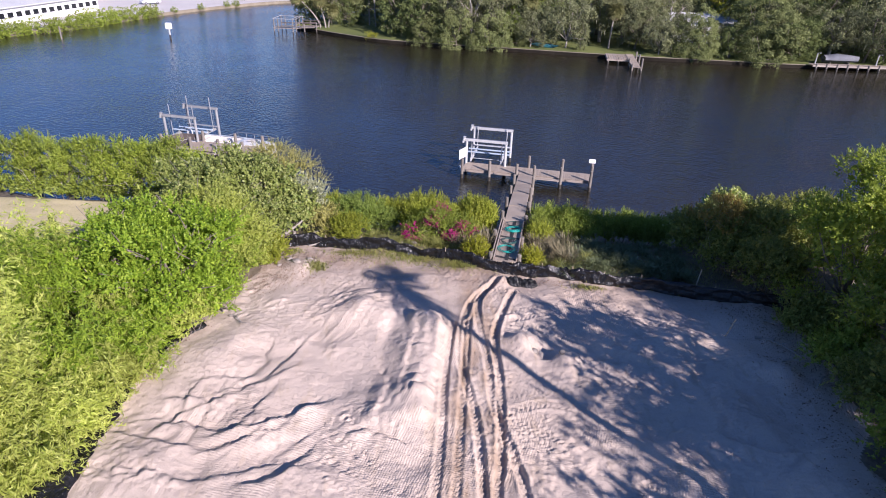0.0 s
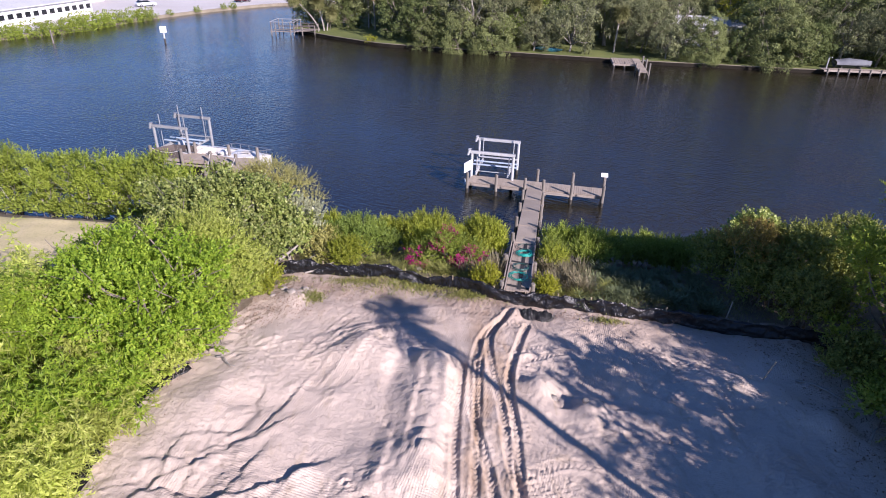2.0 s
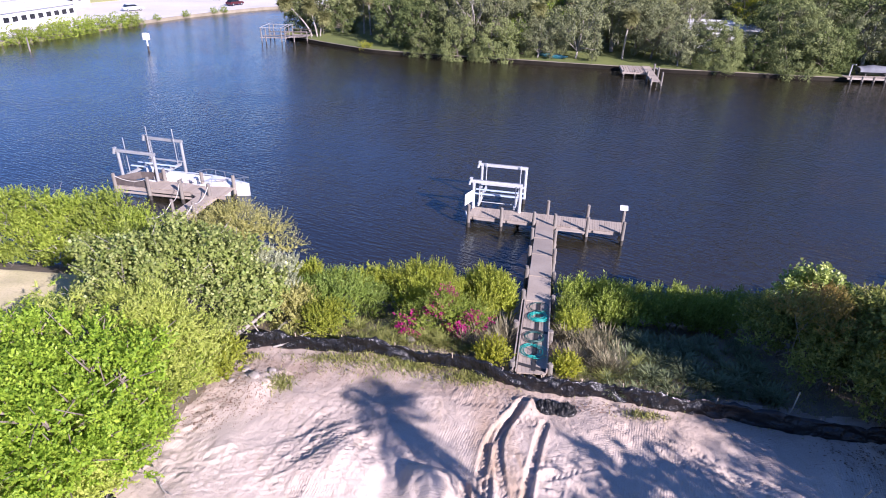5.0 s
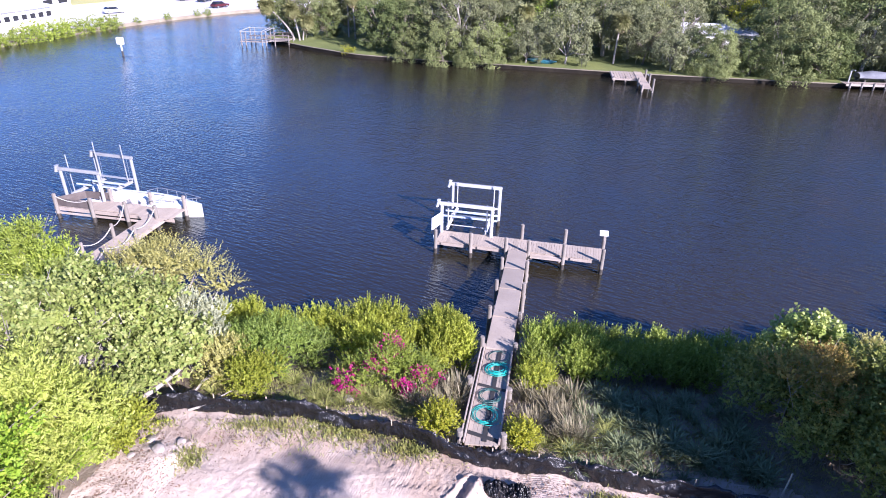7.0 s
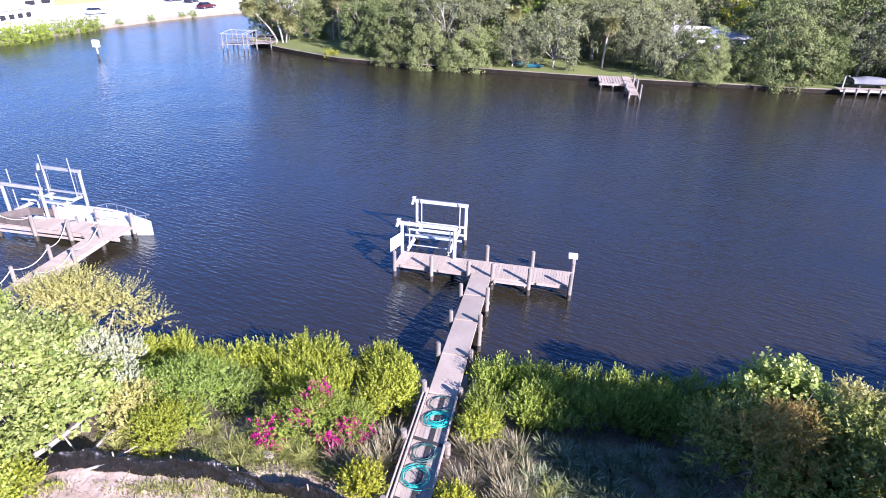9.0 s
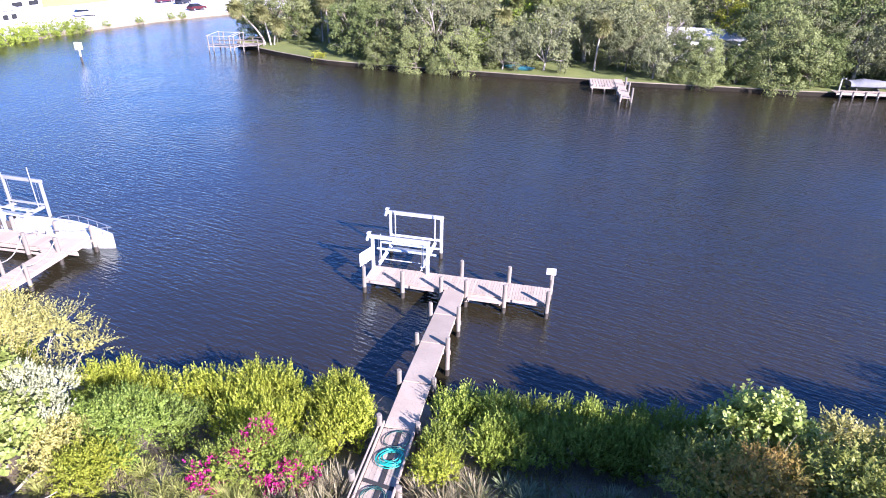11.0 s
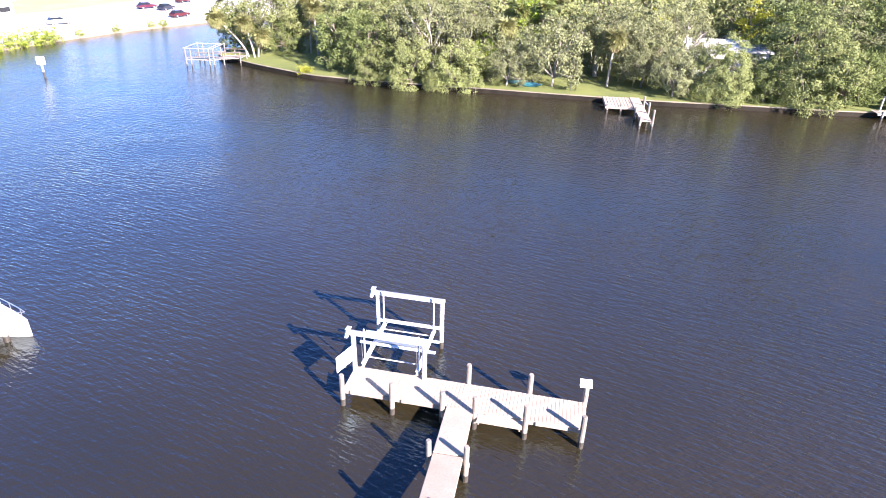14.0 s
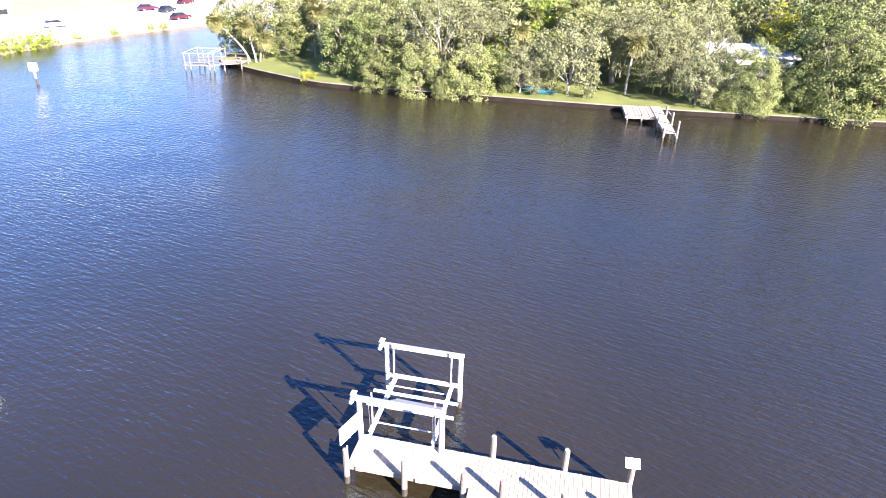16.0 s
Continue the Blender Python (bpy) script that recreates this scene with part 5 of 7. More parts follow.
leafy("tree", rooted(-8.4, 29.9), "wispy olive buttonwood tree leaning over the water", "tree",
      [(0, 0, 4.0, 1.3, 1.1, 0.7), (1.3, 0.7, 3.5, 1.0, 0.8, 0.45), (-1.2, 0.2, 3.5, 1.1, 1.0, 0.6), (0.3, -1.0, 2.3, 1.1, 0.9, 0.7), (1.9, 1.2, 2.3, 0.8, 0.6, 0.35), (-0.4, 1.4, 2.5, 1.1, 0.8, 0.6), (1.0, -0.4, 1.6, 0.9, 0.8, 0.6)],
      1500, 14, 0.10, L_OLIVE, 14, BARK_PALE, 0.07, aspect=0.42, twig=0.6, up=0.25, gaps=0.5, spread=0.8)
leafy("bush", rooted(-6.3, 27.6), "silver-leaved shrub on the bank", "shrub",
      [(0, 0, 2.4, 0.75, 0.7, 0.6), (0.8, 0.3, 2.1, 0.65, 0.6, 0.55), (-0.7, -0.4, 1.9, 0.75, 0.7, 0.6), (0.2, -0.8, 1.5, 0.8, 0.6, 0.55), (1.0, -0.3, 1.5, 0.6, 0.6, 0.5), (-1.1, -0.9, 1.4, 0.6, 0.6, 0.5)],
      820, 18, 0.10, L_SILVER, 15, BARK_PALE, 0.06, aspect=0.4, twig=0.34, up=0.9, gaps=0.35, spread=0.6, flop=0.2)
leafy("tree", rooted(-6.3, 26.2), "leaning small tree with large pale leaves over the silt fence", "tree",
      [(0, 0, 2.0, 0.8, 0.8, 0.6), (0.7, 0.7, 1.5, 0.6, 0.6, 0.5), (-0.8, 0.5, 2.3, 0.8, 0.8, 0.6), (0.5, -0.4, 1.1, 0.6, 0.6, 0.45)],
      420, 8, 0.17, L_GRAPE, 16, BARK_PALE, 0.08, 1, aspect=0.85, twig=0.36, up=0.3, gaps=0.45, spread=1.1)
for i, (x, y, h, w, mat, n, leaf_size, lab) in enumerate((
        (-3.2, 27.7, 2.4, 1.4, L_TEAL, 1300, 0.085, "fine-leaved green shrub on the bank"), (-4.7, 26.7, 1.6, 0.95, L_OLIVE, 330, 0.10, "twiggy shrub with yellowing leaves behind the silt fence"),
        (-5.3, 28.9, 1.7, 0.8, L_GREEN, 420, 0.10, "low green shrub on the bank"), (-3.3, 25.9, 1.2, 0.85, L_MANGROVE, 420, 0.10, "low yellow-green shrub behind the silt fence"),
        (-1.9, 28.6, 1.5, 0.8, L_TEAL, 420, 0.085, "fine-leaved green shrub on the bank"), (-10.6, 29.2, 2.6, 1.2, L_GREEN, 620, 0.12, "green broadleaf shrub by the neighbour's lawn"))):
    leafy("bush", rooted(x, y), lab, "shrub", [(0, 0, h * 0.62, w * 0.75, w * 0.75, h * 0.3), (w * 0.6, 0.4, h * 0.5, w * 0.55, w * 0.55, h * 0.28), (-w * 0.6, -0.1, h * 0.5, w * 0.6, w * 0.6, h * 0.3), (0.1, -w * 0.7, h * 0.36, w * 0.6, w * 0.5, h * 0.26)],
          n, 13, leaf_size, mat, 30 + i, BARK, 0.03, aspect=0.45, twig=0.36, up=0.5, gaps=0.4)


# low growth spilling over the edge of the sand
for i, (x, y, h, w, mat) in enumerate(((-7.6, 16.6, 1.9, 1.0, L_BAMBOO), (-7.2, 18.4, 1.6, 0.8, L_BRIGHT), (-7.3, 20.0, 2.0, 0.8, L_GREEN), (-7.9, 20.9, 1.6, 0.9, L_BAMBOO), (-7.4, 21.7, 1.3, 0.8, L_BRIGHT), (-6.9, 22.4, 1.1, 0.7, L_BAMBOO), (-6.3, 23.0, 0.8, 0.55, L_MANGROVE))):
    leafy("bush", rooted(x, y), "bright green shrub spilling over the edge of the sand", "shrub",
          clustered(np.random.default_rng(71 + i), [(0, 0, h * 0.6, w * 0.8, w * 0.9, h * 0.36), (w * 0.4, 0.6, h * 0.42, w * 0.6, w * 0.7, h * 0.3), (w * 0.3, -0.6, h * 0.4, w * 0.6, w * 0.7, h * 0.3), (-w * 0.6, 0, h * 0.7, w * 0.8, w * 0.8, h * 0.35)], 4, 0.3),
          400, 12, 0.12, mat, 230 + i, BARK, 0.03, aspect=0.5, twig=0.38, up=0.35, gaps=0.5, group="shrubs at the edge of the sand")


def mangrove(x, y, w, h, seed, mat=L_MANGROVE):
    rng = np.random.default_rng(seed)
    lobes = [(rng.uniform(-0.75, 0.75) * w, rng.uniform(-0.5, 0.5), h * rng.uniform(0.30, 0.50), w * rng.uniform(0.34, 0.5), 0.7, h * rng.uniform(0.34, 0.42)) for _ in range(6)]
    y -= 0.4
    return leafy("mangrove", (x, y, max(ground_z(x, y), -0.3)), "dense mangrove hedge clump with upright yellow-green shoots at the waterline", "mangrove", lobes,
                 int(560 * w), 11, 0.11, mat, seed, BARK, 0.03, group="mangroves along the near bank", aspect=0.45, twig=0.46, up=1.5, gaps=0.3, spread=0.7, flop=0.16)


for i, (x, y, w, h) in enumerate(((-6.1, 31.3, 1.2, 2.0), (-4.7, 31.1, 1.1, 1.9), (-2.2, 30.9, 1.0, 2.1), (-0.6, 30.8, 1.2, 2.4), (0.9, 30.6, 1.2, 2.4), (2.6, 30.6, 1.2, 2.4), (3.4, 30.2, 0.9, 2.3), (4.0, 29.6, 0.7, 1.9), (0.2, 29.5, 1.1, 1.9), (1.8, 29.4, 1.1, 2.0), (3.1, 29.2, 0.8, 1.8),
                                  (7.0, 30.2, 0.9, 1.9), (8.3, 30.2, 1.1, 2.0), (10.0, 30.2, 1.3, 1.9), (11.8, 30.2, 1.3, 1.9), (13.6, 30.3, 1.3, 1.9), (15.5, 30.6, 1.4, 1.9), (17.4, 30.8, 1.4, 1.9),
                                  (9.2, 28.9, 1.2, 1.6), (11.2, 28.8, 1.3, 1.6), (13.2, 29.0, 1.3, 1.7), (7.0, 28.6, 0.7, 1.2), (-10.5, 32.0, 1.3, 2.2))):
    mangrove(x, y, w, h, 50 + i, L_GREEN if x > 6 else L_MANGROVE)

# tall shore trees beyond the neighbour's lawn
for i, (x, y, h) in enumerate(((-14.2, 31.5, 4.2), (-16.2, 32.4, 4.6), (-18.6, 32.6, 4.4), (-21.0, 33.0, 4.8), (-23.6, 33.2, 4.6), (-26.2, 33.6, 4.8), (-29.5, 34, 4.8), (-12.6, 29.8, 3.6), (-33, 34.5, 4.8))):
    rng = np.random.default_rng(80 + i)
    leafy("tree", rooted(x, y), "upright green shore tree with bare stems below", "tree",
          clustered(rng, [(0, 0, h * 0.72, 1.1, 1.1, h * 0.26), (0.7, -0.3, h * 0.55, 1.0, 0.9, h * 0.26), (-0.7, 0.2, h * 0.58, 1.0, 0.9, h * 0.28), (0.1, -0.8, h * 0.45, 1.1, 0.8, h * 0.24), (0.2, 0.3, h * 0.3, 1.0, 0.7, h * 0.14)], 4, 0.42),
          680, 12, 0.16, (L_LIME, L_GREEN, L_LIME)[i % 3], 90 + i, BARK_PALE, 0.06, group="shore trees by the neighbour's lawn", aspect=0.4, twig=0.5, up=0.8, gaps=0.4)


for i in range(9):
    leafy("bush", rooted(-13.4 - 2.5 * i, 31.2 + 0.25 * i), "low green shrub under the shore trees", "shrub", [(0, 0, 0.7, 0.9, 0.6, 0.6), (0.9, 0.2, 0.5, 0.7, 0.5, 0.5), (-0.8, -0.1, 0.6, 0.7, 0.5, 0.5)],
          170, 10, 0.16, L_GREEN, 640 + i, BARK, 0.03, aspect=0.5, twig=0.4, up=0.6, gaps=0.2, group="shrubs under the shore trees")


# feathery cane thicket
def cane(x, y, n, h, seed, mat=L_BAMBOO, spread=1.1):
    rng = np.random.default_rng(seed)
    ob = thing("bamboo", pose(*rooted(x, y)), "arching feathery yellow-green bamboo clump", "bamboo", "bamboo thicket beside the sand")
    stems = Shape()
    P, A, N, L = [], [], [], []
    for k in range(n):
        a = rng.uniform(0, 6.283)
        lean = rng.uniform(0.15, 1.0) * spread
        hh = h * rng.uniform(0.55, 1.05) * (1.05 - 0.25 * lean / spread)
        b = np.array([rng.normal() * 0.45, rng.normal() * 0.45, -0.1])
        o = np.array([math.cos(a), math.sin(a), 0])
        ts = np.linspace(0, 1, 7)
        line = [b + o * lean * (0.25 * t + 1.15 * t ** 2.6) + np.array([0, 0, hh * (t - 0.13 * t ** 4)]) for t in ts]
        stems.tube(line, [0.012 * (1 - 0.75 * t) for t in ts], 4, False)
        tw, per = (15, 9) if x < -14.2 else (24, 10)
        tt = np.sort(rng.uniform(0.18, 1.0, tw))
        base = np.stack([np.interp(tt, ts, [p[j] for p in line]) for j in range(3)], 1)
        way = unit(rng.normal(size=(tw, 3)) * np.array([1, 1, 0.3]) + o * 0.5 + np.array([0, 0, 0.25]))
        long = rng.uniform(0.25, 0.75, tw) * (1.15 - 0.5 * tt)
        u = np.tile((np.arange(per) + 0.6) / per, tw)
        W = np.repeat(way, per, 0)
        m = tw * per
        P.append(np.repeat(base, per, 0) + W * (u * np.repeat(long, per))[:, None] - np.array([0, 0, 0.16]) * (u * u)[:, None])
        A.append(unit(W * 0.8 + unit(np.cross(W, rng.normal(size=(m, 3)))) * 0.75 + np.array([0, 0, -0.2])))
        N.append(unit(rng.normal(size=(m, 3)) * 0.5 + np.array([0, 0, 1.0])))
        L.append(rng.uniform(0.10, 0.22, m) * (1.2 if x < -14.2 else 1.0))
    L = np.concatenate(L)
    part("trunk", stems, CANE, ob, "slender yellow-green canes")
    part("crown", slips(np.concatenate(P), np.concatenate(A), np.concatenate(N), L, L * 0.3), mat, ob)
    return ob


for i, (x, y, n, h) in enumerate(((-9.6, 13.2, 46, 4.2), (-10.2, 10.2, 56, 5.6), (-9.8, 7.2, 56, 5.6), (-11.8, 12.6, 56, 6.2), (-12.6, 15.4, 56, 5.8), (-12.4, 9.0, 52, 6.4), (-14.6, 11.8, 46, 6.0),
                                  (-15.0, 14.8, 46, 5.6), (-14.6, 8.2, 40, 6.0), (-11.0, 4.6, 40, 5.6), (-17.2, 13.0, 40, 6.4), (-13.4, 18.4, 50, 4.7), (-12.2, 21.4, 50, 4.2), (-15.6, 18.0, 40, 4.4),
                                  (-11.4, 26.8, 46, 4.6), (-10.6, 21.0, 40, 4.7), (-17.8, 16.4, 36, 4.6), (-9.2, 15.4, 30, 3.2), (-8.9, 9.0, 26, 3.0), (-9.0, 11.6, 26, 2.8), (-8.3, 14.9, 26, 2.8), (-8.5, 13.3, 24, 2.6), (-8.7, 10.6, 22, 2.4), (-15.2, 20.0, 50, 3.6), (-17.4, 19.0, 44, 4.3), (-13.2, 16.6, 46, 6.2), (-19.6, 17.0, 40, 4.4), (-13.4, 23.4, 40, 2.8), (-11.6, 6.4, 46, 6.0), (-16.8, 9.6, 40, 6.0), (-20.0, 13.6, 36, 6.6))):
    cane(x, y, n, h, 120 + i, L_BAMBOO if i % 4 else L_BRIGHT)

# the bougainvillea
bou = leafy("bougainvillea", rooted(1.45, 26.5), "sprawling bougainvillea with magenta flowers on the bank", "shrub",
            [(0, 0, 0.9, 1.0, 0.8, 0.75), (-1.1, -0.2, 0.6, 0.8, 0.6, 0.5), (1.1, -0.1, 0.75, 0.8, 0.6, 0.6), (0.1, 0.5, 1.1, 0.8, 0.5, 0.55)],
            620, 12, 0.075, L_GREEN, 17, BARK, 0.03, aspect=0.5, twig=0.4, up=0.5, gaps=0.3)
brng = np.random.default_rng(5)
part("blossom", foliage(brng, [(-1.25, -0.45, 0.5, 0.6, 0.35, 0.45), (1.2, -0.4, 0.85, 0.6, 0.4, 0.5), (0.5, -0.6, 0.6, 0.5, 0.3, 0.4), (0.1, 0.45, 1.5, 0.7, 0.35, 0.28), (-0.5, 0.1, 1.2, 0.5, 0.4, 0.35)],
                        520, 5, 0.07, 0.9, 0.09, 0.25, branch=0.10), L_PINK, bou, "magenta flower bracts")["kind"] = "stuff"
for i, (x, y, w, h, mat) in enumerate(((3.45, 24.2, 0.55, 1.0, L_YELLOW), (6.1, 23.8, 0.42, 0.8, L_YELLOW), (6.75, 26.9, 0.6, 1.1, L_MANGROVE), (2.6, 27.3, 0.5, 0.8, L_GREEN))):
    leafy("bush", rooted(x, y), "small yellow-green shrub beside the dock ramp", "shrub", [(0, 0, h * 0.55, w, w, h * 0.45), (w * 0.5, 0.1, h * 0.4, w * 0.7, w * 0.7, h * 0.35), (-w * 0.5, -0.1, h * 0.4, w * 0.7, w * 0.7, h * 0.36)],
          230, 12, 0.09, mat, 150 + i, BARK, 0.02, aspect=0.5, twig=0.3, up=0.8, gaps=0.2)


def tuft_mesh(rng, n, h, spread, width, arch):
    a = rng.uniform(0, 6.283, n)
    out = np.stack([np.cos(a), np.sin(a), np.zeros(n)], 1)
    base = out * rng.uniform(0, 0.12, n)[:, None] * spread
    lean = rng.uniform(0.1, 1, n)[:, None] * arch
    ax = unit(out * lean + np.array([0, 0, 1.0]))
    nrm = unit(np.cross(np.cross(ax, np.array([0, 0, 1.0])), ax) + out * 0.01)
    L = h * rng.uniform(0.6, 1.2, n)
    low = blades(base, ax, nrm, L * 0.62, np.full(n, width), 0.1)
    mid = base + ax * (L * 0.5)[:, None]
    ax2 = unit(ax + out * 0.55 * arch - np.array([0, 0, 0.25 * arch]))
    return join(low, blades(mid, ax2, nrm, L * 0.55, np.full(n, width * 0.85), 0.1))


def grass_kinds(name, mat, n, h, width, arch, label, category, group, spots, seed):
    rng = np.random.default_rng(seed)
    meshes = [mesh_of(name, tuft_mesh(rng, n, h, 1.0, width, arch), mat) for _ in range(3)]
    for i, (x, y) in enumerate(spots):
        ob = new(name, meshes[i % 3])
        s = rng.uniform(0.75, 1.25)
        ob.matrix_basis = pose(x, y, ground_z(x, y) - 0.03, 0, 0, rng.uniform(0, 360)) @ Matrix.Diagonal((s, s, s * rng.uniform(0.85, 1.15), 1))
        tagged(ob, label, category, group)


def scatter(rng, n, x0, x1, y0, y1):
    out = []
    while len(out) < n:
        x, y = rng.uniform(x0, x1), rng.uniform(y0, y1)
        c = walk_x(y)
        if abs(x - c) > 0.95:
            out.append((x, y))
    return out


grng = np.random.default_rng(21)
grass_kinds("reed_clump", L_REED, 46, 0.72, 0.026, 0.6, "bleached reed clump beside the dock ramp", "reeds", "reeds beside the dock ramp",
            scatter(grng, 22, 2.3, 4.2, 24.9, 26.9) + scatter(grng, 44, 5.6, 8.3, 24.0, 26.6), 1)
grass_kinds("strap_leaf_plant", L_BLUE, 44, 0.52, 0.035, 1.1, "blue-green strap-leaved rosette on the shaded bank", "rosette plant", "rosettes on the bank",
            scatter(grng, 130, 7.6, 13.6, 22.8, 26.8), 2)
grass_kinds("grass_clump", L_GRASS, 80, 0.48, 0.02, 1.2, "long grass clump on the bank behind the silt fence", "grass", "grass clumps on the bank",
            scatter(grng, 40, -2.0, 4.0, 24.7, 26.4) + scatter(grng, 16, 5.6, 9.0, 23.5, 24.8) + scatter(grng, 18, -1.5, 2.6, 26.4, 28.6) + scatter(grng, 10, -5.5, -2.5, 25.2, 27.5), 3)


def turf(spots, n, seed):
    """Short grass on the sand inside the fence."""
    rng = np.random.default_rng(seed)
    w = rng.choice(len(spots), n, p=np.array([s[4] for s in spots]) / sum(s[4] for s in spots))
    sp = np.array([s[:4] for s in spots])
    x = sp[w, 0] + rng.normal(size=n) * sp[w, 2] * 0.5
    y = sp[w, 1] + rng.normal(size=n) * sp[w, 3] * 0.5
    z = ground_height(x[None], y[None])[0]
    ax = unit(rng.normal(size=(n, 3)) * 0.6 + np.array([0, 0, 1.0]))
    L = rng.uniform(0.06, 0.2, n)
    return blades(np.stack([x, y, z - 0.01], 1), ax, unit(rng.normal(size=(n, 3))), L, L * 0.16)


solid("turf", turf([(0.4, 23.9, 2.2, 0.45, 5), (2.6, 23.2, 0.9, 0.4, 2), (-4.0, 22.3, 0.45, 0.5, 1.6), (-2.6, 23.8, 1.2, 0.3, 1.2), (8.6, 21.9, 0.8, 0.25, 1), (-5.6, 23.6, 0.6, 0.3, 0.5), (-1.0, 23.6, 3.0, 0.8, 2), (3.0, 23.4, 2.0, 0.7, 1.5)], 7500, 4), L_GRASS,
      "short green grass growing on the sand by the silt fence", "grass", "stuff")

solid("turf", turf([(0.5, 25.4, 3.6, 1.6, 4), (8.0, 24.3, 2.4, 1.4, 2), (10.6, 24.6, 3.4, 2.0, 4), (13.4, 23.6, 2.4, 1.6, 2), (-3.6, 26.2, 2.4, 1.4, 2), (1.0, 27.6, 3.0, 1.4, 3), (9.5, 27.0, 4.0, 1.4, 3)], 22000, 14), L_GRASS,
      "rough grass covering the bank behind the silt fence", "grass", "stuff")

# right-hand trees
leafy("tree", rooted(16.6, 28.2), "seagrape tree with pale sunlit leaves on top", "tree",
      [(0, 0, 2.8, 0.8, 0.8, 0.55), (0.7, 0.2, 2.4, 0.7, 0.7, 0.5), (-0.7, -0.1, 2.3, 0.7, 0.7, 0.5), (0.1, -0.6, 2.0, 0.8, 0.7, 0.5), (-0.3, 0.7, 2.2, 0.7, 0.6, 0.5)],
      520, 8, 0.17, L_GRAPE, 170, BARK, 0.08, aspect=0.85, twig=0.4, up=0.5, gaps=0.45, spread=1.1)
leafy("bush", rooted(15.0, 24.9), "bush with rusty yellowing leaves and bare twigs in the thicket", "shrub",
      [(0, 0, 3.0, 0.7, 0.7, 0.4), (0.7, 0.3, 2.8, 0.6, 0.6, 0.4), (-0.8, 0.2, 2.5, 0.6, 0.6, 0.4), (0.1, -0.8, 2.5, 0.6, 0.6, 0.4), (1.3, -0.4, 2.4, 0.6, 0.6, 0.4)],
      420, 12, 0.10, L_RUST, 171, BARK_PALE, 0.05, aspect=0.5, twig=0.4, up=0.5, gaps=0.5)
for i, (x, y, h, r, mat, lab) in enumerate((
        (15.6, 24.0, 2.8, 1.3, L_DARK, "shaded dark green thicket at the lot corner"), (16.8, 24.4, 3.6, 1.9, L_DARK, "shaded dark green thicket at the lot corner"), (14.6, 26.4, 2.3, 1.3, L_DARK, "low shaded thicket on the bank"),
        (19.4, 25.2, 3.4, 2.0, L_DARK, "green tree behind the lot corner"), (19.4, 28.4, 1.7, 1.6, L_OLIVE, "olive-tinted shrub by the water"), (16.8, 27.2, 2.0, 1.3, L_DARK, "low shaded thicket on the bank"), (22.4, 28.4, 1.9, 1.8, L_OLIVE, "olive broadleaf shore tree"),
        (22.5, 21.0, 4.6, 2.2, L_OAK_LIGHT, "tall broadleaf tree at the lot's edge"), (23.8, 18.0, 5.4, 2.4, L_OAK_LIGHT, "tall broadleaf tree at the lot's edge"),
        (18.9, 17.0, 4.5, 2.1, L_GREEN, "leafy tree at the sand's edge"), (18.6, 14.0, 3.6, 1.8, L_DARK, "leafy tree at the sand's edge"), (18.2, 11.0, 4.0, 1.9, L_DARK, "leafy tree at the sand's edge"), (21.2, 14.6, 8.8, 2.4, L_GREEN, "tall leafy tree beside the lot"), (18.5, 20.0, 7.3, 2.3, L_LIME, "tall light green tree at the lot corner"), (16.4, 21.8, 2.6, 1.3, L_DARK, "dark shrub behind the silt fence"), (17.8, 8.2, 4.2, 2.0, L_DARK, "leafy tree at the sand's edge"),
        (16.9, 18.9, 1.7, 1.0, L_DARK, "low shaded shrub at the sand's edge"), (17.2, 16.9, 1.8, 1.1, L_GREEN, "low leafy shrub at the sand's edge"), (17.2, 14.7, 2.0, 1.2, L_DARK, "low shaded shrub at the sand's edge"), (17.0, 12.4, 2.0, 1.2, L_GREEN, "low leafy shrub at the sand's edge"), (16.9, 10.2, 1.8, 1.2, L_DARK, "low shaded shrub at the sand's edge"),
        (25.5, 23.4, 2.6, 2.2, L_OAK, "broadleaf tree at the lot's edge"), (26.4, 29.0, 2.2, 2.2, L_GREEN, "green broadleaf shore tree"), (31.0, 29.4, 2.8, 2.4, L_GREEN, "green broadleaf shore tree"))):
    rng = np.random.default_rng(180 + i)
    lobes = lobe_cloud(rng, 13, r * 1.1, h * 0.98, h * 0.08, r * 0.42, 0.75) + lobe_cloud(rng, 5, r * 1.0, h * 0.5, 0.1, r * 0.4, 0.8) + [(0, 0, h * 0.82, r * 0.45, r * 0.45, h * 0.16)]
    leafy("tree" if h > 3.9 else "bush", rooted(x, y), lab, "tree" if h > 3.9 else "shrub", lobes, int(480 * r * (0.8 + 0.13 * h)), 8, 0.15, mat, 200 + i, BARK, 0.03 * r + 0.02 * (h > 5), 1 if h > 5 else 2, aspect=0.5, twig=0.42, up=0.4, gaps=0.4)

# trees beside the lot whose shade falls on the sand
for i, (x, y, h, r) in enumerate(((19.8, 7.6, 9.5, 3.2), (23.0, 3.0, 11.5, 3.8), (24.4, 10.0, 7.0, 2.2), (27.5, 6.5, 10.6, 2.2), (19.4, -1.0, 8.5, 3.0), (26.0, -3.5, 12.0, 4.0), (31.0, 3.0, 14.0, 4.6), (32.0, -6.0, 14.0, 4.6))):
    rng = np.random.default_rng(300 + i)
    lobes = lobe_cloud(rng, 11, r, h * 0.62, h * 0.34, r * 0.40, 0.8)
    plant("tree", rooted(x, y), "tall oak beside the lot shading the sand", "tree", lobes, int(150 * r), 6, 0.32, L_OAK, 310 + i, BARK, 0.2, 1, 0.5, 0.35, 0.2, branch=0.34, group="trees shading the lot")


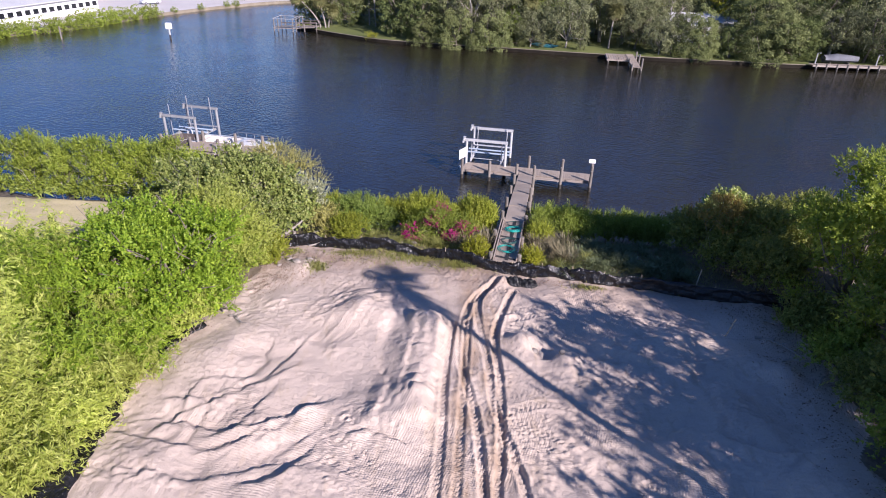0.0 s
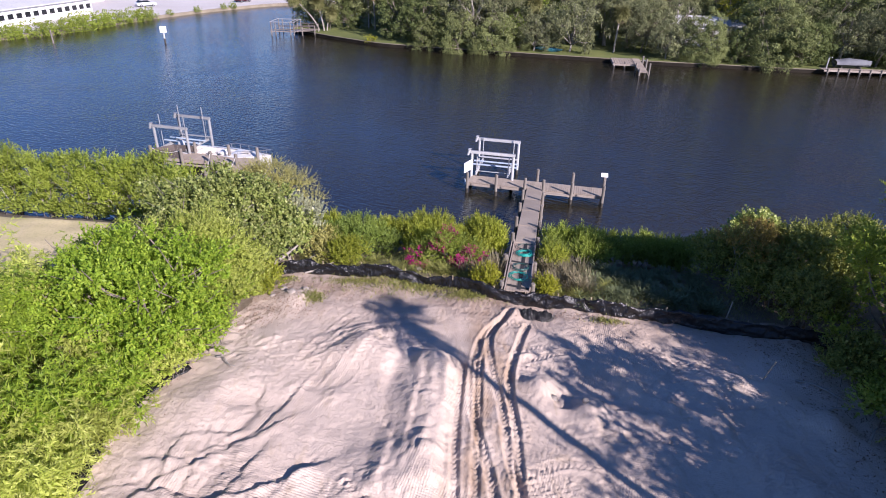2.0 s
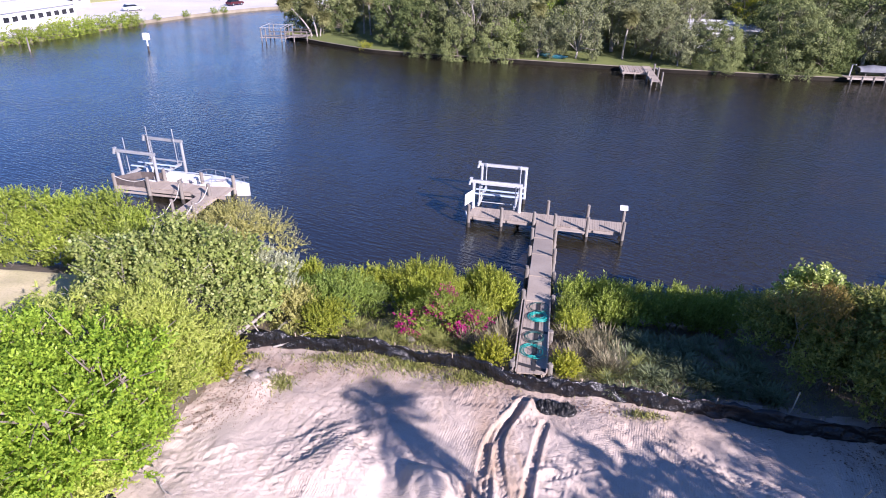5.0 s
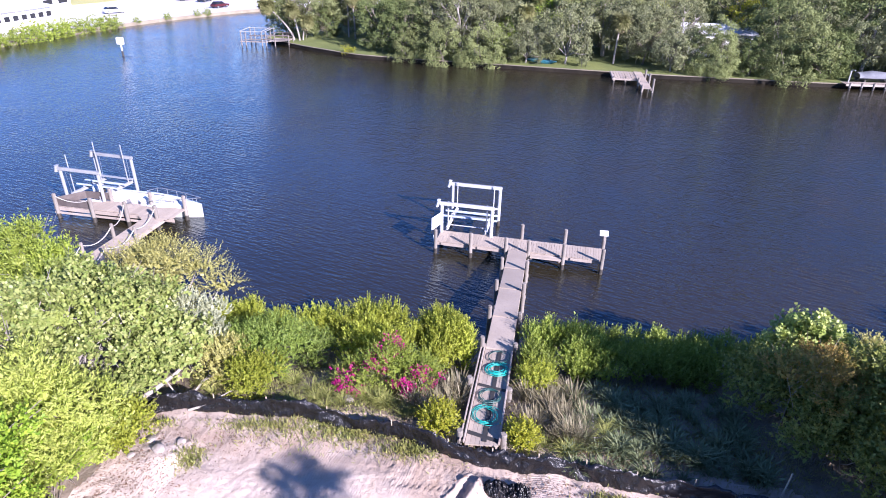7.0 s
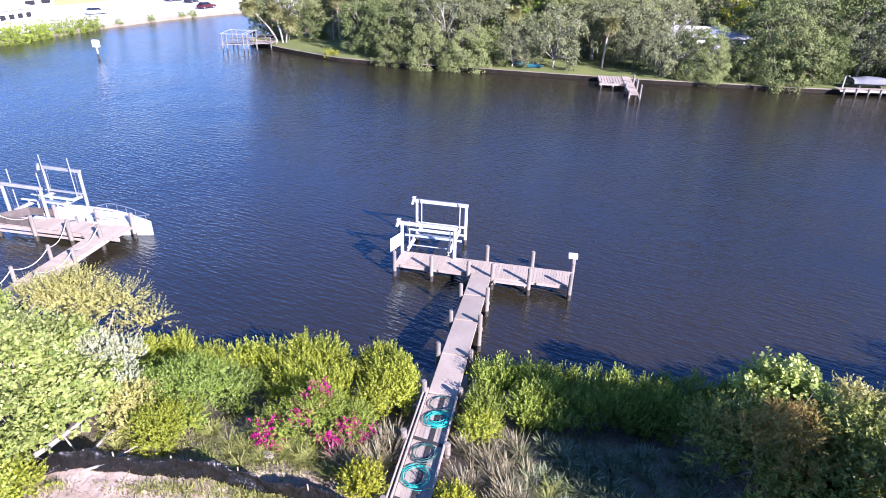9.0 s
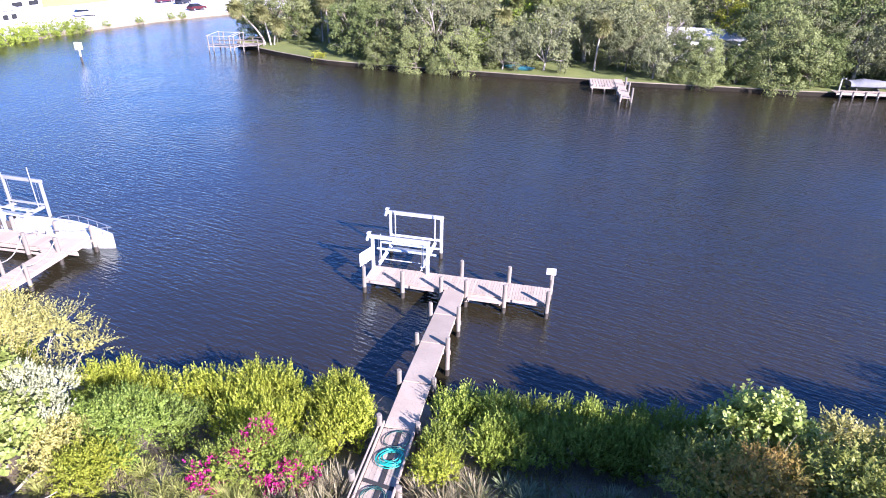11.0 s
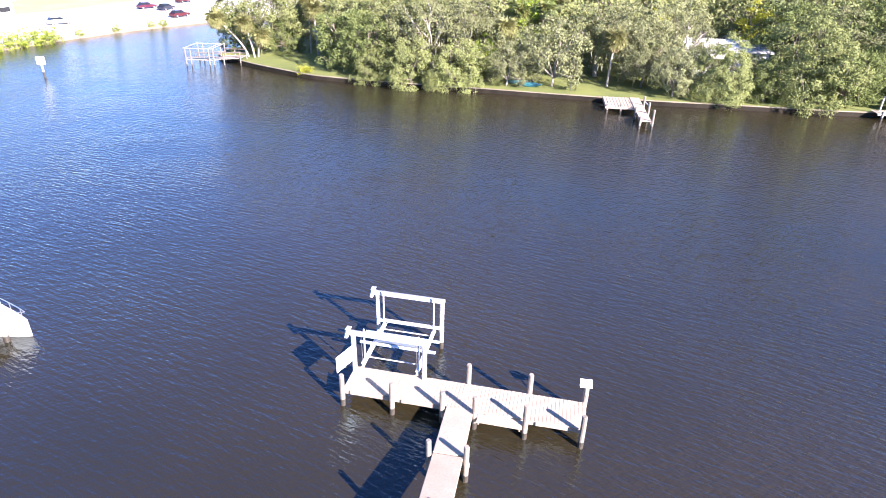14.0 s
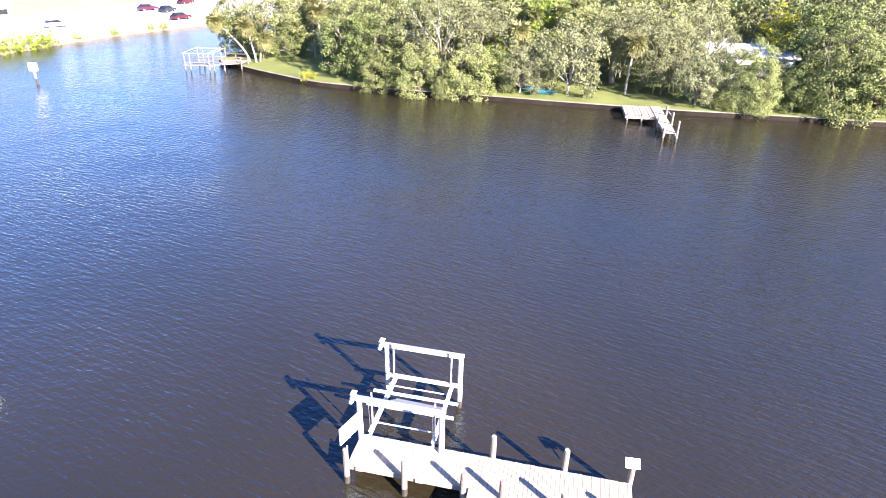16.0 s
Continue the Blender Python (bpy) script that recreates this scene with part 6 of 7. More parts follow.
def palm(at, h, label, seed, fronds=34, length=1.9, mat=L_PALM, lean=(0.5, 0.2), skirt=True, radius=0.17, group=""):
    rng = np.random.default_rng(seed)
    ob = thing("palm_tree", pose(*at), label, "palm tree", group)
    ts = np.linspace(0, 1, 8)
    line = [(lean[0] * t * t, lean[1] * t * t, -0.3 + (h + 0.3) * t) for t in ts]
    part("trunk", Shape().tube(line, [radius * (1.3 - 0.35 * t + 0.05 * math.sin(9 * t)) for t in ts], 9), BARK, ob, smooth=True)
    top = np.array(line[-1])

    def crown(n, z0, z1, ln, width):
        P, A, N, L, W = [], [], [], [], []
        for k in range(n):
            a = 2.4 * k + rng.uniform(-0.3, 0.3)
            e = rng.uniform(z0, z1)
            o = np.array([math.cos(a), math.sin(a), 0])
            l = ln * rng.uniform(0.8, 1.15)
            stem = np.linspace(0.1, 1, 9)
            pts = top + np.outer(stem * l, o * math.cos(e)) + np.outer(stem * l * math.sin(e) - 0.42 * l * stem ** 2.2, [0, 0, 1])
            tang = unit(np.gradient(pts, axis=0))
            side = unit(np.cross(tang, [0, 0, 1.0]))
            for sgn in (-1, 1):
                for j in range(9):
                    for q in (0, 1):
                        f = q * 0.5
                        P.append(pts[j] + tang[j] * f * l / 9)
                        A.append(side[j] * sgn * 0.85 + tang[j] * 0.55 + np.array([0, 0, -0.28 - 0.2 * rng.random()]))
                        N.append(np.array([0, 0, 1.0]) + rng.normal(size=3) * 0.2)
                        L.append(ln * 0.36 * math.sin(0.5 + 2.3 * stem[j]) * rng.uniform(0.8, 1.1))
                        W.append(width)
        return blades(np.array(P), np.array(A), np.array(N), np.array(L), np.array(W), 0.2)

    part("crown", crown(fronds, -0.35, 1.35, length, 0.09 * length / 1.9), mat, ob)
    if skirt:
        part("dead_fronds", crown(int(fronds * 0.5), -1.3, -0.75, length * 0.8, 0.09), STRAW, ob, "dry hanging fronds")
    return ob


def fan_palm(at, h, label, seed, mat, lean, fronds=46, size=0.95, radius=0.13, group=""):
    """A palm with a round head of fan leaves and a few dry ones below."""
    rng = np.random.default_rng(seed)
    ob = thing("palm_tree", pose(*at), label, "palm tree", group)
    ts = np.linspace(0, 1, 8)
    line = [(lean[0] * t ** 1.6, lean[1] * t ** 1.6, -0.3 + (h + 0.3) * t) for t in ts]
    part("trunk", Shape().tube(line, [radius * (1.3 - 0.35 * t + 0.05 * math.sin(9 * t)) for t in ts], 9), BARK_PALE, ob, smooth=True)
    top = np.array(line[-1])

    def fans(n, lo, hi, stalk, blade):
        d = unit(rng.normal(size=(n, 3)))
        d[:, 2] = rng.uniform(lo, hi, n)
        d = unit(d)
        hub = top + d * stalk * rng.uniform(0.7, 1.15, n)[:, None]
        side = unit(np.cross(d, np.array([0, 0, 1.0])) + rng.normal(size=d.shape) * 0.15)
        a = np.linspace(-1.75, 1.75, 13)
        A = d[:, None] * np.cos(a)[None, :, None] + side[:, None] * np.sin(a)[None, :, None] + np.array([0, 0, -0.55])
        A = (A + rng.normal(size=A.shape) * 0.08).reshape(-1, 3)
        N = np.repeat(np.cross(side, d), 13, 0) + rng.normal(size=A.shape) * 0.2
        L = blade * rng.uniform(0.75, 1.15, len(A))
        return blades(np.repeat(hub, 13, 0), A, N, L, L * 0.17, 0.1)

    part("crown", fans(fronds, -0.7, 1.3, size * 0.7, size * 0.95), mat, ob)
    part("dead_fronds", fans(fronds // 3, -2.2, -0.7, size * 0.6, size * 0.9), STRAW, ob, "dry hanging fronds")
    return ob


palm((15.7, 5.8, 1.9), 11.2, "tall cabbage palm beside the lot", 401, 19, 1.6, lean=(-0.45, 0.3), radius=0.13)

# ---- far vegetation ----
FAR_Z = 0.44


def clump_crown(rng, r, h, lift, n, cr, per, leaf, weep=0.15, strands=0, bare=0.0):
    """A crown of separate leaf clumps on a lumpy dome from lift to h, with open gaps between them, and leafy strands that hang from its edge."""
    mid, up = lift + (h - lift) * 0.42, (h - lift) * 0.58
    d = unit(rng.normal(size=(n * 6, 3)))
    d = d[d[:, 2] > -0.8]
    ph = rng.uniform(0, 6.28, 4)
    lump = 1 + 0.16 * np.sin(d[:, 0] * 3.2 + ph[0]) * np.sin(d[:, 1] * 3.7 + ph[1]) + 0.12 * np.sin(d[:, 2] * 5 + d[:, 0] * 4 + ph[2]) + 0.06 * np.sin(d[:, 1] * 9 + ph[3])
    depth = np.where(rng.random(len(d)) < 0.3, rng.uniform(0.45, 0.85, len(d)), rng.uniform(0.88, 1.05, len(d)))
    c = np.array([0, 0, mid]) + d * np.array([r, r, up]) * (lump * depth)[:, None]
    keep = []
    for i in range(len(c)):
        if len(keep) >= n:
            break
        if not keep or np.min(np.linalg.norm(c[keep] - c[i], axis=1)) > cr * 0.66:
            keep.append(i)
    c, out = c[keep], d[keep]
    hole = np.sin(out[:, 0] * 4.5 + ph[1]) * np.sin(out[:, 2] * 5.5 + ph[0]) * np.sin(out[:, 1] * 4.0 + ph[2])
    c, out = c[hole < np.quantile(hole, 1 - bare)] if bare else c, out[hole < np.quantile(hole, 1 - bare)] if bare else out
    m = len(c)
    size = cr * rng.uniform(0.6, 1.25, m)
    w = np.repeat(np.arange(m), per)
    O = out[w]
    u = unit(unit(rng.normal(size=(len(w), 3))) + O * 0.55 + np.array([0, 0, 0.15]))
    P = c[w] + u * np.array([1, 1, 0.72]) * (size[w] * rng.uniform(0.55, 1.1, len(w)))[:, None]
    axis = unit(rng.normal(size=u.shape) * 0.7 + u * 0.5 + np.array([0, 0, -weep]))
    nrm = unit(u + rng.normal(size=u.shape) * 0.24)
    L = leaf * rng.uniform(0.6, 1.35, len(w))
    sets = [slips(P, axis, nrm, L, L * rng.uniform(0.7, 1.1, len(w)))]
    if strands:
        low = np.argsort(c[:, 2] - 0.5 * np.hypot(c[:, 0], c[:, 1]))[:max(4, m // 3)]
        k = rng.choice(low, strands)
        start = c[k] + rng.normal(size=(strands, 3)) * cr * 0.45
        length = rng.uniform(0.5, 1.7, strands)
        t = np.tile(np.arange(10) / 9, strands)
        Q = np.repeat(start, 10, 0) - np.array([0, 0, 1.0]) * (t * np.repeat(length, 10))[:, None] + rng.normal(size=(strands * 10, 3)) * 0.10
        L = leaf * rng.uniform(0.5, 1.0, len(Q)) * (1.1 - 0.4 * t)
        sets.append(slips(Q, unit(rng.normal(size=Q.shape) * 0.5 + np.array([0, 0, -0.8])), unit(rng.normal(size=Q.shape) * np.array([1, 1, 0.3])), L, L * 0.7))
    return c, size, join(*sets)


def oak(kind_label, seed, mat, r, h, lift, n, cr, per, leaf, weep, strands, moss, trunk, bark, bare=0.0):
    rng = np.random.default_rng(seed)
    ob = thing("tree", pose(0, 0, 0), kind_label, "tree", "trees of the far bank")
    c, size, crown = clump_crown(rng, r, h, lift, n, cr, per, leaf, weep, strands, bare)
    ends = [tuple(p * np.array([0.85, 0.85, 0.95])) for p in c[rng.permutation(len(c))[:7 if lift < 0 else max(9, len(c) // 8)]]]
    part("trunk", limbs(rng, ends, trunk, fork=0.55 if lift > 1.5 else 0.35, stems=1), bark, ob, smooth=True)
    part("crown", crown, mat, ob)
    if moss:
        lobes = [(*p, s, s, s) for p, s in zip(c, size)]
        part("hanging_moss", hanging(rng, lobes, moss, 1.1, 0.14), L_MOSS, ob, "grey hanging moss")["kind"] = "stuff"
    return ob


OAKS = (
    ("spreading live oak on the far bank", 520, L_OAK, 4.8, 9.0, 2.0, 150, 0.95, 110, 0.19, 0.1, 60, 60, 0.2, BARK, 0.06),
    ("grey-green live oak hung with moss on the far bank", 521, L_OAK_GREY, 4.6, 9.0, 2.2, 140, 0.9, 110, 0.18, 0.15, 80, 150, 0.2, BARK, 0.10),
    ("weeping light green tree hanging over the far seawall", 522, L_OAK_LIGHT, 3.0, 5.2, -1.3, 125, 0.66, 96, 0.15, 0.5, 200, 50, 0.08, BARK, 0.06),
    ("dark green tree on the far bank", 523, L_OAK_DEEP, 4.6, 8.6, 0.6, 150, 0.95, 96, 0.21, 0.1, 40, 30, 0.2, BARK, 0.03),
    ("small mossy tree with a bare trunk near the far seawall", 524, L_OAK_GREY, 2.7, 5.6, 1.4, 84, 0.7, 100, 0.15, 0.4, 140, 70, 0.12, BARK_PALE, 0.10),
    ("tall oak in the wood behind the far bank", 525, L_OAK, 5.0, 10.4, 1.6, 110, 1.15, 64, 0.32, 0.1, 0, 0, 0.26, BARK, 0.02),
    ("yellow-leaved tree among the far oaks", 526, L_YELLOW, 2.6, 8.2, 3.6, 64, 0.75, 70, 0.18, 0.1, 0, 0, 0.12, BARK, 0.05),
    ("bright green leafy tree behind the far bank", 527, L_BRIGHT, 3.0, 8.2, 2.4, 74, 0.85, 70, 0.2, 0.1, 0, 0, 0.12, BARK, 0.05),
    ("broad rounded tree drooping to the far seawall", 528, L_OAK_LIGHT, 4.3, 9.0, -1.6, 230, 0.8, 120, 0.17, 0.4, 240, 40, 0.1, BARK, 0.02),
    ("half-bare old oak with pale twisted limbs on the far bank", 529, L_OAK_GREY, 5.0, 9.6, 2.8, 140, 0.85, 96, 0.18, 0.1, 60, 140, 0.3, BARK_PALE, 0.26),
)
firsts = {}
far_spots = (
    # x, y, kind, scale: crowns that hang over the wall
    (-6.6, 96.8, 2, 0.66), (-1.6, 95.6, 2, 0.92), (1.0, 94.2, 2, 0.36), (4.0, 95.2, 2, 0.92), (9.8, 96.0, 4, 0.84), (7.6, 97.4, 2, 0.7), (15.2, 96.2, 4, 1.22), (11.9, 98.6, 4, 0.9), (28.6, 93.2, 4, 0.86), (26.0, 97.6, 1, 0.66), (33.6, 91.9, 8, 0.66), (36.0, 94.6, 1, 0.5), (38.6, 92.6, 3, 0.46), (30.8, 94.4, 1, 0.56),
    (42.8, 92.4, 8, 1.0), (47.6, 92.8, 3, 0.6), (49.8, 95.2, 3, 0.62), (53.8, 95.2, 9, 0.8), (57.6, 92.6, 1, 0.85), (60.5, 93.0, 3, 0.8), (63.0, 94.2, 0, 0.9), (69.5, 96, 1, 1.0), (76.0, 97, 0, 1.1),
    # behind the lawn
    (-10.6, 103.6, 3, 0.82), (-7.6, 100.8, 3, 0.74), (-3.4, 102.4, 0, 0.95), (0.6, 100.2, 9, 1.0), (5.4, 101.8, 1, 0.95), (9.4, 104.6, 2, 1.25), (6.6, 99.2, 7, 0.58), (13.2, 108.4, 7, 1.1), (17.8, 105.4, 0, 1.0), (21.4, 103.0, 9, 0.9), (24.8, 101.6, 1, 1.0), (28.6, 103.0, 1, 0.92), (30.8, 100.4, 9, 0.78), (33.0, 113.5, 1, 1.0),
    (45.4, 104.0, 3, 1.0), (42.9, 108.6, 6, 0.98), (48.6, 101.0, 1, 0.95), (53.5, 101.0, 3, 1.1), (60.0, 100.5, 0, 1.2), (66.0, 101.0, 3, 1.2), (29.8, 108.6, 6, 0.82),
    # on the point
    (-25.6, 114.0, 0, 1.12), (-21.0, 116.0, 0, 0.86), (-29.0, 113.6, 3, 0.62), (-22.2, 113.4, 3, 0.56), (-15.0, 119.0, 0, 0.9), (-10.4, 112.0, 0, 1.0), (-12, 121, 5, 0.9), (-22, 126, 5, 0.9), (-6.5, 108.5, 0, 1.0), (-12.6, 108.6, 3, 0.6),
    # the wood behind
    (0.5, 109, 5, 1.0), (6.5, 112, 5, 1.0), (12.0, 115, 5, 1.05), (22, 111, 5, 1.05), (28.0, 117, 5, 1.05), (36, 119, 5, 1.05), (44, 114, 5, 1.05), (51, 108, 5, 1.1), (58, 108, 5, 1.1), (66, 108, 5, 1.1), (2, 121, 5, 1.1), (14, 124, 5, 1.2), (28, 126, 5, 1.2), (42, 124, 5, 1.2), (57, 120, 5, 1.2), (72, 112, 5, 1.2), (-6, 116, 5, 0.9), (82, 102, 0, 1.2),
)
frng = np.random.default_rng(9)
for x, y, kind, s in far_spots:
    m = pose(x, y, FAR_Z, 0, 0, frng.uniform(0, 360)) @ Matrix.Diagonal((s, s, s * frng.uniform(0.95, 1.06), 1))
    if kind not in firsts:
        firsts[kind] = oak(*OAKS[kind])
        firsts[kind].matrix_basis = m
    else:
        copy_thing(firsts[kind], m @ Matrix.Diagonal([1 / v for v in firsts[kind].scale] + [1]))
for i, (x, y, h, mat, lean) in enumerate(((-26.2, 108.7, 5.0, L_PALM_DRY, (-4.3, 0.4)), (-25.3, 108.4, 4.5, L_PALM_DRY, (-1.1, 0.3)), (-24.9, 108.8, 2.9, L_PALM_DRY, (0.6, 0.1)), (-18.4, 113.0, 7.0, L_PALM_DRY, (0.1, 0)), (-17.0, 111.6, 6.2, L_PALM_DRY, (-0.3, 0)),
                                          (-14.2, 108.4, 4.7, L_PALM, (-0.1, 0)), (9.3, 99.4, 6.2, L_PALM_DRY, (0.2, 0)), (14.7, 105.4, 7.6, L_PALM, (0, 0)), (16.6, 107.5, 8.2, L_PALM_DRY, (0.3, 0)), (21.9, 97.2, 5.6, L_PALM_DRY, (0.3, 0)), (11.6, 106.0, 7.2, L_PALM, (0, 0)))):
    fan_palm((x, y, FAR_Z), h, "cabbage palm with a shaggy crown on the far bank", 420 + i, mat, lean, 130, 1.0, 0.11, "palms of the far bank")

# low growth on the far shores
srng = np.random.default_rng(33)
hedge = None
run = [p for p in SHORE if 58 < p[1] < 140]
for a, b in zip(run[:-1], run[1:]):
    span = math.hypot(b[0] - a[0], b[1] - a[1])
    for k in range(max(1, int(span / 1.25))):
        t = (k + 0.5) / max(1, int(span / 1.25))
        x, y = a[0] + (b[0] - a[0]) * t + 0.2, a[1] + (b[1] - a[1]) * t + 0.1
        thin = y > 119
        if thin and srng.random() < 0.45:
            continue
        s = srng.uniform(0.8, 1.15) * (0.42 if thin else 1.0)
        m = pose(x + srng.uniform(-0.4, 0.4), y, 0.2 if not thin else 0.5, 0, 0, srng.uniform(0, 360)) @ Matrix.Diagonal((s, s, s, 1))
        if hedge is None:
            hedge = thing("mangrove", m, "rounded yellow-green mangrove bush along the far shore", "mangrove", "mangroves of the far shore")
            c, size, crown = clump_crown(srng, 1.5, 2.2, -0.3, 40, 0.5, 30, 0.2)
            part("trunk", limbs(srng, [tuple(p) for p in c[:6]], 0.05, stems=2), BARK, hedge)
            part("crown", crown, L_GREEN, hedge)
            s0 = s
        else:
            copy_thing(hedge, m @ Matrix.Diagonal((1 / s0, 1 / s0, 1 / s0, 1)))
plant("bush", (-15.7, 99.3, 0.5), "small yellow-green bush on the far seawall", "shrub", [(0, 0, 0.25, 0.7, 0.5, 0.35), (0.7, -0.2, 0.15, 0.6, 0.4, 0.3)], 150, 6, 0.14, L_YELLOW, 610, BARK, 0.03, 2)


# ---- buildings and cars ----
def house(m, w, d, h, label, roof_mat, windows):
    b = thing("house", m, label, "house")
    part("wall", Shape().bar((-w / 2, 0, h / 2), (w / 2, 0, h / 2), d, h, 0.02), WALL_WHITE, b)
    rh = 0.9
    ov = 0.5
    x, y = w / 2 + ov, d / 2 + ov
    part("roof", Shape().add([(-x, -y, h), (x, -y, h), (x, y, h), (-x, y, h), (-x + 1.5, 0, h + rh), (x - 1.5, 0, h + rh), (-x, -y, h - 0.16), (x, -y, h - 0.16), (x, y, h - 0.16), (-x, y, h - 0.16)],
                             [(0, 1, 5, 4), (1, 2, 5), (2, 3, 4, 5), (3, 0, 4), (0, 6, 7, 1), (1, 7, 8, 2), (2, 8, 9, 3), (3, 9, 6, 0), (9, 8, 7, 6)]), roof_mat, b)
    n = windows
    for i in range(n):
        xx = -w / 2 + (i + 0.5) * w / n
        win = part("window", Shape().bar((xx - w / n * 0.3, -d / 2 - 0.02, h * 0.52), (xx + w / n * 0.3, -d / 2 - 0.02, h * 0.52), 0.06, h * 0.30), GLASS, b, "dark window pane")
        part("frame", Shape().bar((xx - w / n * 0.33, -d / 2 - 0.03, h * 0.52 - h * 0.17), (xx + w / n * 0.33, -d / 2 - 0.03, h * 0.52 - h * 0.17), 0.12, 0.06), WALL_WHITE, win)
    return b


house(pose(-80.5, 104, 0.55, 0, 0, 82), 34, 9, 2.7, "long low white building by the far shore", ROOF_WHITE, 19)
house(pose(-90, 121, 0.55, 0, 0, 82), 40, 8, 2.9, "second white building with a pale roof behind the shore", ROOF_WHITE, 10)
house(pose(37, 118, 0.6, 0, 0, -8), 16, 9, 3.0, "white house behind the trees of the far bank", ROOF_WHITE, 5)
house(pose(37.8, 107.4, 0.6, 0, 0, -8), 11, 6, 3.4, "white house glimpsed between the far oaks", ROOF_WHITE, 3)
house(pose(2.0, 117, 0.6, 0, 0, 0), 12, 8, 3.2, "brown-roofed house behind the far oaks", ROOF_BROWN, 4)


def car(m, paint, label):
    c = thing("car", m, label, "car", "cars in the car park")
    prof = [(-2.2, 0.35), (-2.25, 0.75), (-2.0, 0.95), (-1.3, 1.0), (1.0, 0.95), (2.05, 0.85), (2.25, 0.6), (2.2, 0.35)]
    n = len(prof)
    part("body", Shape().add([(x, -0.88, z) for x, z in prof] + [(x, 0.88, z) for x, z in prof],
                             [tuple(range(n - 1, -1, -1)), tuple(range(n, 2 * n))] + [(i, (i + 1) % n, n + (i + 1) % n, n + i) for i in range(n)]), PAINTS[paint], c)
    part("cabin", Shape().add([(-1.9, -0.8, 0.98), (1.0, -0.8, 0.94), (0.3, -0.66, 1.46), (-1.4, -0.66, 1.48), (-1.9, 0.8, 0.98), (1.0, 0.8, 0.94), (0.3, 0.66, 1.46), (-1.4, 0.66, 1.48)],
                              [(0, 1, 2, 3), (7, 6, 5, 4), (1, 5, 6, 2), (3, 7, 4, 0), (0, 4, 5, 1)]), GLASS, c, "dark glazing")
    part("roof", Shape().bar((-1.45, 0, 1.49), (0.35, 0, 1.47), 1.36, 0.05, 0.02), PAINTS[paint], c)
    for x in (-1.4, 1.4):
        for y in (-0.82, 0.82):
            wh = part("wheel", Shape().tube([(x, y - 0.1, 0.33), (x, y + 0.1, 0.33)], [0.33, 0.33], 14), RUBBER, c)
            part("rim", Shape().tube([(x, y - 0.11, 0.33), (x, y + 0.11, 0.33)], [0.2, 0.2], 10), STEEL, wh)
    return c


for x, y, a, paint, lab in ((-66.6, 158.4, -25, "maroon", "maroon car parked in the far car park"), (-61.6, 157.0, 0, "black", "dark blue car parked in the far car park"), (-53.8, 146.6, -15, "dark red", "dark red car parked near the river"),
                            (-64.6, 172.0, -10, "dark red", "dark red car parked at the back of the car park"), (-69.6, 132.6, -30, "white", "white car parked on the pale paving")):
    car(pose(x, y, 0.55, 0, 0, a + 80) @ Matrix.Scale(0.88, 4), paint, lab)


# ---- on the lot ----
def silt_fence(pts, label, seed, lean=0.25, drape=False):
    line = curve(pts, 18)
    rng = np.random.default_rng(seed)
    f = thing("silt_fence", pose(0, 0, 0), label, "silt fence")
    v, rows = [], 8
    fold = np.cumsum(rng.normal(size=(len(line), rows)), 0)
    fold = (fold - np.array([np.convolve(fold[:, k], np.ones(9) / 9, "same") for k in range(rows)]).T) * 0.042
    for i, (x, y) in enumerate(line):
        gz = ground_z(x, y)
        sag = 0.60 + 0.07 * math.sin(i * 0.21) + 0.03 * math.sin(i * 0.83) + rng.uniform(-0.03, 0.03)
        a, b = line[max(i - 1, 0)], line[min(i + 1, len(line) - 1)]
        d = Vector((b[0] - a[0], b[1] - a[1], 0)).normalized()
        nrm = Vector((-d.y, d.x, 0))
        for k in range(rows):
            t = k / (rows - 1)
            o = nrm * (lean * (1 - t) * -1.0 + float(fold[i, k]) + 0.02 * math.sin(i * 0.37 + k * 0.9))
            gz = ground_z(x + o.x, y + o.y) + 0.03 if drape else gz
            v.append((x + o.x, y + o.y, gz - 0.04 + sag * t + 0.4 * float(fold[i, k]) * t))
    n = len(line)
    q = [(i * rows + k, (i + 1) * rows + k, (i + 1) * rows + k + 1, i * rows + k + 1) for i in range(n - 1) for k in range(rows - 1)]
    fab = part("fabric", Shape().add(v, q), BLACK_PLASTIC, f, "black wrinkled plastic fabric", True)
    md = fab.modifiers.new("thickness", "SOLIDIFY")
    md.thickness = 0.006
    for i in range(0, n, 15):
        x, y = line[i]
        gz = ground_z(x, y)
        part("stake", Shape().bar((x, y + 0.04, gz - 0.2), (x + rng.uniform(-0.08, 0.08), y + 0.06 + rng.uniform(-0.06, 0.06), gz + 0.62), 0.035, 0.035, up=(0, 1, 0)), STAKE_WOOD, f)
    return f


silt_fence([(-8.6, 22.9), (-7.4, 23.75), (-5.2, 24.4), (-3.0, 24.4), (-0.7, 24.3), (2.0, 23.85), (4.2, 23.15), (5.7, 22.95), (7.5, 22.8), (9.1, 22.45), (11.0, 22.25), (14.7, 21.5), (17.5, 21.0)],
           "black plastic silt fence sagging between wooden stakes across the lot", 1, 0.16)
silt_fence([(-8.3, 5.0), (-8.35, 9.0), (-8.7, 11.0), (-9.0, 14.0), (-8.6, 15.8), (-7.8, 17.4)], "black plastic silt fence slumped along the thicket", 2, 0.85, True)


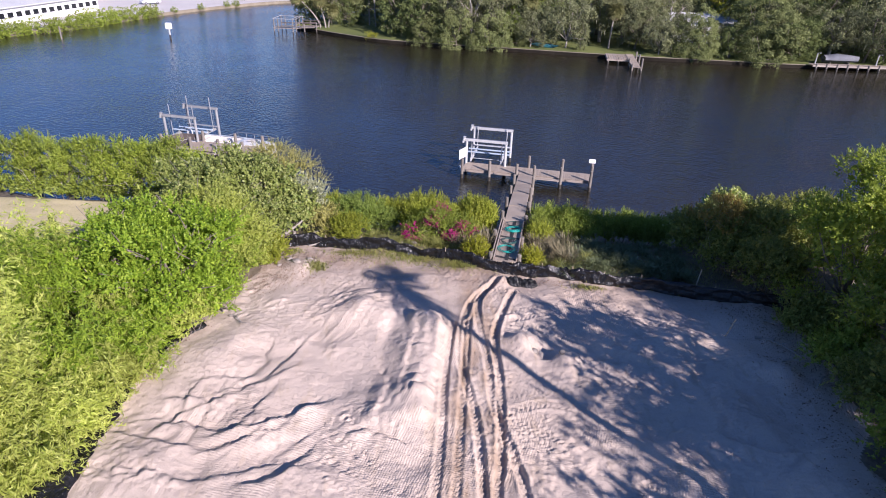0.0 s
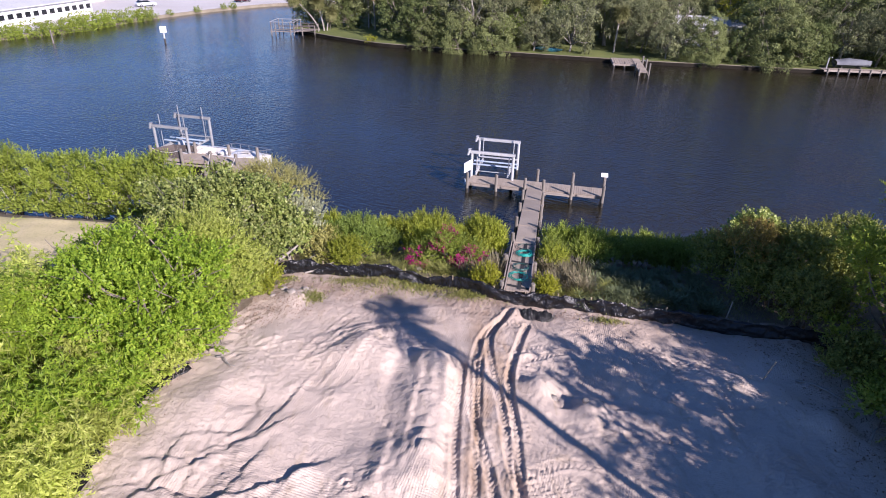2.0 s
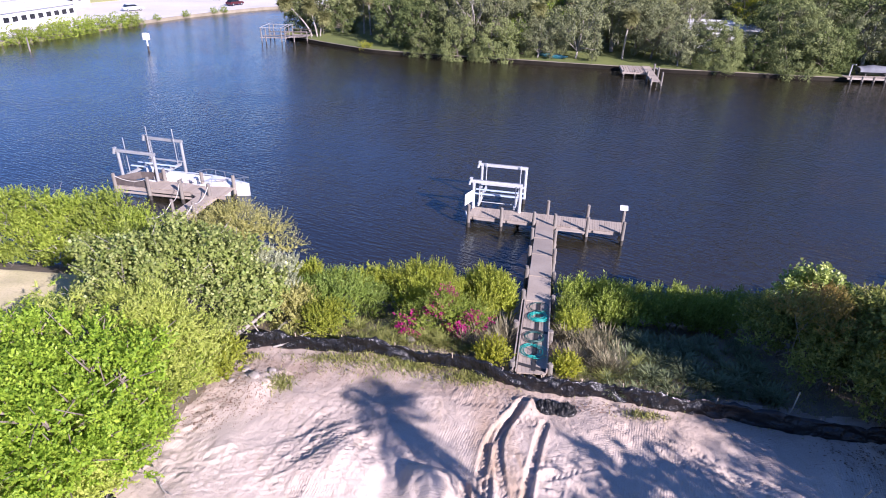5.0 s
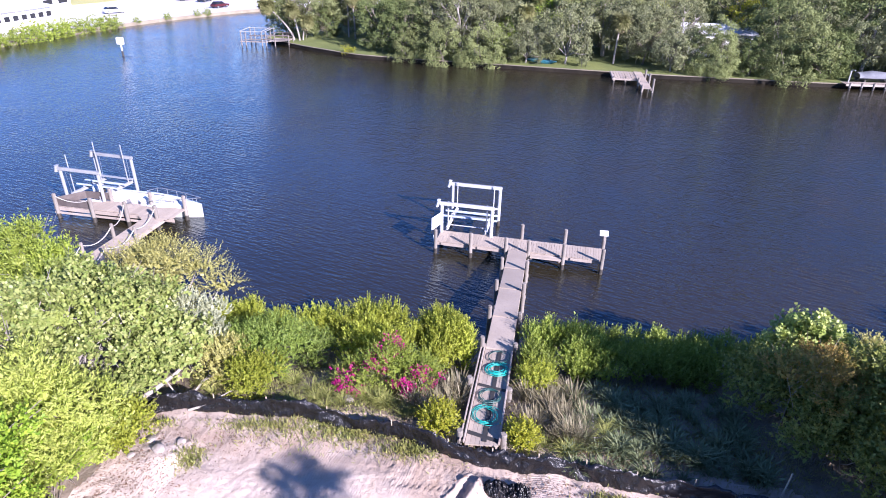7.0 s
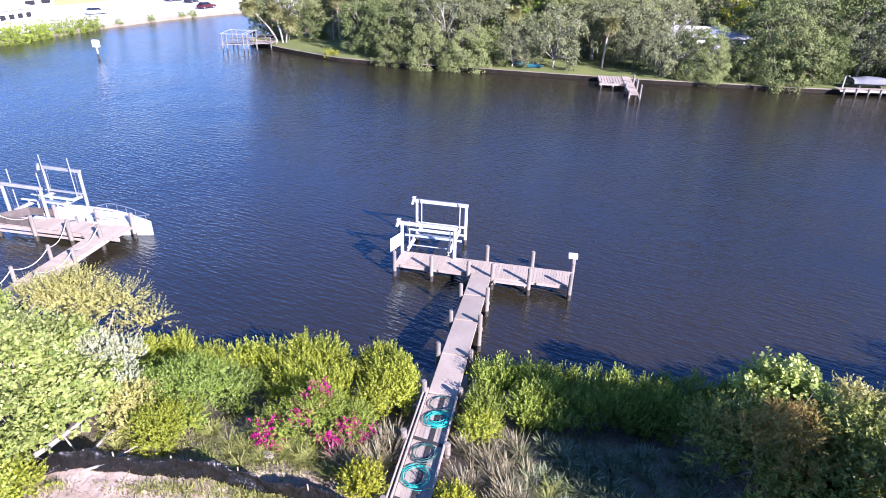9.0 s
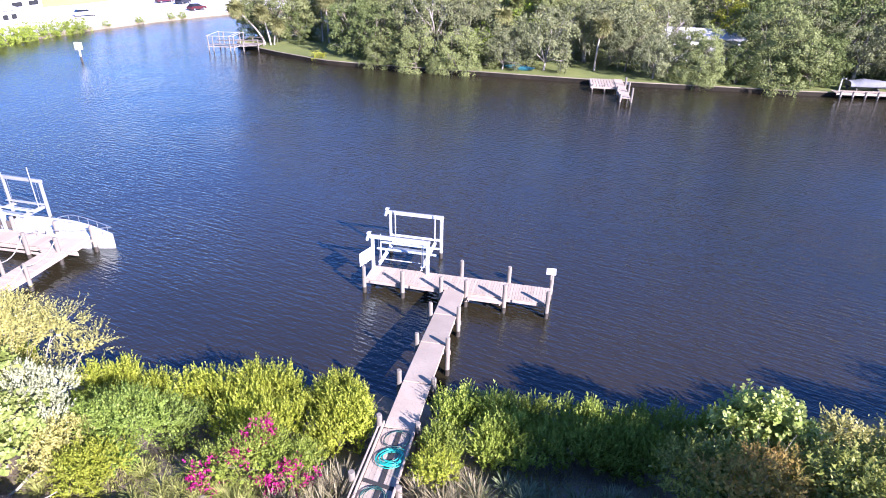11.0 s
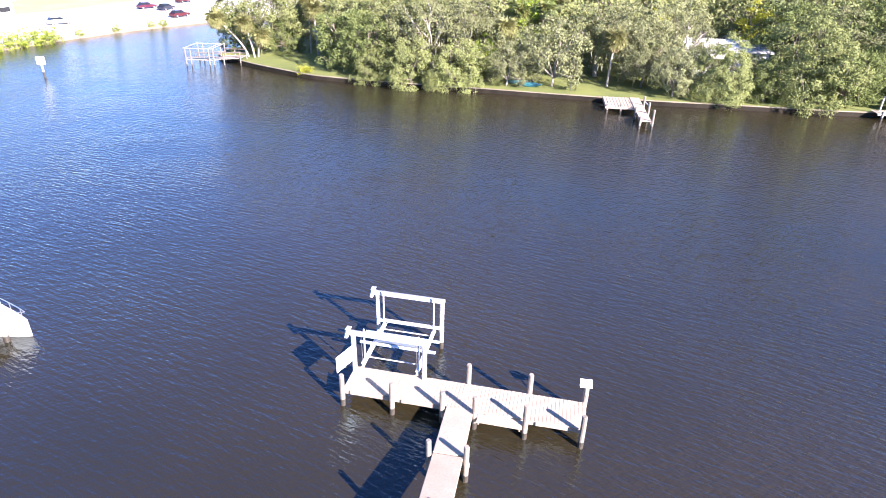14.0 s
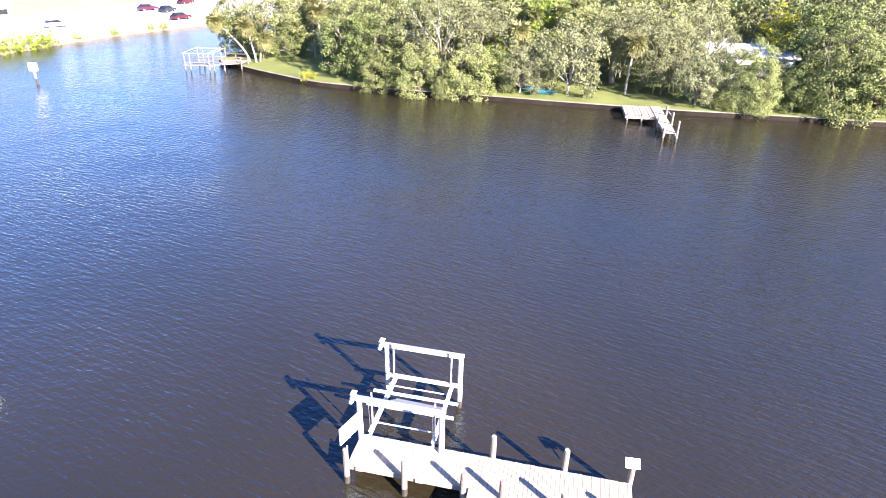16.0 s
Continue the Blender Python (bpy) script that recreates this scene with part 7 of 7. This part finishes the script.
def crumpled(at, rx, ry, h, material, name, label, category, seed, n=36):
    rng = np.random.default_rng(seed)
    g = np.linspace(-1, 1, n)
    X, Y = np.meshgrid(g, g)
    r = np.hypot(X, Y)
    Z = h * np.clip(1 - r ** 2, 0, 1) * (0.55 + 0.45 * np.abs(np.sin(X * 5 + seed) * np.cos(Y * 6))) + 0.8 * h * (rng.random(X.shape) - 0.4) * (r < 0.95)
    Z = np.where(r >= 1, -0.05, Z)
    v = np.stack([X * rx, Y * ry, Z], -1).reshape(-1, 3)
    i = (np.arange(n - 1)[:, None] * n + np.arange(n - 1)[None]).ravel()
    q = np.stack([i, i + 1, i + n + 1, i + n], 1)
    q = q[(r.reshape(-1)[q] < 1.05).all(1)]
    ob = solid(name, (v, q), material, label, category)
    ob.matrix_basis = pose(*at)
    return ob


crumpled((5.3, 21.95, ground_z(5.3, 21.95)), 0.42, 0.3, 0.34, BLACK_PLASTIC, "plastic_sheet", "crumpled black plastic sheet lying on the sand", "plastic sheet", 1)
crumpled((5.95, 21.9, ground_z(5.95, 21.9)), 0.42, 0.32, 0.3, BLACK_PLASTIC, "plastic_sheet", "crumpled black plastic sheet lying on the sand", "plastic sheet", 4)
for i, (x, y, s) in enumerate(((-5.5, 22.9, 0.16), (-5.0, 22.4, 0.2), (-4.5, 22.8, 0.15), (-5.8, 22.2, 0.12), (0.2, 25.4, 0.22), (6.9, 16.4, 0.13), (7.5, 16.6, 0.1), (5.9, 16.8, 0.16), (9.2, 24.5, 0.2))):
    rng = np.random.default_rng(700 + i)
    bm = bmesh.new()
    bmesh.ops.create_icosphere(bm, subdivisions=2, radius=s)
    for vert in bm.verts:
        vert.co *= 1 + 0.25 * noise.noise(vert.co * (1.6 / s) + Vector((i * 3.0, 0, 0)))
        vert.co.z *= 0.6
    me = bpy.data.meshes.new("rock")
    bm.to_mesh(me)
    bm.free()
    me.materials.append(ROCK)
    ob = new("rock", me)
    ob.matrix_basis = pose(x, y, ground_z(x, y) + s * 0.2, 0, 0, i * 50)
    tagged(ob, "pale broken limestone lump half sunk in the sand", "rock", "rocks on the lot")


def stake(x, y, h, tilt, label):
    ob = solid("survey_stake", Shape().bar((0, 0, -0.2), (0, 0, h), 0.045, 0.03, up=(0, 1, 0)), STAKE_WOOD, label, "stake")
    ob.matrix_basis = pose(x, y, ground_z(x, y), tilt, 8, 0)


stake(13.6, 18.5, 1.0, 10, "thin wooden survey stake standing in the sand")
stake(13.5, 22.3, 1.1, -6, "thin wooden survey stake beside the silt fence")


def branch(x, y, length, turn, seed):
    rng = np.random.default_rng(seed)
    s = Shape()
    pts = [(t * length, 0.12 * math.sin(t * 5 + seed), 0.05 + 0.08 * math.sin(t * 3)) for t in np.linspace(0, 1, 7)]
    s.tube(pts, [0.035 * (1.1 - t) + 0.008 for t in np.linspace(0, 1, 7)], 6)
    for k in range(5):
        p = Vector(pts[1 + k])
        s.tube([p, p + Vector((rng.uniform(0.2, 0.5), rng.uniform(-0.5, 0.5), rng.uniform(0, 0.25)))], [0.014, 0.005], 4)
    ob = solid("fallen_branch", s, BARK_PALE, "bare fallen branch lying on the sand", "branch", group="branches on the lot")
    ob.matrix_basis = pose(x, y, ground_z(x, y), 0, 0, turn)


solid("fallen_log", Shape().tube([(-7.3, 23.6, 2.15), (-6.8, 24.25, 2.3), (-6.3, 24.75, 2.5), (-5.7, 25.3, 2.85), (-5.3, 25.8, 3.2)], [0.11, 0.10, 0.085, 0.06, 0.035], 8)
      .tube([(-6.6, 24.45, 2.38), (-6.2, 24.35, 2.2)], [0.045, 0.02], 5).tube([(-6.0, 25.05, 2.7), (-5.5, 24.8, 2.15)], [0.035, 0.02], 5), BARK_PALE, "pale bare log leaning over the silt fence", "log", smooth=True)
for i, (x, y, l, a) in enumerate(((14.8, 18.6, 1.8, -35), (15.3, 17.0, 1.5, 10), (15.6, 19.8, 1.4, -20), (-4.9, 24.2, 1.7, 40), (-5.4, 25.0, 1.6, 62), (15.9, 15.9, 1.3, 30), (9.2, 24.2, 1.2, 150), (-6.4, 17.6, 1.0, -20))):
    branch(x, y, l, a, i)


def litter(spots, n, seed, lo, hi):
    rng = np.random.default_rng(seed)
    sp = np.array(spots)
    w = rng.integers(0, len(sp), n)
    x = sp[w, 0] + rng.normal(size=n) * sp[w, 2] * 0.5
    y = sp[w, 1] + rng.normal(size=n) * sp[w, 3] * 0.5
    z = ground_height(x[None], y[None])[0] + 0.012
    ax = unit(rng.normal(size=(n, 3)) * np.array([1, 1, 0.15]))
    L = rng.uniform(lo, hi, n)
    return blades(np.stack([x, y, z], 1), ax, unit(rng.normal(size=(n, 3)) * 0.3 + np.array([0, 0, 1.0])), L, L * 0.3)


solid("leaf_litter", litter([(-5.6, 22.4, 1.2, 1.6), (-5.0, 21.4, 1.4, 1.0), (-3.2, 23.2, 2.0, 0.8), (-6.0, 20.6, 1.0, 1.0)], 1500, 61, 0.04, 0.11), DEAD_LEAF,
      "reddish-brown dead leaves and straw on the sand", "leaf litter", "stuff")
solid("leaf_litter", litter([(15.6, 18.0, 1.4, 3.0), (16.0, 15.5, 1.2, 2.4), (15.2, 20.6, 2.0, 1.0), (16.2, 20.0, 1.4, 2.0), (15.6, 12.0, 1.4, 4.0)], 1300, 62, 0.05, 0.14), DEAD_LEAF,
      "dry leaves and twigs strewn on the shaded sand", "leaf litter", "stuff")
solid("leaf_litter", litter([(-8.6, 9.5, 0.5, 3.0), (-8.6, 13.0, 0.6, 3.0), (-7.9, 16.6, 0.8, 1.6), (1.8, 23.4, 3.0, 0.4), (6.8, 22.2, 2.4, 0.4)], 1500, 63, 0.04, 0.12), DEAD_LEAF,
      "brown dead leaves along the edge of the lot", "leaf litter", "stuff")


def kayak(x, y, turn):
    ob = thing("kayak", pose(x, y, FAR_Z + 0.02, 0, 0, turn), "teal kayak lying on the far lawn", "kayak", "kayaks on the far lawn")
    ts = np.linspace(0, 1, 9)
    part("hull", Shape().tube([(t * 3.2, 0, 0.24 + 0.1 * (2 * t - 1) ** 2) for t in ts], [0.05 + 0.28 * math.sin(math.pi * min(max(t, 0.02), 0.98)) for t in ts], 10), TARP_TEAL, ob, smooth=True)
    part("cockpit_rim", Shape().tube([(1.5 + 0.4 * math.cos(a), 0.2 * math.sin(a), 0.56) for a in np.linspace(0, 6.283, 15)], [0.03] * 15, 6), RUBBER, ob)


kayak(9.8, 96.9, 6)
kayak(10.9, 96.1, -8)


def bench(x, y, turn):
    ob = thing("garden_bench", pose(x, y, FAR_Z, 0, 0, turn), "brown wooden bench under the far oaks", "bench")
    for k in range(4):
        part("slat", Shape().bar((-0.9, -0.2 + k * 0.13, 0.45), (0.9, -0.2 + k * 0.13, 0.45), 0.11, 0.03), ADIRONDACK, ob)
    for k in range(3):
        part("back_slat", Shape().bar((-0.9, 0.28, 0.6 + k * 0.14), (0.9, 0.28, 0.6 + k * 0.14), 0.03, 0.11), ADIRONDACK, ob)
    for px in (-0.8, 0.8):
        for py in (-0.2, 0.26):
            part("leg", Shape().bar((px, py, 0), (px, py, 0.45), 0.06, 0.06, up=(0, 1, 0)), ADIRONDACK, ob)


bench(-6.3, 106.0, 10)
